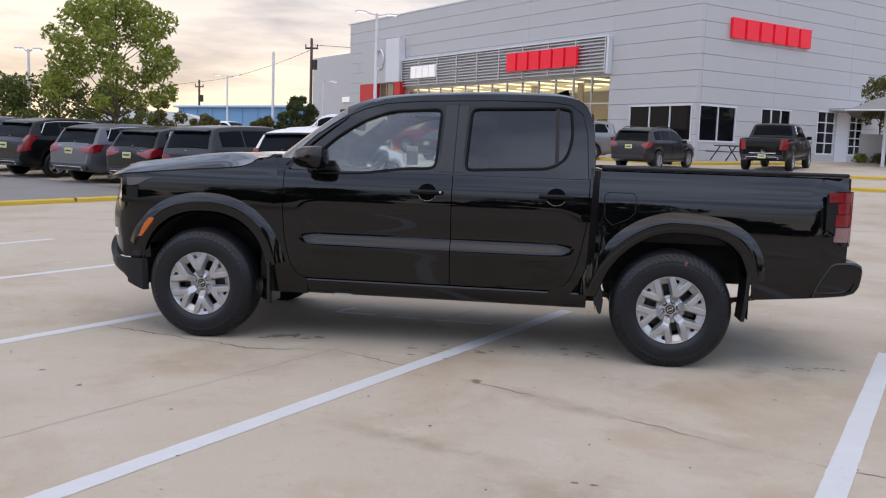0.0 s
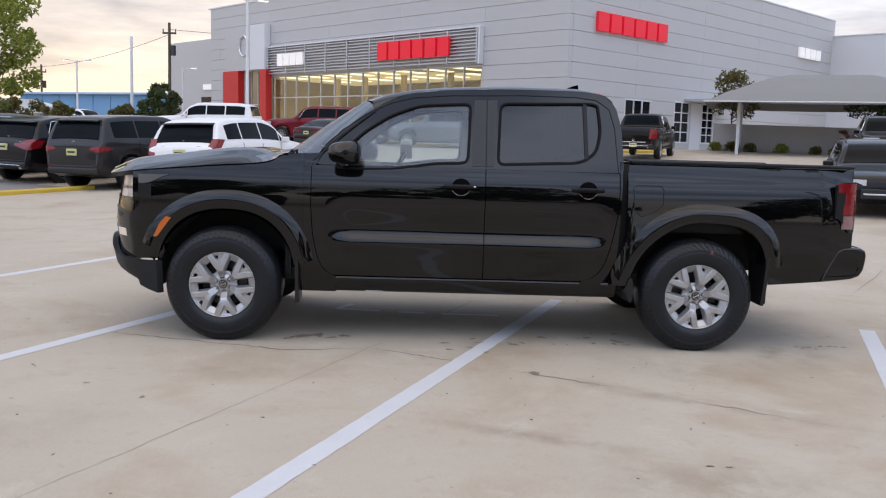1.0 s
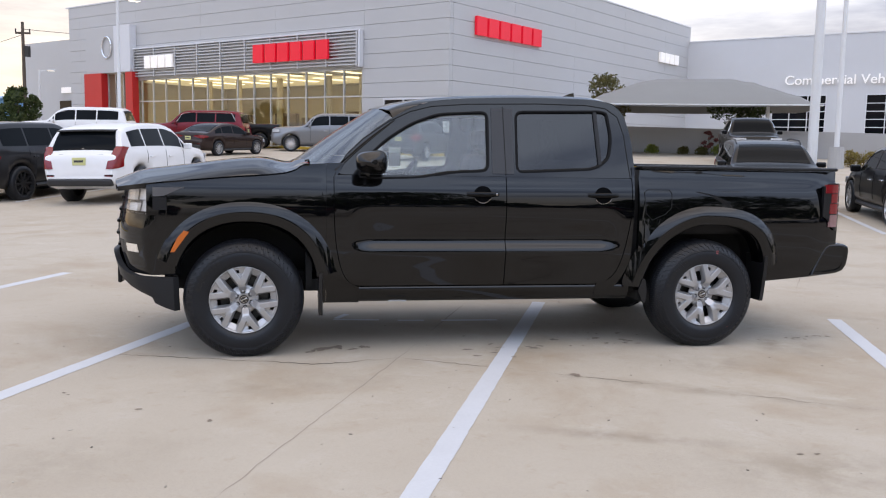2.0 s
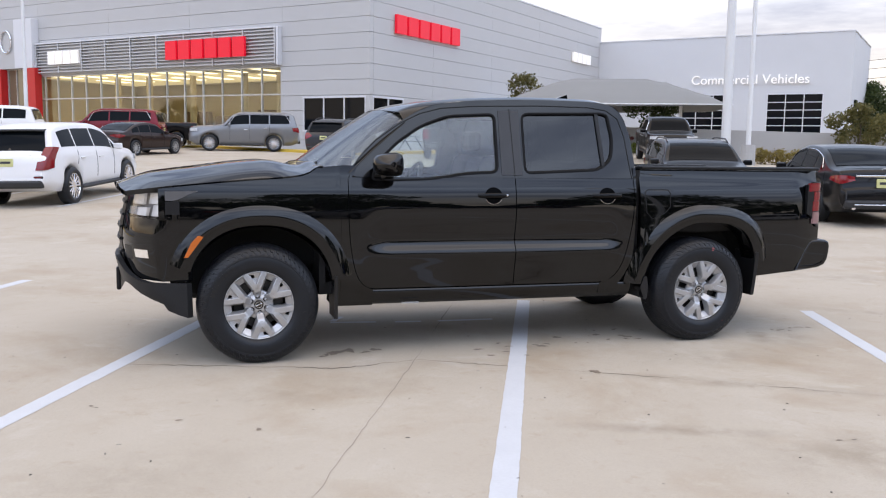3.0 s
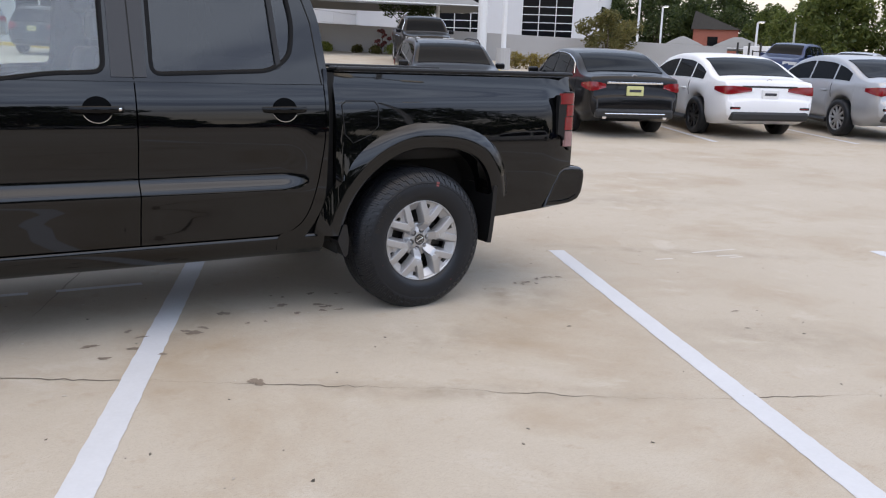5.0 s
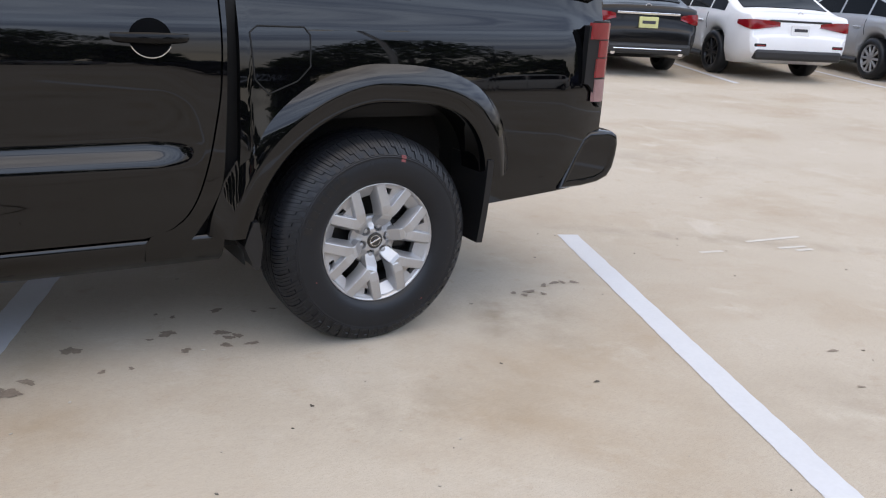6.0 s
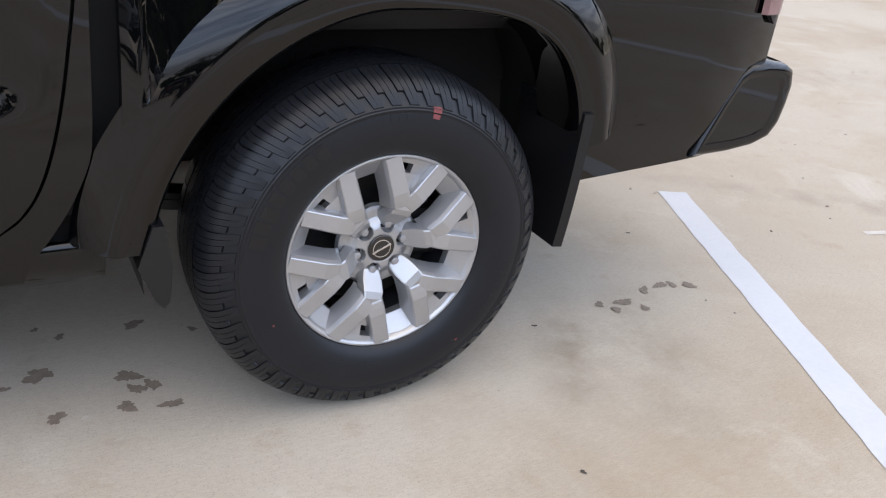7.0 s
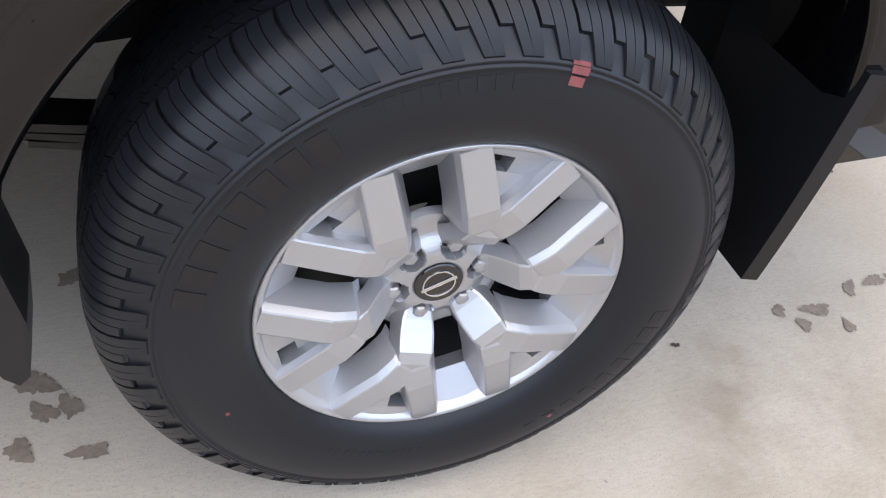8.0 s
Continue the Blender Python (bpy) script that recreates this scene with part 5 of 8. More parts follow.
# end cap profile swept across: near corner rounded
prof = [(4.055, 0.505), (4.18, 0.512), (4.27, 0.524), (4.325, 0.545), (4.352, 0.585), (4.363, 0.64), (4.367, 0.69), (4.358, 0.724), (4.33, 0.740), (4.27, 0.744), (4.20, 0.742), (4.165, 0.72), (4.12, 0.64), (4.075, 0.545)]
cx, cz = 4.23, 0.63
for y, k, dx in ((0.034, 0.70, -0.008), (0.030, 0.84, -0.004), (0.032, 0.92, -0.001), (0.040, 0.972, 0.0), (0.062, 1.0, 0.0), (0.14, 1.0, 0.012), (0.30, 1.0, 0.03), (0.875, 1.0, 0.045)):
    rows.append([(cx + (x - cx) * k + dx, y, cz + (z - cz) * k) for x, z in prof])
add_grid(bm, [r + r[:1] for r in rows], True)
bm.faces.new([bm.verts.new(p) for p in rows[0]])
bmesh.ops.recalc_face_normals(bm, faces=bm.faces)
pair("rear_bumper", bm, PAINT, label="black rear bumper end", smooth=True)

# mirror
def mirror_mesh():
    bm = bmesh.new()
    rows = []
    for i in range(9):
        t = i / 8
        w = 0.55 + 0.45 * math.sin(math.pi * (0.15 + 0.7 * t))
        y = -0.21 + 0.20 * t
        ring = []
        for a in lin(0, 2 * math.pi, 21)[:-1]:
            ex = math.copysign(abs(math.cos(a)) ** 0.6, math.cos(a))
            ez = math.copysign(abs(math.sin(a)) ** 0.6, math.sin(a))
            kx = 0.104 * w * (1 if t > 0.05 else 0.7)
            kz = 0.085 * w * (1 if t > 0.05 else 0.7)
            ring.append((0.805 + ex * kx + 0.02 * t, y + 0.01 * ex, 1.288 + ez * kz - 0.01 * (1 - ex) * ez))
        rows.append(ring + ring[:1])
    cap = []
    for k, dy in ((0.12, -0.030), (0.55, -0.026), (0.82, -0.015)):
        cap.append([(0.805 + (p[0] - 0.805) * k, p[1] + dy, 1.288 + (p[2] - 1.288) * k) for p in rows[0]])
    rows = cap + rows
    add_grid(bm, rows)
    bm.faces.new([bm.verts.new(p) for p in rows[0][:-1]])
    bm.faces.new([bm.verts.new(p) for p in rows[-1][:-1]])
    bmesh.ops.recalc_face_normals(bm, faces=bm.faces)
    return bm


pair("side_mirror", mirror_mesh(), PAINT, label="black side mirror housing", smooth=True)
bm = bmesh.new()
add_tube(bm, [(0.79, -0.08, 1.22), (0.80, 0.0, 1.198), (0.81, 0.06, 1.195)], [0.018, 0.016, 0.018], 8)
pair("mirror_foot", bm, PAINT, smooth=True)

# door handles; the shade of their scooped cups is put into near-flat black discs
for x in (1.58, 2.435):
    bm = bmesh.new()
    rows = []
    for i, t in enumerate(lin(0, 1, 11)):
        xx = x - 0.118 + 0.236 * t
        yo = -0.034 * math.sin(math.pi * min(max((t - 0.02) / 0.96, 0), 1)) ** 0.45
        h = 0.013 + 0.004 * math.sin(math.pi * t)
        ring = [(xx, side_y(xx, 1.083) + 0.003 + yo + 0.012 * (1 - math.cos(a)) * 0.5, 1.083 + h * math.sin(a)) for a in lin(0, 2 * math.pi, 11)]
        rows.append(ring)
    add_grid(bm, rows)
    bmesh.ops.recalc_face_normals(bm, faces=bm.faces)
    pair("door_handle", bm, mat("black_handle", (0.0015, 0.0015, 0.0018), 0.10, spec=0.25), smooth=True)
    bm = bmesh.new()
    rows = []
    for r, dep in ((1.0, -0.0012), (0.88, 0.004), (0.6, 0.006), (0.05, 0.007)):
        rows.append([(x + 0.062 * r * math.cos(a), side_y(x + 0.062 * r * math.cos(a), 1.083 + 0.055 * r * math.sin(a)) - 0.0014 + (dep if r < 1 else 0) * 0.1 - 0.001, 1.083 + 0.056 * r * math.sin(a)) for a in lin(0, 2 * math.pi, 33)])
    add_grid(bm, rows)
    bmesh.ops.recalc_face_normals(bm, faces=bm.faces)
    pair("handle_cup_shade", bm, mat("cup_shade_black", (0.0012, 0.0012, 0.0014), 0.35, spec=0.05), smooth=True)
    # chrome arc drawn for the highlight along the cup's lower edge
    bm = tube([(x + 0.063 * math.cos(a), side_y(x, 1.083 + 0.058 * math.sin(a)) - 0.003, 1.083 + 0.058 * math.sin(a)) for a in lin(radians(205), radians(335), 16)], 0.0022, 5)
    pair("cup_rim_glint", bm, CHROME)
part("key_lock", box((1.664, -0.012, 1.077), (1.678, 0.012, 1.091), 0.004), CHROME, truck)

# cabin: seats, dash, wheel, mirror
for y in (0.30, 1.02):
    bm = bmesh.new()
    add_box(bm, (1.20, y, 0.72), (1.70, y + 0.45, 0.86), 0.05)
    add_box(bm, (1.60, y + 0.02, 0.84), (1.76, y + 0.43, 1.36), 0.06, Matrix.Translation((1.68, 0, 0.84)) @ Matrix.Rotation(radians(12), 4, "Y") @ Matrix.Translation((-1.68, 0, -0.84)))
    add_box(bm, (1.76, y + 0.10, 1.39), (1.86, y + 0.35, 1.55), 0.04)
    part("front_seat", bm, SEAT, truck, smooth=False)
bm = bmesh.new()
add_box(bm, (2.10, 0.25, 0.72), (2.45, 1.5, 0.86), 0.05)
add_box(bm, (2.42, 0.25, 0.84), (2.56, 1.5, 1.32), 0.05)
part("rear_seat", bm, SEAT, truck)
bm = bmesh.new()
add_box(bm, (0.50, 0.14, 0.95), (0.98, 1.61, 1.215), 0.05)
part("dashboard", bm, CABIN, truck)
bm = bmesh.new()
tilt = Matrix.Translation((1.10, 0.52, 1.13)) @ Matrix.Rotation(radians(-62), 4, "Y")
add_tube(bm, [tilt @ Vector((0.185 * math.cos(a), 0.185 * math.sin(a), 0)) for a in lin(0, 2 * math.pi, 33)], [0.016] * 33, 8, cap=False)
add_box(bm, (-0.07, -0.05, -0.02), (0.07, 0.05, 0.02), 0.02, tilt)
add_box(bm, (-0.02, -0.18, -0.01), (0.02, 0.18, 0.01), 0.005, tilt)
part("steering_wheel", bm, CABIN, truck, smooth=True)
part("cabin_mirror", box((0.88, 0.76, 1.50), (0.92, 0.99, 1.57), 0.02), CABIN, truck)
part("cabin_floor", box((0.4, 0.12, 0.42), (2.6, 1.63, 0.50)), DARK, truck)
bm = box((0.62, 0.075, 0.50), (2.62, 0.11, 1.19))
pair("door_card", bm, CABIN)
part("firewall", box((0.40, 0.1, 0.45), (0.44, 1.65, 1.20)), DARK, truck)
part("headliner", box((1.1, 0.25, 1.655), (2.5, 1.50, 1.665)), mat("pale_headliner", (0.35, 0.34, 0.32), 0.95, vary=0.05), truck)
part("window_sticker", box((1.12, 2 * YC - TILT_Y(1.3) - 0.03, 1.24), (1.22, 2 * YC - TILT_Y(1.3) - 0.026, 1.40)), mat("paper_sticker", (0.75, 0.75, 0.70), 0.8, vary=0.05), truck)
part("windscreen_tag", box((0.60, 0.36, 1.325), (0.66, 0.44, 1.33)), mat("paper_sticker", (0.75, 0.75, 0.70), 0.8), truck)

# underbody
for y in (0.40, 1.27):
    bm = bmesh.new()
    add_box(bm, (-0.55, y, 0.40), (2.55, y + 0.08, 0.52), 0.01)
    add_box(bm, (2.55, y, 0.52), (4.15, y + 0.08, 0.64), 0.01)
    part("frame_rail", bm, DARK, truck)
part("engine_block", box((-0.45, 0.45, 0.36), (0.75, 1.28, 1.00), 0.05), DARK, truck)
part("gearbox", box((0.75, 0.68, 0.36), (1.9, 1.08, 0.60), 0.05), DARK, truck)
part("rear_axle", tube([(3.2, 0.20, 0.385), (3.2, 0.75, 0.385), (3.2, 0.80, 0.385), (3.2, 0.98, 0.385), (3.2, 1.02, 0.385), (3.2, 1.55, 0.385)], [0.05, 0.05, 0.14, 0.14, 0.05, 0.05], 14), STEEL, truck)
part("front_axle", tube([(0.0, 0.20, 0.385), (0.0, 1.55, 0.385)], 0.04, 10), STEEL, truck)
part("exhaust_pipe", tube([(1.0, 1.1, 0.38), (2.6, 1.15, 0.40), (3.6, 1.2, 0.45), (4.1, 1.45, 0.45)], 0.035, 10), STEEL, truck)
for ys in (0.33, 1.36):
    leaf = empty("leaf_spring")
    leaf.parent = truck
    for k, ln in enumerate((0.68, 0.58, 0.44, 0.30)):
        bm = bmesh.new()
        rows = []
        for t in lin(-1, 1, 15):
            x, z = 3.2 + ln * t, 0.398 - 0.018 * k + 0.06 * t * t * ln / 0.68
            rows.append([(x, ys - 0.03, z), (x, ys + 0.03, z), (x, ys + 0.03, z + 0.012), (x, ys - 0.03, z + 0.012), (x, ys - 0.03, z)])
        add_grid(bm, rows)
        bmesh.ops.recalc_face_normals(bm, faces=bm.faces)
        part("leaf", bm, STEEL, leaf)

# ---- wheels


def revolve(prof, n, yc=0.0):
    """A ring turned about the wheel's axle from (depth, radius) points."""
    bm = bmesh.new()
    add_grid(bm, [[(r * math.cos(a), y, r * math.sin(a)) for y, r in prof] for a in (2 * math.pi * i / n for i in range(n))], True, close_u=True)
    return bm


wall_curve = spline([(0.2215, 0.002), (0.226, -0.003), (0.234, -0.0095), (0.246, -0.0155), (0.262, -0.0198), (0.278, -0.0215), (0.292, -0.0212), (0.306, -0.0190), (0.3175, -0.0160), (0.3280, -0.0122), (0.340, -0.0060), (0.352, 0.0025)])
TYRE_PROF = [(0.030, 0.206), (0.012, 0.2145)] + [(wall_curve(r), r) for r in (0.2215, 0.226, 0.231, 0.238, 0.246, 0.254, 0.262, 0.270, 0.278, 0.286, 0.294, 0.302, 0.310, 0.3155)] + [
    (wall_curve(0.3165) - 0.0016, 0.3168), (wall_curve(0.3185) - 0.0016, 0.3185), (wall_curve(0.3195), 0.3195), (wall_curve(0.321), 0.321), (wall_curve(0.322) - 0.0015, 0.3220), (wall_curve(0.324) - 0.0015, 0.3240), (wall_curve(0.3252), 0.3252),
    (-0.0058, 0.3375), (0.0023, 0.3483), (0.0115, 0.3580), (0.0215, 0.3660), (0.0335, 0.3726), (0.0484, 0.3776), (0.0634, 0.3805), (0.12, 0.3812), (0.18, 0.3790), (0.205, 0.375), (0.222, 0.364), (0.236, 0.350), (0.250, 0.32), (0.252, 0.30), (0.246, 0.25), (0.225, 0.214)]
# outer skin of a shoulder block from the sidewall over the shoulder: depth, radius, groove depth, lag of the curved groove
SHOULDER = [(-0.0142, 0.3275, 0.003, 0.55), (-0.0082, 0.3400, 0.003, 0.42), (-0.0005, 0.3515, 0.005, 0.30), (0.0085, 0.3618, 0.007, 0.20), (0.0190, 0.3702, 0.007, 0.11), (0.0315, 0.3772, 0.007, 0.04), (0.0470, 0.3826, 0.007, 0.0), (0.0630, 0.3860, 0.007, 0.03)]


def tread_mesh(n=54):
    """Blocks of the tread: shoulder blocks with sipes and hooked feet, zigzag rows and a middle rib."""
    bm = bmesh.new()
    st = 2 * math.pi / n

    def strip(path):
        """path: (depth, radius, groove depth, angle from, angle to)."""
        top, low = [], []
        for y, r, d, a0, a1 in path:
            top.append([bm.verts.new((r * math.cos(a), y, r * math.sin(a))) for a in (a0, a1)])
            low.append([bm.verts.new(((r - d) * math.cos(a), y + 0.4 * d, (r - d) * math.sin(a))) for a in (a0, a1)])
        for k in range(len(top) - 1):
            bm.faces.new((top[k][0], top[k][1], top[k + 1][1], top[k + 1][0]))
        for e in (0, 1):
            edge = [bm.verts.new(t_[e].co) for t_ in top]
            for k in range(len(top) - 1):
                bm.faces.new((edge[k], edge[k + 1], low[k + 1][e], low[k][e]))
        for k in (0, -1):
            bm.faces.new((bm.verts.new(top[k][0].co), bm.verts.new(top[k][1].co), low[k][1], low[k][0]))

    def r_out(y):
        return 0.3880 - 0.55 * (y - 0.12) ** 2

    def block(a0, a1, y0, y1, skew, kink=0.0):
        strip([(y, r_out(y), 0.010, a0 + skew * (t - 0.5) + kink * math.sin(math.pi * t), a1 + skew * (t - 0.5) + kink * math.sin(math.pi * t)) for t, y in zip(lin(0, 1, 4), lin(y0, y1, 4))])

    for i in range(n):
        a = i * st
        # three slices of each shoulder block, the first two with a foot on the sidewall
        for q0, q1, first in ((0.045, 0.336, 0), (0.364, 0.636, 0), (0.664, 0.955, 2)):
            path = []
            for k, (y, r, d, lag) in enumerate(SHOULDER):
                if k < first:
                    continue
                u0, u1 = q0, q1
                if k == 0 and first == 0:
                    u0, u1 = (0.10, 0.350) if q0 < 0.2 else (0.350, 0.62)
                if k == 1 and q0 < 0.2:
                    u1 = 0.352
                path.append((y, r, d, a + (u0 - lag) * st, a + (u1 - lag) * st))
            strip(path)
        for h in (0.0, 0.5):
            block(a + (0.30 + h) * st, a + (0.30 + h + 0.455) * st, 0.0665, 0.082, 0.030, 0.006)
            block(a + (0.42 + h) * st, a + (0.42 + h + 0.465) * st, 0.083, 0.101, 0.036, -0.010)
            block(a + (0.10 + h) * st, a + (0.10 + h + 0.47) * st, 0.105, 0.1195, -0.03, 0.010)
            block(a + (0.18 + h) * st, a + (0.18 + h + 0.47) * st, 0.1205, 0.135, -0.03, -0.010)
        block(a + 0.55 * st, a + 1.47 * st, 0.140, 0.172, 0.055, -0.014)
        block(a + 0.2 * st, a + 1.12 * st, 0.178, 0.214, -0.03, 0.012)
    bmesh.ops.recalc_face_normals(bm, faces=bm.faces)
    return bm


def arc_bar(bm, r0, r1, a0, a1, y, h=0.0012, n=4):
    """A low raised bar that follows the sidewall round."""
    yw = wall_curve
    rr = lin(r0, r1, 4)
    rows = [[(r * math.cos(a), yw(r) - h, r * math.sin(a)) for r in rr] for a in lin(a0, a1, n)]
    back = [[(r * math.cos(a), yw(r) + 0.002, r * math.sin(a)) for r in rr] for a in lin(a0, a1, n)]
    add_grid(bm, rows)
    for a, b in (([x[0] for x in rows], [x[0] for x in back]), ([x[-1] for x in rows], [x[-1] for x in back]), (rows[0], back[0]), (rows[-1], back[-1])):
        add_grid(bm, [a, b])


DISH = 0.029  # how far the rim stands out past the hub


def finger(bm, aw, side):
    """One prismatic spoke bar, parallel to the window's axis aw, on one side of it."""
    ax, pp = Vector((math.cos(aw), 0, math.sin(aw))), Vector((-math.sin(aw), 0, math.cos(aw))) * side
    c = 0.0525
    st = [  # distance along, face height, half width of the face, sideways shift
        (0.094, 0.0010, 0.0180, 0.0), (0.104, -0.0035, 0.0188, 0.0), (0.118, -0.0060, 0.0190, 0.0), (0.134, -0.0075, 0.0184, 0.0), (0.200, 0.0000, 0.0176, 0.0), (0.2145, 0.0020, 0.0176, 0.0)]
    rows = []
    for s, y, w, sh in st:
        o = ax * s + pp * (c + sh)
        rows.append([o + pp * -(w + 0.015) + Vector((0, y + 0.046, 0)), o + pp * -(w + 0.0045) + Vector((0, y + 0.010, 0)), o + pp * -w + Vector((0, y + 0.0012, 0)), o + pp * -(w - 0.0022) + Vector((0, y, 0)),
                     o + pp * (w - 0.0022) + Vector((0, y, 0)), o + pp * w + Vector((0, y + 0.0012, 0)), o + pp * (w + 0.003) + Vector((0, y + 0.010, 0)), o + pp * (w + 0.005) + Vector((0, y + 0.034, 0))])
    add_grid(bm, rows, side < 0)
    bm.faces.new([bm.verts.new(p) for p in rows[-1]])


def rim_mesh():
    bm = bmesh.new()
    for k in range(6):
        aw = radians(30 + 60 * k)
        for side in (1, -1):
            finger(bm, aw, side)
        # pocket floor between the two bars of a pair, on the lug axis
        ay = radians(60 * k)
        ax, pp = Vector((math.cos(ay), 0, math.sin(ay))), Vector((-math.sin(ay), 0, math.cos(ay)))
        for q0, q1 in (((0.098, 0.009, 0.0030), (0.136, 0.021, 0.0030)), ((0.136, 0.021, 0.0105), (0.182, 0.036, 0.0170)), ((0.205, 0.040, 0.0120), (0.2165, 0.043, 0.0080))):
            a_, b_ = ax * q0[0], ax * q1[0]
            top = [a_ - pp * q0[1] + Vector((0, q0[2], 0)), a_ + pp * q0[1] + Vector((0, q0[2], 0)), b_ + pp * q1[1] + Vector((0, q1[2], 0)), b_ - pp * q1[1] + Vector((0, q1[2], 0))]
            add_prism(bm, top, (0, 0.02, 0))
        # sloped toe of the pocket that runs up to the rim on one side
        t0 = [ax * 0.182 - pp * 0.036 + Vector((0, 0.017, 0)), ax * 0.182 + pp * 0.004 + Vector((0, 0.017, 0)), ax * 0.2055 + pp * 0.006 + Vector((0, 0.0118, 0)), ax * 0.2055 - pp * 0.041 + Vector((0, 0.0118, 0))]
        add_prism(bm, t0, (0, 0.02, 0))
        # knuckle: raised block from the hub to where the bars part
        kn = []
        for s, y, w in ((0.0500, 0.0200, 0.0150), (0.0560, 0.0120, 0.0185), (0.0640, 0.0065, 0.0215), (0.0760, 0.0030, 0.0235), (0.0920, 0.0000, 0.0235), (0.1060, -0.0020, 0.0215), (0.1200, -0.0010, 0.0150)):
            o = ax * s
            kn.append([o - pp * (w + 0.006) + Vector((0, y + 0.03, 0)), o - pp * w + Vector((0, y + 0.002, 0)), o - pp * (w - 0.003) + Vector((0, y, 0)), o + pp * (w - 0.003) + Vector((0, y, 0)), o + pp * w + Vector((0, y + 0.002, 0)), o + pp * (w + 0.006) + Vector((0, y + 0.03, 0))])
        add_grid(bm, kn)
        bm.faces.new([bm.verts.new(p) for p in kn[0]])
        # window toe: bright ramp at the rim end of each deep window
        ax, pp = Vector((math.cos(aw), 0, math.sin(aw))), Vector((-math.sin(aw), 0, math.cos(aw)))
        t0 = [ax * 0.176 - pp * 0.030 + Vector((0, 0.040, 0)), ax * 0.176 + pp * 0.030 + Vector((0, 0.040, 0)), ax * 0.217 + pp * 0.030 + Vector((0, 0.010, 0)), ax * 0.217 - pp * 0.030 + Vector((0, 0.010, 0))]
        add_prism(bm, t0, (0, 0.02, 0))
    # hub pad with a round pocket for each nut
    hub = []
    for i in range(145):
        a = 2 * math.pi * i / 144
        row = []
        for r, y in ((0.030, 0.016), (0.0306, 0.0075), (0.033, 0.0062), (0.037, 0.0062), (0.040, 0.0064), (0.0425, 0.0066), (0.0445, 0.0068), (0.0465, 0.007), (0.0485, 0.0072), (0.052, 0.0075), (0.056, 0.008), (0.060, 0.0090), (0.063, 0.0105), (0.066, 0.013), (0.070, 0.017), (0.077, 0.024), (0.085, 0.033), (0.093, 0.043), (0.098, 0.055)):
            best = min(math.hypot(r * math.cos(a) - 0.0540 * math.cos(radians(60 * k)), r * math.sin(a) - 0.0540 * math.sin(radians(60 * k))) for k in range(6))
            row.append((r * math.cos(a), y + 0.018 * smoothstep(0.0172, 0.0148, best) + 0.007 * smoothstep(0.044, 0.066, r) * (0.5 - 0.5 * math.cos(6 * a)), r * math.sin(a)))
        hub.append(row)
    add_grid(bm, hub)
    for v in bm.verts:
        v.co.y -= DISH * smoothstep(0.062, 0.105, math.hypot(v.co.x, v.co.z))
    bmesh.ops.recalc_face_normals(bm, faces=bm.faces)
    return bm


WHEEL_PARTS = {
    "tyre": (revolve(TYRE_PROF, 120), RUBBER, True),
    "tread": (tread_mesh(), RUBBER, True),
    "rim": (rim_mesh(), ALLOY, False),
    "rim_flange": (revolve([(0.035, 0.206), (0.014, 0.2125), (0.007, 0.2170), (0.0035, 0.2200), (0.002, 0.2222), (0.0015, 0.2245), (0.003, 0.2265), (0.008, 0.2270), (0.016, 0.2225)], 96), ALLOY, True),
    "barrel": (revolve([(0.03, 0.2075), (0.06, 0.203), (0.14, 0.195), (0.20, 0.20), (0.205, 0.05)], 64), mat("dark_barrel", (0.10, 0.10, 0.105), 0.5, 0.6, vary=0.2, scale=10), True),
    "brake_disc": (revolve([(0.080, 0.06), (0.078, 0.155), (0.095, 0.155), (0.096, 0.06)], 48), STEEL, False),
}
bm = bmesh.new()
add_box(bm, (0.06, 0.055, -0.06), (0.165, 0.115, 0.06), 0.015)
WHEEL_PARTS["brake_caliper"] = (bm, STEEL, False)
bm = revolve([(0.022, 0.0302), (0.0048, 0.0298), (0.0036, 0.0285), (0.0030, 0.0005)], 40)
WHEEL_PARTS["hub_cap"] = (bm, mat("gloss_black_cap", (0.008, 0.008, 0.009), 0.15, coat=0.8), False)
bm = revolve([(0.0032, 0.0212), (0.0022, 0.0210), (0.0022, 0.0192), (0.0032, 0.019)], 40)
add_box(bm, (-0.0235, 0.0016, -0.0026), (0.0235, 0.0032, 0.0026), 0.0008)
WHEEL_PARTS["cap_badge"] = (bm, CHROME, False)
# raised lettering of the sidewall, kept as plain bars
SIDE_BARS = []
for spans, r0, r1, hh in (([(a, a + 4.4) for a in (121, 127, 133, 139, 145, 151, 157, 163)], 0.278, 0.308, 0.0010), ([(a, a + 2.4) for a in lin(86, 112, 9)], 0.296, 0.311, 0.0005),
                          ([(a, a + 1.6) for a in lin(240, 268, 12)], 0.253, 0.260, 0.0005), ([(a, a + 3.6) for a in lin(300, 348, 9)], 0.280, 0.306, 0.0006)):
    for a0, a1 in spans:
        bm = bmesh.new()
        arc_bar(bm, r0, r1, radians(a0), radians(a1), 0, hh)
        me = bpy.data.meshes.new("raised_bar")
        bm.to_mesh(me)
        bm.free()
        me.materials.append(RUBBER_DARK if hh > 0.0009 else RUBBER)
        SIDE_BARS.append(me)
CRAYON = mat("faded_red_crayon", (0.20, 0.055, 0.055), 0.8, vary=0.5, scale=120)
MARKS = []
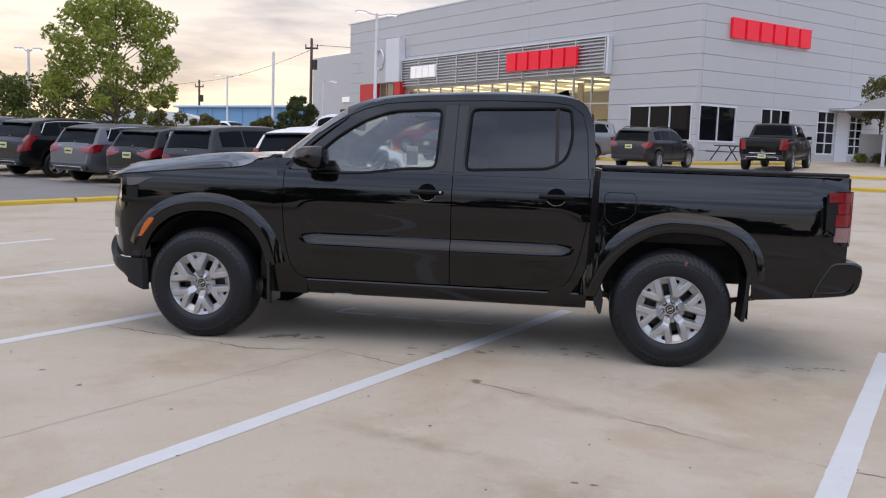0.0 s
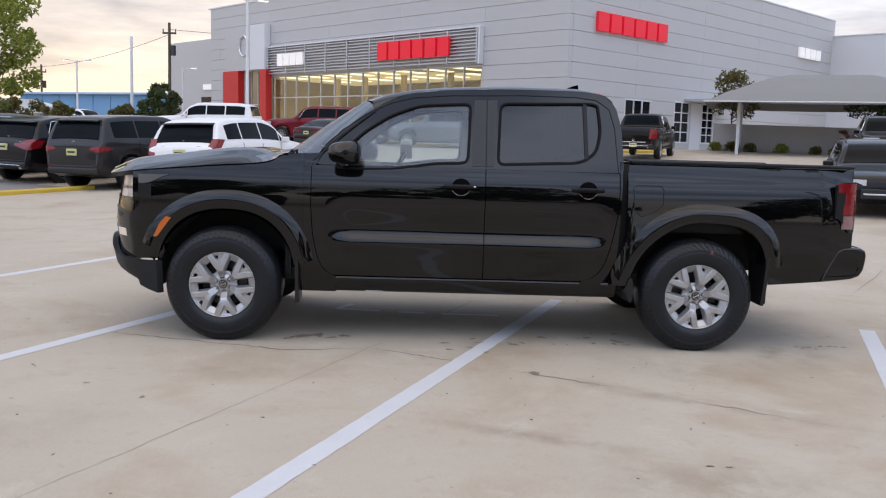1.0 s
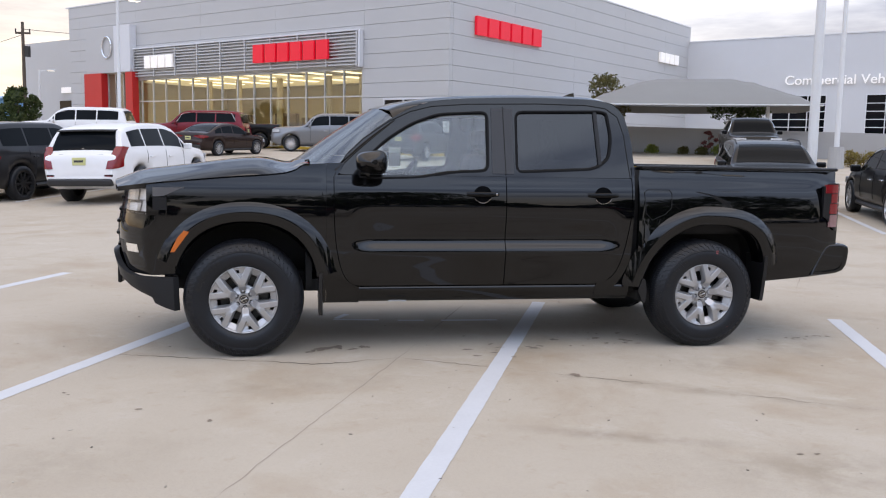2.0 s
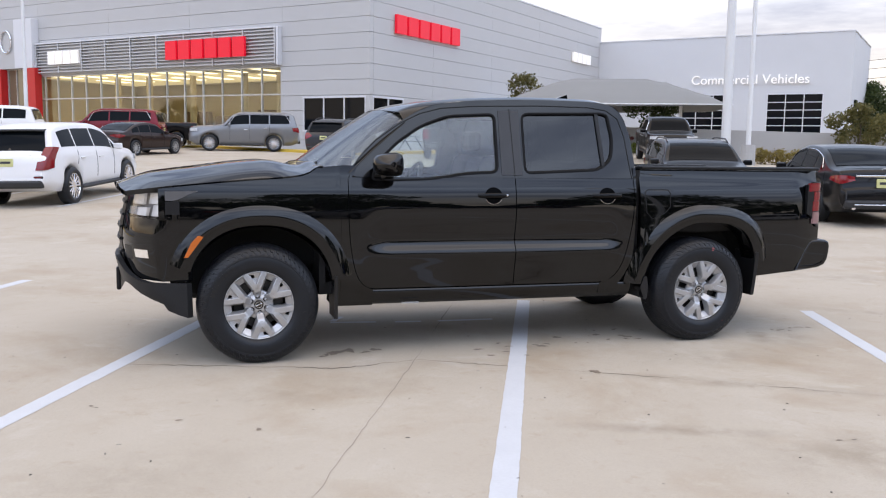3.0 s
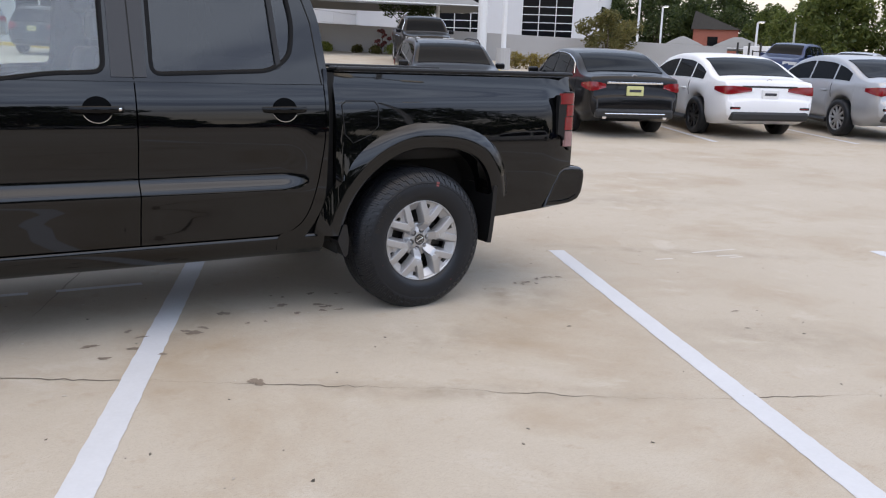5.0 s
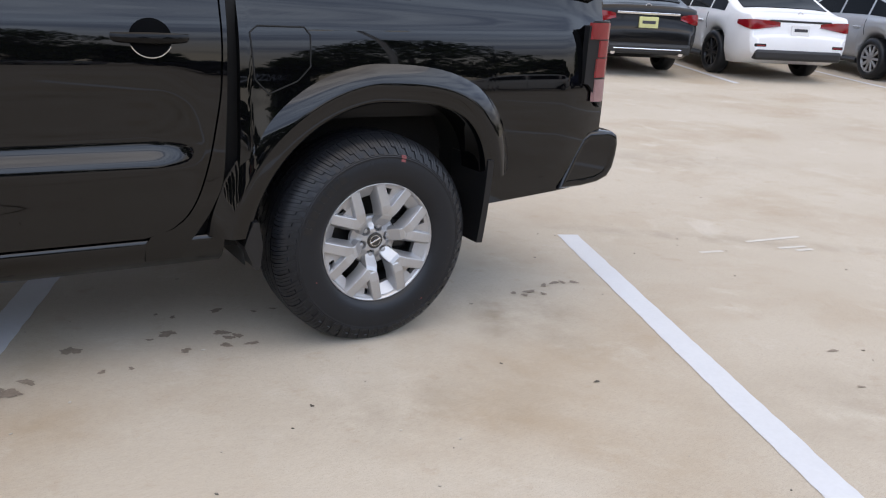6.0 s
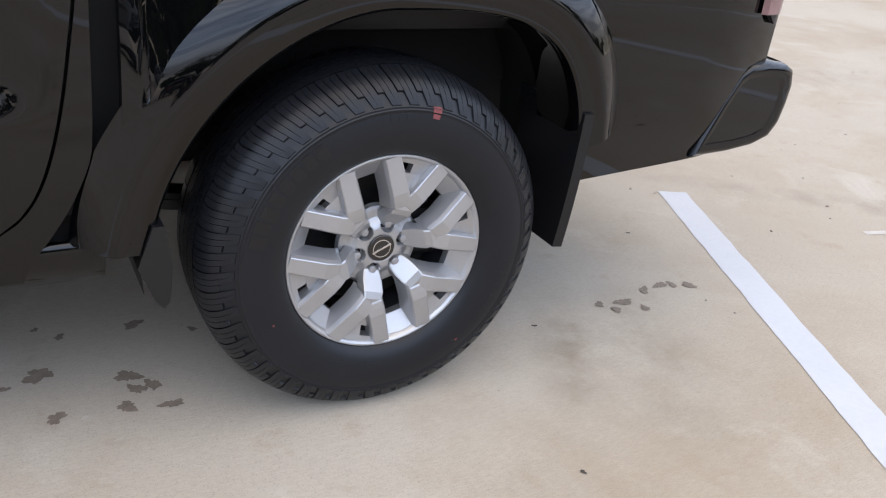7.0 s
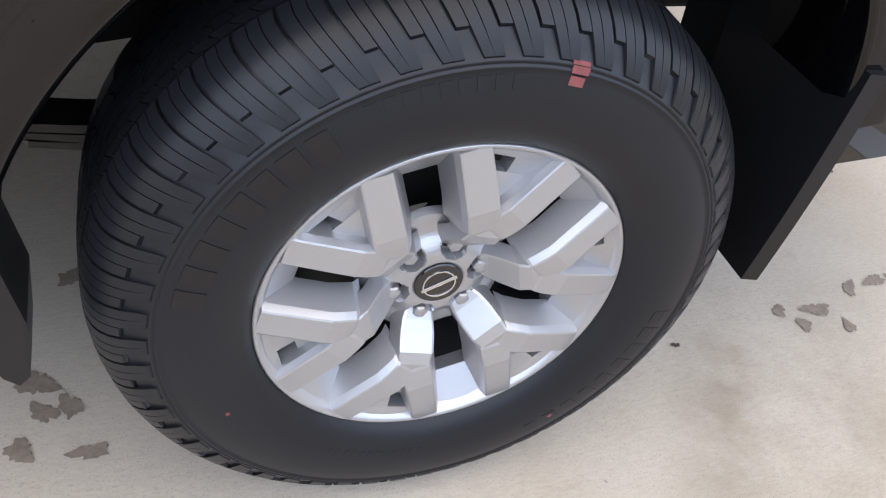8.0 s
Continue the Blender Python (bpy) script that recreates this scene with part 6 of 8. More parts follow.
for r0, r1, a0, a1 in ((0.3165, 0.3235, 74.6, 78.0), (0.3245, 0.3278, 74.8, 78.2), (0.3045, 0.3135, 74.8, 77.8), (0.285, 0.290, 307.0, 308.4), (0.272, 0.276, 203.5, 204.5)):
    bm = bmesh.new()
    arc_bar(bm, r0, r1, radians(a0), radians(a1), 0, 0.0022 if r0 > 0.315 else 0.0008)
    me = bpy.data.meshes.new("red_mark")
    bm.to_mesh(me)
    bm.free()
    me.materials.append(CRAYON)
    MARKS.append(me)
WHEEL_MESH = {}
for k, (b_, m_, sm) in WHEEL_PARTS.items():
    me = bpy.data.meshes.new(k)
    if sm:
        for f_ in b_.faces:
            f_.smooth = True
    b_.to_mesh(me)
    b_.free()
    me.materials.append(m_)
    WHEEL_MESH[k] = me
bm = bmesh.new()
add_tube(bm, [(0, 0.028, 0), (0, 0.0105, 0), (0, 0.0080, 0), (0, 0.0070, 0)], [0.0098, 0.0098, 0.0080, 0.0045], 6)
LUG_ME = bpy.data.meshes.new("lug_nut")
bm.to_mesh(LUG_ME)
bm.free()
LUG_ME.materials.append(mat("dull_lug_steel", (0.40, 0.40, 0.41), 0.32, 0.6))
# disc behind each nut, coloured near black for the pocket's shade
bm = bmesh.new()
add_tube(bm, [(0, 0.0290, 0), (0, 0.0245, 0)], [0.0158, 0.0158], 20)
SEAT_ME = bpy.data.meshes.new("lug_seat")
bm.to_mesh(SEAT_ME)
bm.free()
SEAT_ME.materials.append(mat("shadowed_alloy", (0.030, 0.030, 0.032), 0.6, 0.3))


def wheel(x, near, spin):
    """Spin in degrees turns the spokes; the tyre keeps its marks where they are."""
    m = Matrix.Translation((x, 0, 0.385)) if near else Matrix.Translation((x, 2 * YC, 0.385)) @ Matrix.Rotation(math.pi, 4, "Z")
    w = empty("wheel", m)
    w.parent = truck
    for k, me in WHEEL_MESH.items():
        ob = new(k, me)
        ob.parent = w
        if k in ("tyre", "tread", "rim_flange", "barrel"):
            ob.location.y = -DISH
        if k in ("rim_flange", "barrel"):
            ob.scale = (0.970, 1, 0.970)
        if k in ("rim", "cap_badge"):
            ob.matrix_basis = Matrix.Rotation(-radians(spin if k == "rim" else 25), 4, "Y") @ Matrix.Diagonal((0.970, 1, 0.970, 1))
    for me in SIDE_BARS + (MARKS if x > 1 and near else []):
        ob = new(me.name.split(".")[0], me)
        ob.parent = w
        ob.location.y = -DISH
    for k in range(6):
        a = radians(spin + 60 * k)
        for name, me in (("lug_nut", LUG_ME), ("lug_seat", SEAT_ME)):
            ob = new(name, me)
            ob.parent = w
            ob.location = (0.0540 * math.cos(a), 0, 0.0540 * math.sin(a))
    return w


wheel(0.0, True, 37)
wheel(3.2, True, 14.5)
wheel(0.0, False, 10)
wheel(3.2, False, 40)

# ---------------------------------------------------------------- parked cars
CAR_GLASS = mat("dark_car_glass", (0.005, 0.0065, 0.008), 0.02, spec=0.06)
TRIM = mat("dark_car_trim", (0.018, 0.018, 0.019), 0.5, vary=0.15, scale=8)
PLATE = mat("yellow_plate_face", (0.56, 0.55, 0.26), 0.45, vary=0.06, scale=30)
PLATE_W = mat("white_plate_face", (0.75, 0.75, 0.74), 0.45, vary=0.06, scale=30)
BAR = mat("dark_plate_bar", (0.04, 0.04, 0.05), 0.6)


def car_paint(name, rgb, metal=0.0):
    return mat(name, rgb, 0.30, metal, vary=0.04, scale=4, coat=0.40, spec=0.10)


def car_wheel_meshes():
    """Tyre and spoked rims shared by the parked cars (radius 1, turned about y)."""
    t = revolve([(0.0, 0.66), (-0.05, 0.74), (-0.05, 0.86), (-0.01, 0.95), (0.05, 1.0), (0.50, 1.0), (0.58, 0.94), (0.60, 0.66)], 36)
    tm = bpy.data.meshes.new("tyre")
    for f_ in t.faces:
        f_.smooth = True
    t.to_mesh(tm)
    t.free()
    tm.materials.append(RUBBER)
    rims = {}
    for key, n, wd, m_ in (("five", 5, 0.12, ALLOY), ("ten", 10, 0.06, ALLOY), ("dark", 10, 0.06, mat("black_rim", (0.02, 0.02, 0.022), 0.3, 0.4)), ("many", 14, 0.05, CHROME)):
        b_ = bmesh.new()
        add_grid(b_, [[(r * math.cos(a), y, r * math.sin(a)) for y, r in ((0.10, 0.62), (-0.005, 0.655), (-0.01, 0.68), (0.02, 0.69))] for a in lin(0, 2 * math.pi, 33)])
        add_tube(b_, [(0, 0.12, 0), (0, 0.03, 0), (0, 0.01, 0)], [0.2, 0.17, 0.12], 16)
        for k in range(n):
            rot = Matrix.Rotation(2 * math.pi * k / n, 4, "Y")
            add_box(b_, (0.1, 0.01, -wd), (0.64, 0.10, wd), 0.02, rot)
        bmesh.ops.recalc_face_normals(b_, faces=b_.faces)
        rims[key] = bpy.data.meshes.new("rim")
        b_.to_mesh(rims[key])
        b_.free()
        rims[key].materials.append(m_)
    b_ = revolve([(0.14, 0.64), (0.15, 0.01)], 24)
    back = bpy.data.meshes.new("wheel_back")
    b_.to_mesh(back)
    b_.free()
    back.materials.append(DARK)
    return tm, rims, back


TYRE_ME, RIM_ME, BACK_ME = car_wheel_meshes()

SHAPES = {
    "suv": dict(top=[(0, 0.62), (0.03, 0.80), (0.20, 0.94), (1.0, 1.07), (1.30, 1.12), (2.0, 1.56), (2.5, 1.66), (3.4, 1.67), (4.1, 1.61), (4.30, 1.55), (4.60, 1.10), (4.72, 1.02), (4.76, 0.90), (4.80, 0.62)], belt=[(0, 0.6), (1.2, 1.0), (2.0, 1.05), (4.0, 1.13), (4.8, 1.15)], L=4.8, W=1.9, H=1.67, front=0.92, base=2.85, R=0.37, cuts=(1.72, 2.62, 3.52, 4.18), rear=(4.30, 4.60)),
    "boxy": dict(top=[(0, 0.62), (0.03, 0.90), (0.15, 1.02), (1.1, 1.12), (1.40, 1.16), (1.95, 1.62), (2.4, 1.75), (3.6, 1.77), (4.35, 1.73), (4.50, 1.66), (4.72, 1.16), (4.78, 1.05), (4.80, 0.92), (4.82, 0.62)], belt=[(0, 0.6), (1.2, 1.05), (2.0, 1.12), (4.0, 1.17), (4.8, 1.20)], L=4.82, W=1.94, H=1.77, front=0.90, base=2.92, R=0.38, cuts=(1.72, 2.62, 3.55, 4.38), rear=(4.50, 4.72)),
    "large": dict(top=[(0, 0.70), (0.03, 1.00), (0.20, 1.14), (1.3, 1.24), (1.55, 1.28), (2.15, 1.78), (2.6, 1.90), (4.2, 1.91), (4.85, 1.86), (5.00, 1.78), (5.20, 1.25), (5.27, 1.12), (5.30, 0.95), (5.32, 0.65)], belt=[(0, 0.7), (1.4, 1.15), (2.2, 1.22), (4.4, 1.28), (5.3, 1.30)], L=5.32, W=2.02, H=1.91, front=0.98, base=3.08, R=0.40, cuts=(1.95, 2.9, 3.85, 4.85), rear=(5.00, 5.20)),
    "sedan": dict(top=[(0, 0.50), (0.03, 0.66), (0.20, 0.78), (1.1, 0.93), (1.38, 0.98), (2.15, 1.36), (2.6, 1.43), (3.1, 1.415), (3.55, 1.33), (4.22, 1.07), (4.40, 1.035), (4.62, 1.02), (4.665, 0.985), (4.685, 0.90), (4.70, 0.72), (4.755, 0.66), (4.76, 0.52)], belt=[(0, 0.5), (1.3, 0.86), (2.2, 0.91), (3.8, 0.97), (4.8, 0.99)], L=4.76, W=1.82, H=1.43, front=0.88, base=2.80, R=0.335, cuts=(1.72, 2.62, 3.40, 3.92), rear=(3.42, 4.22)),
    "pickup": dict(top=[(0, 0.70), (0.03, 1.05), (0.15, 1.18), (1.3, 1.25), (1.55, 1.30), (2.15, 1.78), (2.6, 1.90), (3.55, 1.91), (3.80, 1.84), (3.95, 1.36), (4.0, 1.335), (5.5, 1.345), (5.62, 1.33), (5.66, 1.1), (5.68, 0.62)], belt=[(0, 0.7), (1.4, 1.18), (2.2, 1.26), (4.0, 1.32), (5.7, 1.33)], L=5.68, W=2.0, H=1.91, front=0.98, base=3.55, R=0.41, cuts=(1.95, 2.85, 3.62), rear=(3.80, 3.95)),
}


def parked_car(shape, paint, m, label, category, rims="ten", rails=False, plate=PLATE, scale=(1, 1, 1), lamp="wide", bright=False, lower_dark=True):
    """A parked car on the pose m: local x to its front, origin on the ground under its rear axle."""
    S = SHAPES[shape]
    L, W, R = S["L"], S["W"] / 2, S["R"]
    T, B = spline(S["top"]), spline(S["belt"])
    width = spline([(0, 0.66), (0.06, 0.80), (0.25, 0.92), (0.7, 0.985), (1.5, 1.0), (L - 1.0, 1.0), (L - 0.35, 0.975), (L - 0.08, 0.90), (L, 0.80)])
    xf, xr = S["front"], S["front"] + S["base"]
    ra = R + 0.055
    sill = 0.24 if shape in ("sedan",) else 0.30
    if shape == "pickup":
        sill = 0.42

    def low(x):
        z = sill + 0.16 * smoothstep(0.4, 0.0, x) + 0.14 * smoothstep(L - 0.5, L, x)
        for c in (xf, xr):
            d = abs(x - c)
            if d < ra:
                z = max(z, R + math.sqrt(ra * ra - d * d))
        return z

    NG = 6

    def section(x):
        """Half section from the sill up over the roof to the middle."""
        w, t = W * width(x), T(x)
        b = min(B(x), t - 0.035)
        z0 = min(low(x), b - 0.05)
        g = max(t - b - 0.035, 0)
        wt = w * 0.965 - 0.33 * g
        pts = [(w * 0.90, z0), (w * 0.975, z0 + 0.25 * (b - z0)), (w * 1.0, z0 + 0.55 * (b - z0)), (w * 0.995, z0 + 0.80 * (b - z0)), (w * 0.975, b - 0.01)]
        for k in range(1, NG + 1):
            q = k / NG
            pts.append((w * 0.965 + (wt - w * 0.965) * q, b + 0.012 + g * 0.93 * q))
        pts += [(wt * 0.965, t - 0.012), (wt * 0.90, t), (wt * 0.6, t + 0.018), (wt * 0.3, t + 0.024), (0, t + 0.026)]
        return pts

    xs = set(np.round(lin(0, L, 60), 3)) | {0.01, 0.02, 0.04, L - 0.01, L - 0.03, L - 0.05}
    for c in (xf, xr):
        for d in (0.5, 0.8, 0.92, 0.97, 0.995, 1.01):
            xs |= {round(c - ra * d, 3), round(c + ra * d, 3)}
    xs |= {round(p[0], 3) for p in S["top"]}
    xs = sorted(x for x in xs if 0 <= x <= L)
    # local frame: x forwards from the rear axle
    loc = lambda x, y, z: ((xr - x) * scale[0], y * scale[1], z * scale[2])
    bm = bmesh.new()
    rows = []
    for x in xs:
        h = section(x)
        rows.append([loc(x, y, z) for y, z in h] + [loc(x, -y, z) for y, z in h[-2::-1]])
    V = add_grid(bm, rows)
    for row in (V[0], V[-1]):
        bm.faces.new(row)
    # belly
    n = len(V[0])
    for a, b in zip(V, V[1:]):
        bm.faces.new((a[0], b[0], b[n - 1], a[n - 1]))
    bmesh.ops.recalc_face_normals(bm, faces=bm.faces)
    car = tagged(empty(category.replace(" ", "_"), m), label, category)
    part("body", bm, paint, car, smooth=True)

    def side_at(x, q):
        h = section(x)
        i = 4 + q * NG
        k = min(int(i), 4 + NG - 1)
        t = i - k
        (y0, z0), (y1, z1) = h[k], h[k + 1]
        return y0 + (y1 - y0) * t, z0 + (z1 - z0) * t

    cuts = S["cuts"]
    for sgn in (1, -1):
        for a, b in zip(cuts, cuts[1:]):
            g = bmesh.new()
            rows = []
            for x in lin(a + 0.03, b - 0.03, 8):
                row = []
                for q in lin(0.14, 0.90, 5):
                    y, z = side_at(x, q)
                    row.append(loc(x, sgn * (y + 0.006), z))
                rows.append(row)
            add_shell(g, rows, (0, -sgn * 0.012, 0), sgn < 0)
            part("side_window", g, CAR_GLASS, car, smooth=True)
        # front quarter of the glass, running down to the bonnet
        g = bmesh.new()
        x0 = cuts[0] - 0.32
        add_shell(g, [[loc(x, sgn * (side_at(x, q)[0] + 0.006), side_at(x, q)[1]) for q in lin(0.14, 0.14 + 0.72 * (x - x0) / (cuts[0] - x0), 4)] for x in lin(x0, cuts[0] - 0.02, 5)], (0, -sgn * 0.012, 0), sgn < 0)
        part("side_window", g, CAR_GLASS, car, smooth=True)
        # pillar trim line, seams, handles
        for x in cuts[:-1] if shape != "pickup" else cuts:
            h = section(x)
            g = tube([loc(x, sgn * (y + 0.002), z) for y, z in h[1:5]], 0.006, 4)
            part("door_seam", g, DARK, car)
        for x in cuts[1:3]:
            y, z = section(x - 0.18)[3]
            part("door_handle", box(*[tuple(sorted(v)[i] for v in zip(loc(x - 0.28, sgn * (y - 0.01), z - 0.015), loc(x - 0.10, sgn * (y + 0.035), z + 0.015))) for i in (0, 1)], 0.01), paint if not bright else CHROME, car)
        # mirror
        y, z = section(cuts[0])[4]
        g = bmesh.new()
        add_box(g, *[tuple(sorted(v)[i] for v in zip(loc(cuts[0] + 0.02, sgn * (y + 0.02), z + 0.02), loc(cuts[0] - 0.10, sgn * (y + 0.22), z + 0.16))) for i in (0, 1)], 0.03)
        part("side_mirror", g, paint, car)
        # lower cladding
        if lower_dark:
            g = tube([loc(x, sgn * (section(x)[0][0] + 0.01), low(x) + 0.02) for x in lin(xf + ra + 0.02, xr - ra - 0.02, 6)], 0.05, 6)
            part("sill_trim", g, TRIM, car)
        if bright:
            g = tube([loc(x, sgn * (side_at(x, 0.97 if (cuts[0] + 0.1 < x < cuts[-1] - 0.06) else 0.3)[0] + 0.01), side_at(x, 0.97 if (cuts[0] + 0.1 < x < cuts[-1] - 0.06) else 0.3)[1]) for x in lin(cuts[0], cuts[-1], 14)], 0.012, 5)
            part("window_trim", g, CHROME, car)
        if rails:
            h = section((cuts[1] + cuts[2]) / 2)
            yy = h[-5][0]
            g = tube([loc(x, sgn * yy * 0.97, T(x) + (0.05 if cuts[0] + 0.55 < x < cuts[-1] - 0.15 else 0.0)) for x in lin(cuts[0] + 0.5, cuts[-1] - 0.1, 9)], 0.018, 6)
            part("roof_rail", g, CHROME if bright else TRIM, car)
    # screens

    def top_patch(x0, x1, s0, lift, mt, name):
        g = bmesh.new()
        rows = []
        for x in lin(x0, x1, 7):
            h = section(x)
            wt = h[-4][0] * s0
            slope = (T(x + 0.03) - T(x - 0.03)) / 0.06
            nrm = Vector((slope, 0, 1)).normalized()
            rows.append([Vector(loc(x, wt * s, T(x) + 0.026 * (1 - (s * s0) ** 2))) + Vector((nrm.x * lift, 0, nrm.z * lift)) for s in lin(-1, 1, 9)])
        add_shell(g, rows, (0, 0, -0.02))
        bmesh.ops.recalc_face_normals(g, faces=g.faces)
        part(name, g, mt, car, smooth=True)

    top_patch(S["cuts"][0] - 0.32, S["cuts"][0] + 0.36, 0.97, 0.008, CAR_GLASS, "windscreen")
    top_patch(S["rear"][0] + 0.015, S["rear"][1] - 0.03, 0.94, 0.012, CAR_GLASS, "rear_window")

    if shape in ("suv", "boxy"):
        xs_ = S["rear"][0]
        g = bmesh.new()
        add_shell(g, [[loc(x, section(xs_)[-4][0] * q, T(xs_ - 0.02) + 0.022 - 0.25 * (x - xs_ + 0.1) ** 2 - 0.012 * q * q) for q in lin(-0.95, 0.95, 9)] for x in lin(xs_ - 0.10, xs_ + 0.16, 6)], (0, 0, -0.025))
        bmesh.ops.recalc_face_normals(g, faces=g.faces)
        part("roof_spoiler", g, TRIM, car, smooth=True)

    def rear_x(z):
        for x in np.linspace(L, L - 1.2, 120):
            if T(x) >= z:
                return x
        return L

    # lamps that wrap round the rear corners
    zl0, zl1 = {"suv": (0.86, 1.12), "boxy": (0.92, 1.06), "large": (0.95, 1.2), "sedan": (0.79, 0.94), "pickup": (0.98, 1.20)}[shape]
    inner = {"wide": 0.42, "tall": 0.80, "mid": 0.66}[lamp]
    if lamp == "tall":
        zl0 -= 0.10
        zl1 += 0.10
    for sgn in (1, -1):
        g = bmesh.new()
        rows = []
        def skin(x, z):
            h = section(x)[:5]
            return float(np.interp(z, [p[1] for p in h], [p[0] for p in h]))

        for s in lin(inner, 0.93, 5):
            t = 0.0 if lamp == "tall" else (0.93 - s) / (0.93 - inner)
            rows.append([loc(rear_x(z) + 0.016, sgn * W * width(rear_x(z)) * s, z) for z in lin(zl0 + 0.40 * t * (zl1 - zl0), zl1 - 0.22 * t * t * (zl1 - zl0), 4)])
        for dx in (0.0, 0.02, 0.05, 0.09, 0.14, 0.22) + (() if lamp == "tall" else (0.30,)):
            rows.append([loc(rear_x(z) - dx + 0.010, sgn * (skin(rear_x(z) - dx, z) + 0.014), z) for z in lin(zl0 + 0.2 * dx, zl1 - 0.1 * dx, 4)])
        add_shell(g, rows, (0.015, -sgn * 0.012, 0))
        bmesh.ops.recalc_face_normals(g, faces=g.faces)
        part("tail_light", g, RED_LENS, car, "red tail light", smooth=True)
        # head lamp
        g = bmesh.new()
        hz = T(0.12)
        rows = [[loc(x, sgn * (W * width(x) * yy + 0.012), z) for z in (hz - 0.16, hz - 0.08, hz - 0.03)] for x, yy in ((0.03, 0.62), (0.05, 0.78), (0.10, 0.93), (0.25, 0.99), (0.42, 1.0))]
        add_shell(g, rows, (0.02, -sgn * 0.012, 0))
        bmesh.ops.recalc_face_normals(g, faces=g.faces)
        part("headlight", g, CLEAR_LENS, car)
    # plate with its bar, handle strip, lower bumper, grille
    zp = {"suv": 0.92, "boxy": 0.92, "large": 0.95, "sedan": 0.80, "pickup": 0.62}[shape]
    xp = rear_x(zp) + 0.012

    def cross(name, x0, x1, y0, y1, z0, z1, mt, bev=0.006, parent=None, lb=""):
        a, b = loc(x0, y0, z0), loc(x1, y1, z1)
        return part(name, box(tuple(min(p, q) for p, q in zip(a, b)), tuple(max(p, q) for p, q in zip(a, b)), bev), mt, parent or car, lb)

    pl = cross("number_plate", xp - 0.01, xp + 0.025, -0.155, 0.155, zp - 0.08, zp + 0.08, plate)
    cross("plate_bar", xp + 0.024, xp + 0.028, -0.11, 0.11, zp - 0.02, zp + 0.025, BAR, 0, pl)
    cross("trunk_strip", rear_x(zp + 0.14), rear_x(zp + 0.14) + 0.02, -0.52, 0.52, zp + 0.11, zp + 0.145, CHROME if bright else TRIM)
    cross("rear_bumper", L - 0.12, L + 0.035, -W * 0.80, W * 0.80, sill + 0.10, sill + 0.26, TRIM, 0.04)
    if bright:
        cross("bumper_strip", L - 0.05, L + 0.045, -W * 0.62, W * 0.62, sill + 0.17, sill + 0.19, CHROME, 0.01)
    else:
        for sgn in (1, -1):
            cross("bumper_vent", L - 0.16, L + 0.004, sgn * W * 0.60, sgn * W * 0.82, sill + 0.29, sill + 0.35, DARK, 0.02)
            cross("reflector", L - 0.10, L + 0.010, sgn * W * 0.63, sgn * W * 0.79, sill + 0.305, sill + 0.325, RED_LENS, 0.005)
    cross("grille", -0.02, 0.05, -W * 0.55, W * 0.55, 0.45, T(0.05) - 0.16, TRIM, 0.02)
    cross("grille_bar", -0.035, 0.0, -W * 0.50, W * 0.50, T(0.05) - 0.30, T(0.05) - 0.26, CHROME, 0.008)
    for sgn in (1, -1) if bright else ():
        part("exhaust_tip", tube([loc(L - 0.1, sgn * W * 0.62, sill + 0.12), loc(L + 0.03, sgn * W * 0.62, sill + 0.12)], 0.035, 10), CHROME, car)
    g = bmesh.new()
    add_tube(g, [loc(rear_x(zp + 0.22) + 0.008, 0.045 * math.cos(a), zp + 0.22 + 0.045 * math.sin(a)) for a in lin(0, 2 * math.pi, 17)], [0.008] * 17, 5, False)
    part("round_badge", g, CHROME, car)
    # wheels
    for x in (xf, xr):
        for sgn in (1, -1):
            w = empty("wheel")
            w.parent = car
            w.matrix_basis = Matrix.Translation(loc(x, sgn * (W - 0.015), R)) @ (Matrix.Rotation(math.pi, 4, "Z") if sgn > 0 else Matrix.Identity(4)) @ Matrix.Diagonal((R, R, R, 1))
            for nm, me in (("tyre", TYRE_ME), ("rim", RIM_ME[rims]), ("wheel_back", BACK_ME)):
                o = new(nm, me)
                o.parent = w
    return car


def spot(x, y, heading):
    """On the ground at (x, y), nose turned to the heading in degrees."""
    n = Vector((ground_z(x + 0.5, y) - ground_z(x - 0.5, y), ground_z(x, y + 0.5) - ground_z(x, y - 0.5), 0))
    q = Vector((-n.x, -n.y, 1)).normalized()
    h = Vector((math.cos(radians(heading)), math.sin(radians(heading)), 0))
    h = (h - q * h.dot(q)).normalized()
    s = q.cross(h)
    return Matrix(((h.x, s.x, q.x, x), (h.y, s.y, q.y, y), (h.z, s.z, q.z, ground_z(x, y) + 0.004), (0, 0, 0, 1)))


WHITE_CAR = car_paint("white_car_paint", (0.72, 0.72, 0.73))
BLACK_CAR = car_paint("black_car_paint", (0.0045, 0.0045, 0.0055))
GREY_CAR = car_paint("dark_grey_car_paint", (0.028, 0.028, 0.030), 0.3)
MID_CAR = car_paint("steel_grey_car_paint", (0.11, 0.115, 0.13), 0.4)
SILVER_CAR = car_paint("silver_car_paint", (0.40, 0.41, 0.43), 0.45)
RED_CAR = car_paint("dark_red_car_paint", (0.16, 0.012, 0.02), 0.2)
BROWN_CAR = car_paint("dark_brown_car_paint", (0.030, 0.018, 0.016), 0.2)
BLUE_CAR = car_paint("dark_blue_car_paint", (0.02, 0.035, 0.09), 0.2)

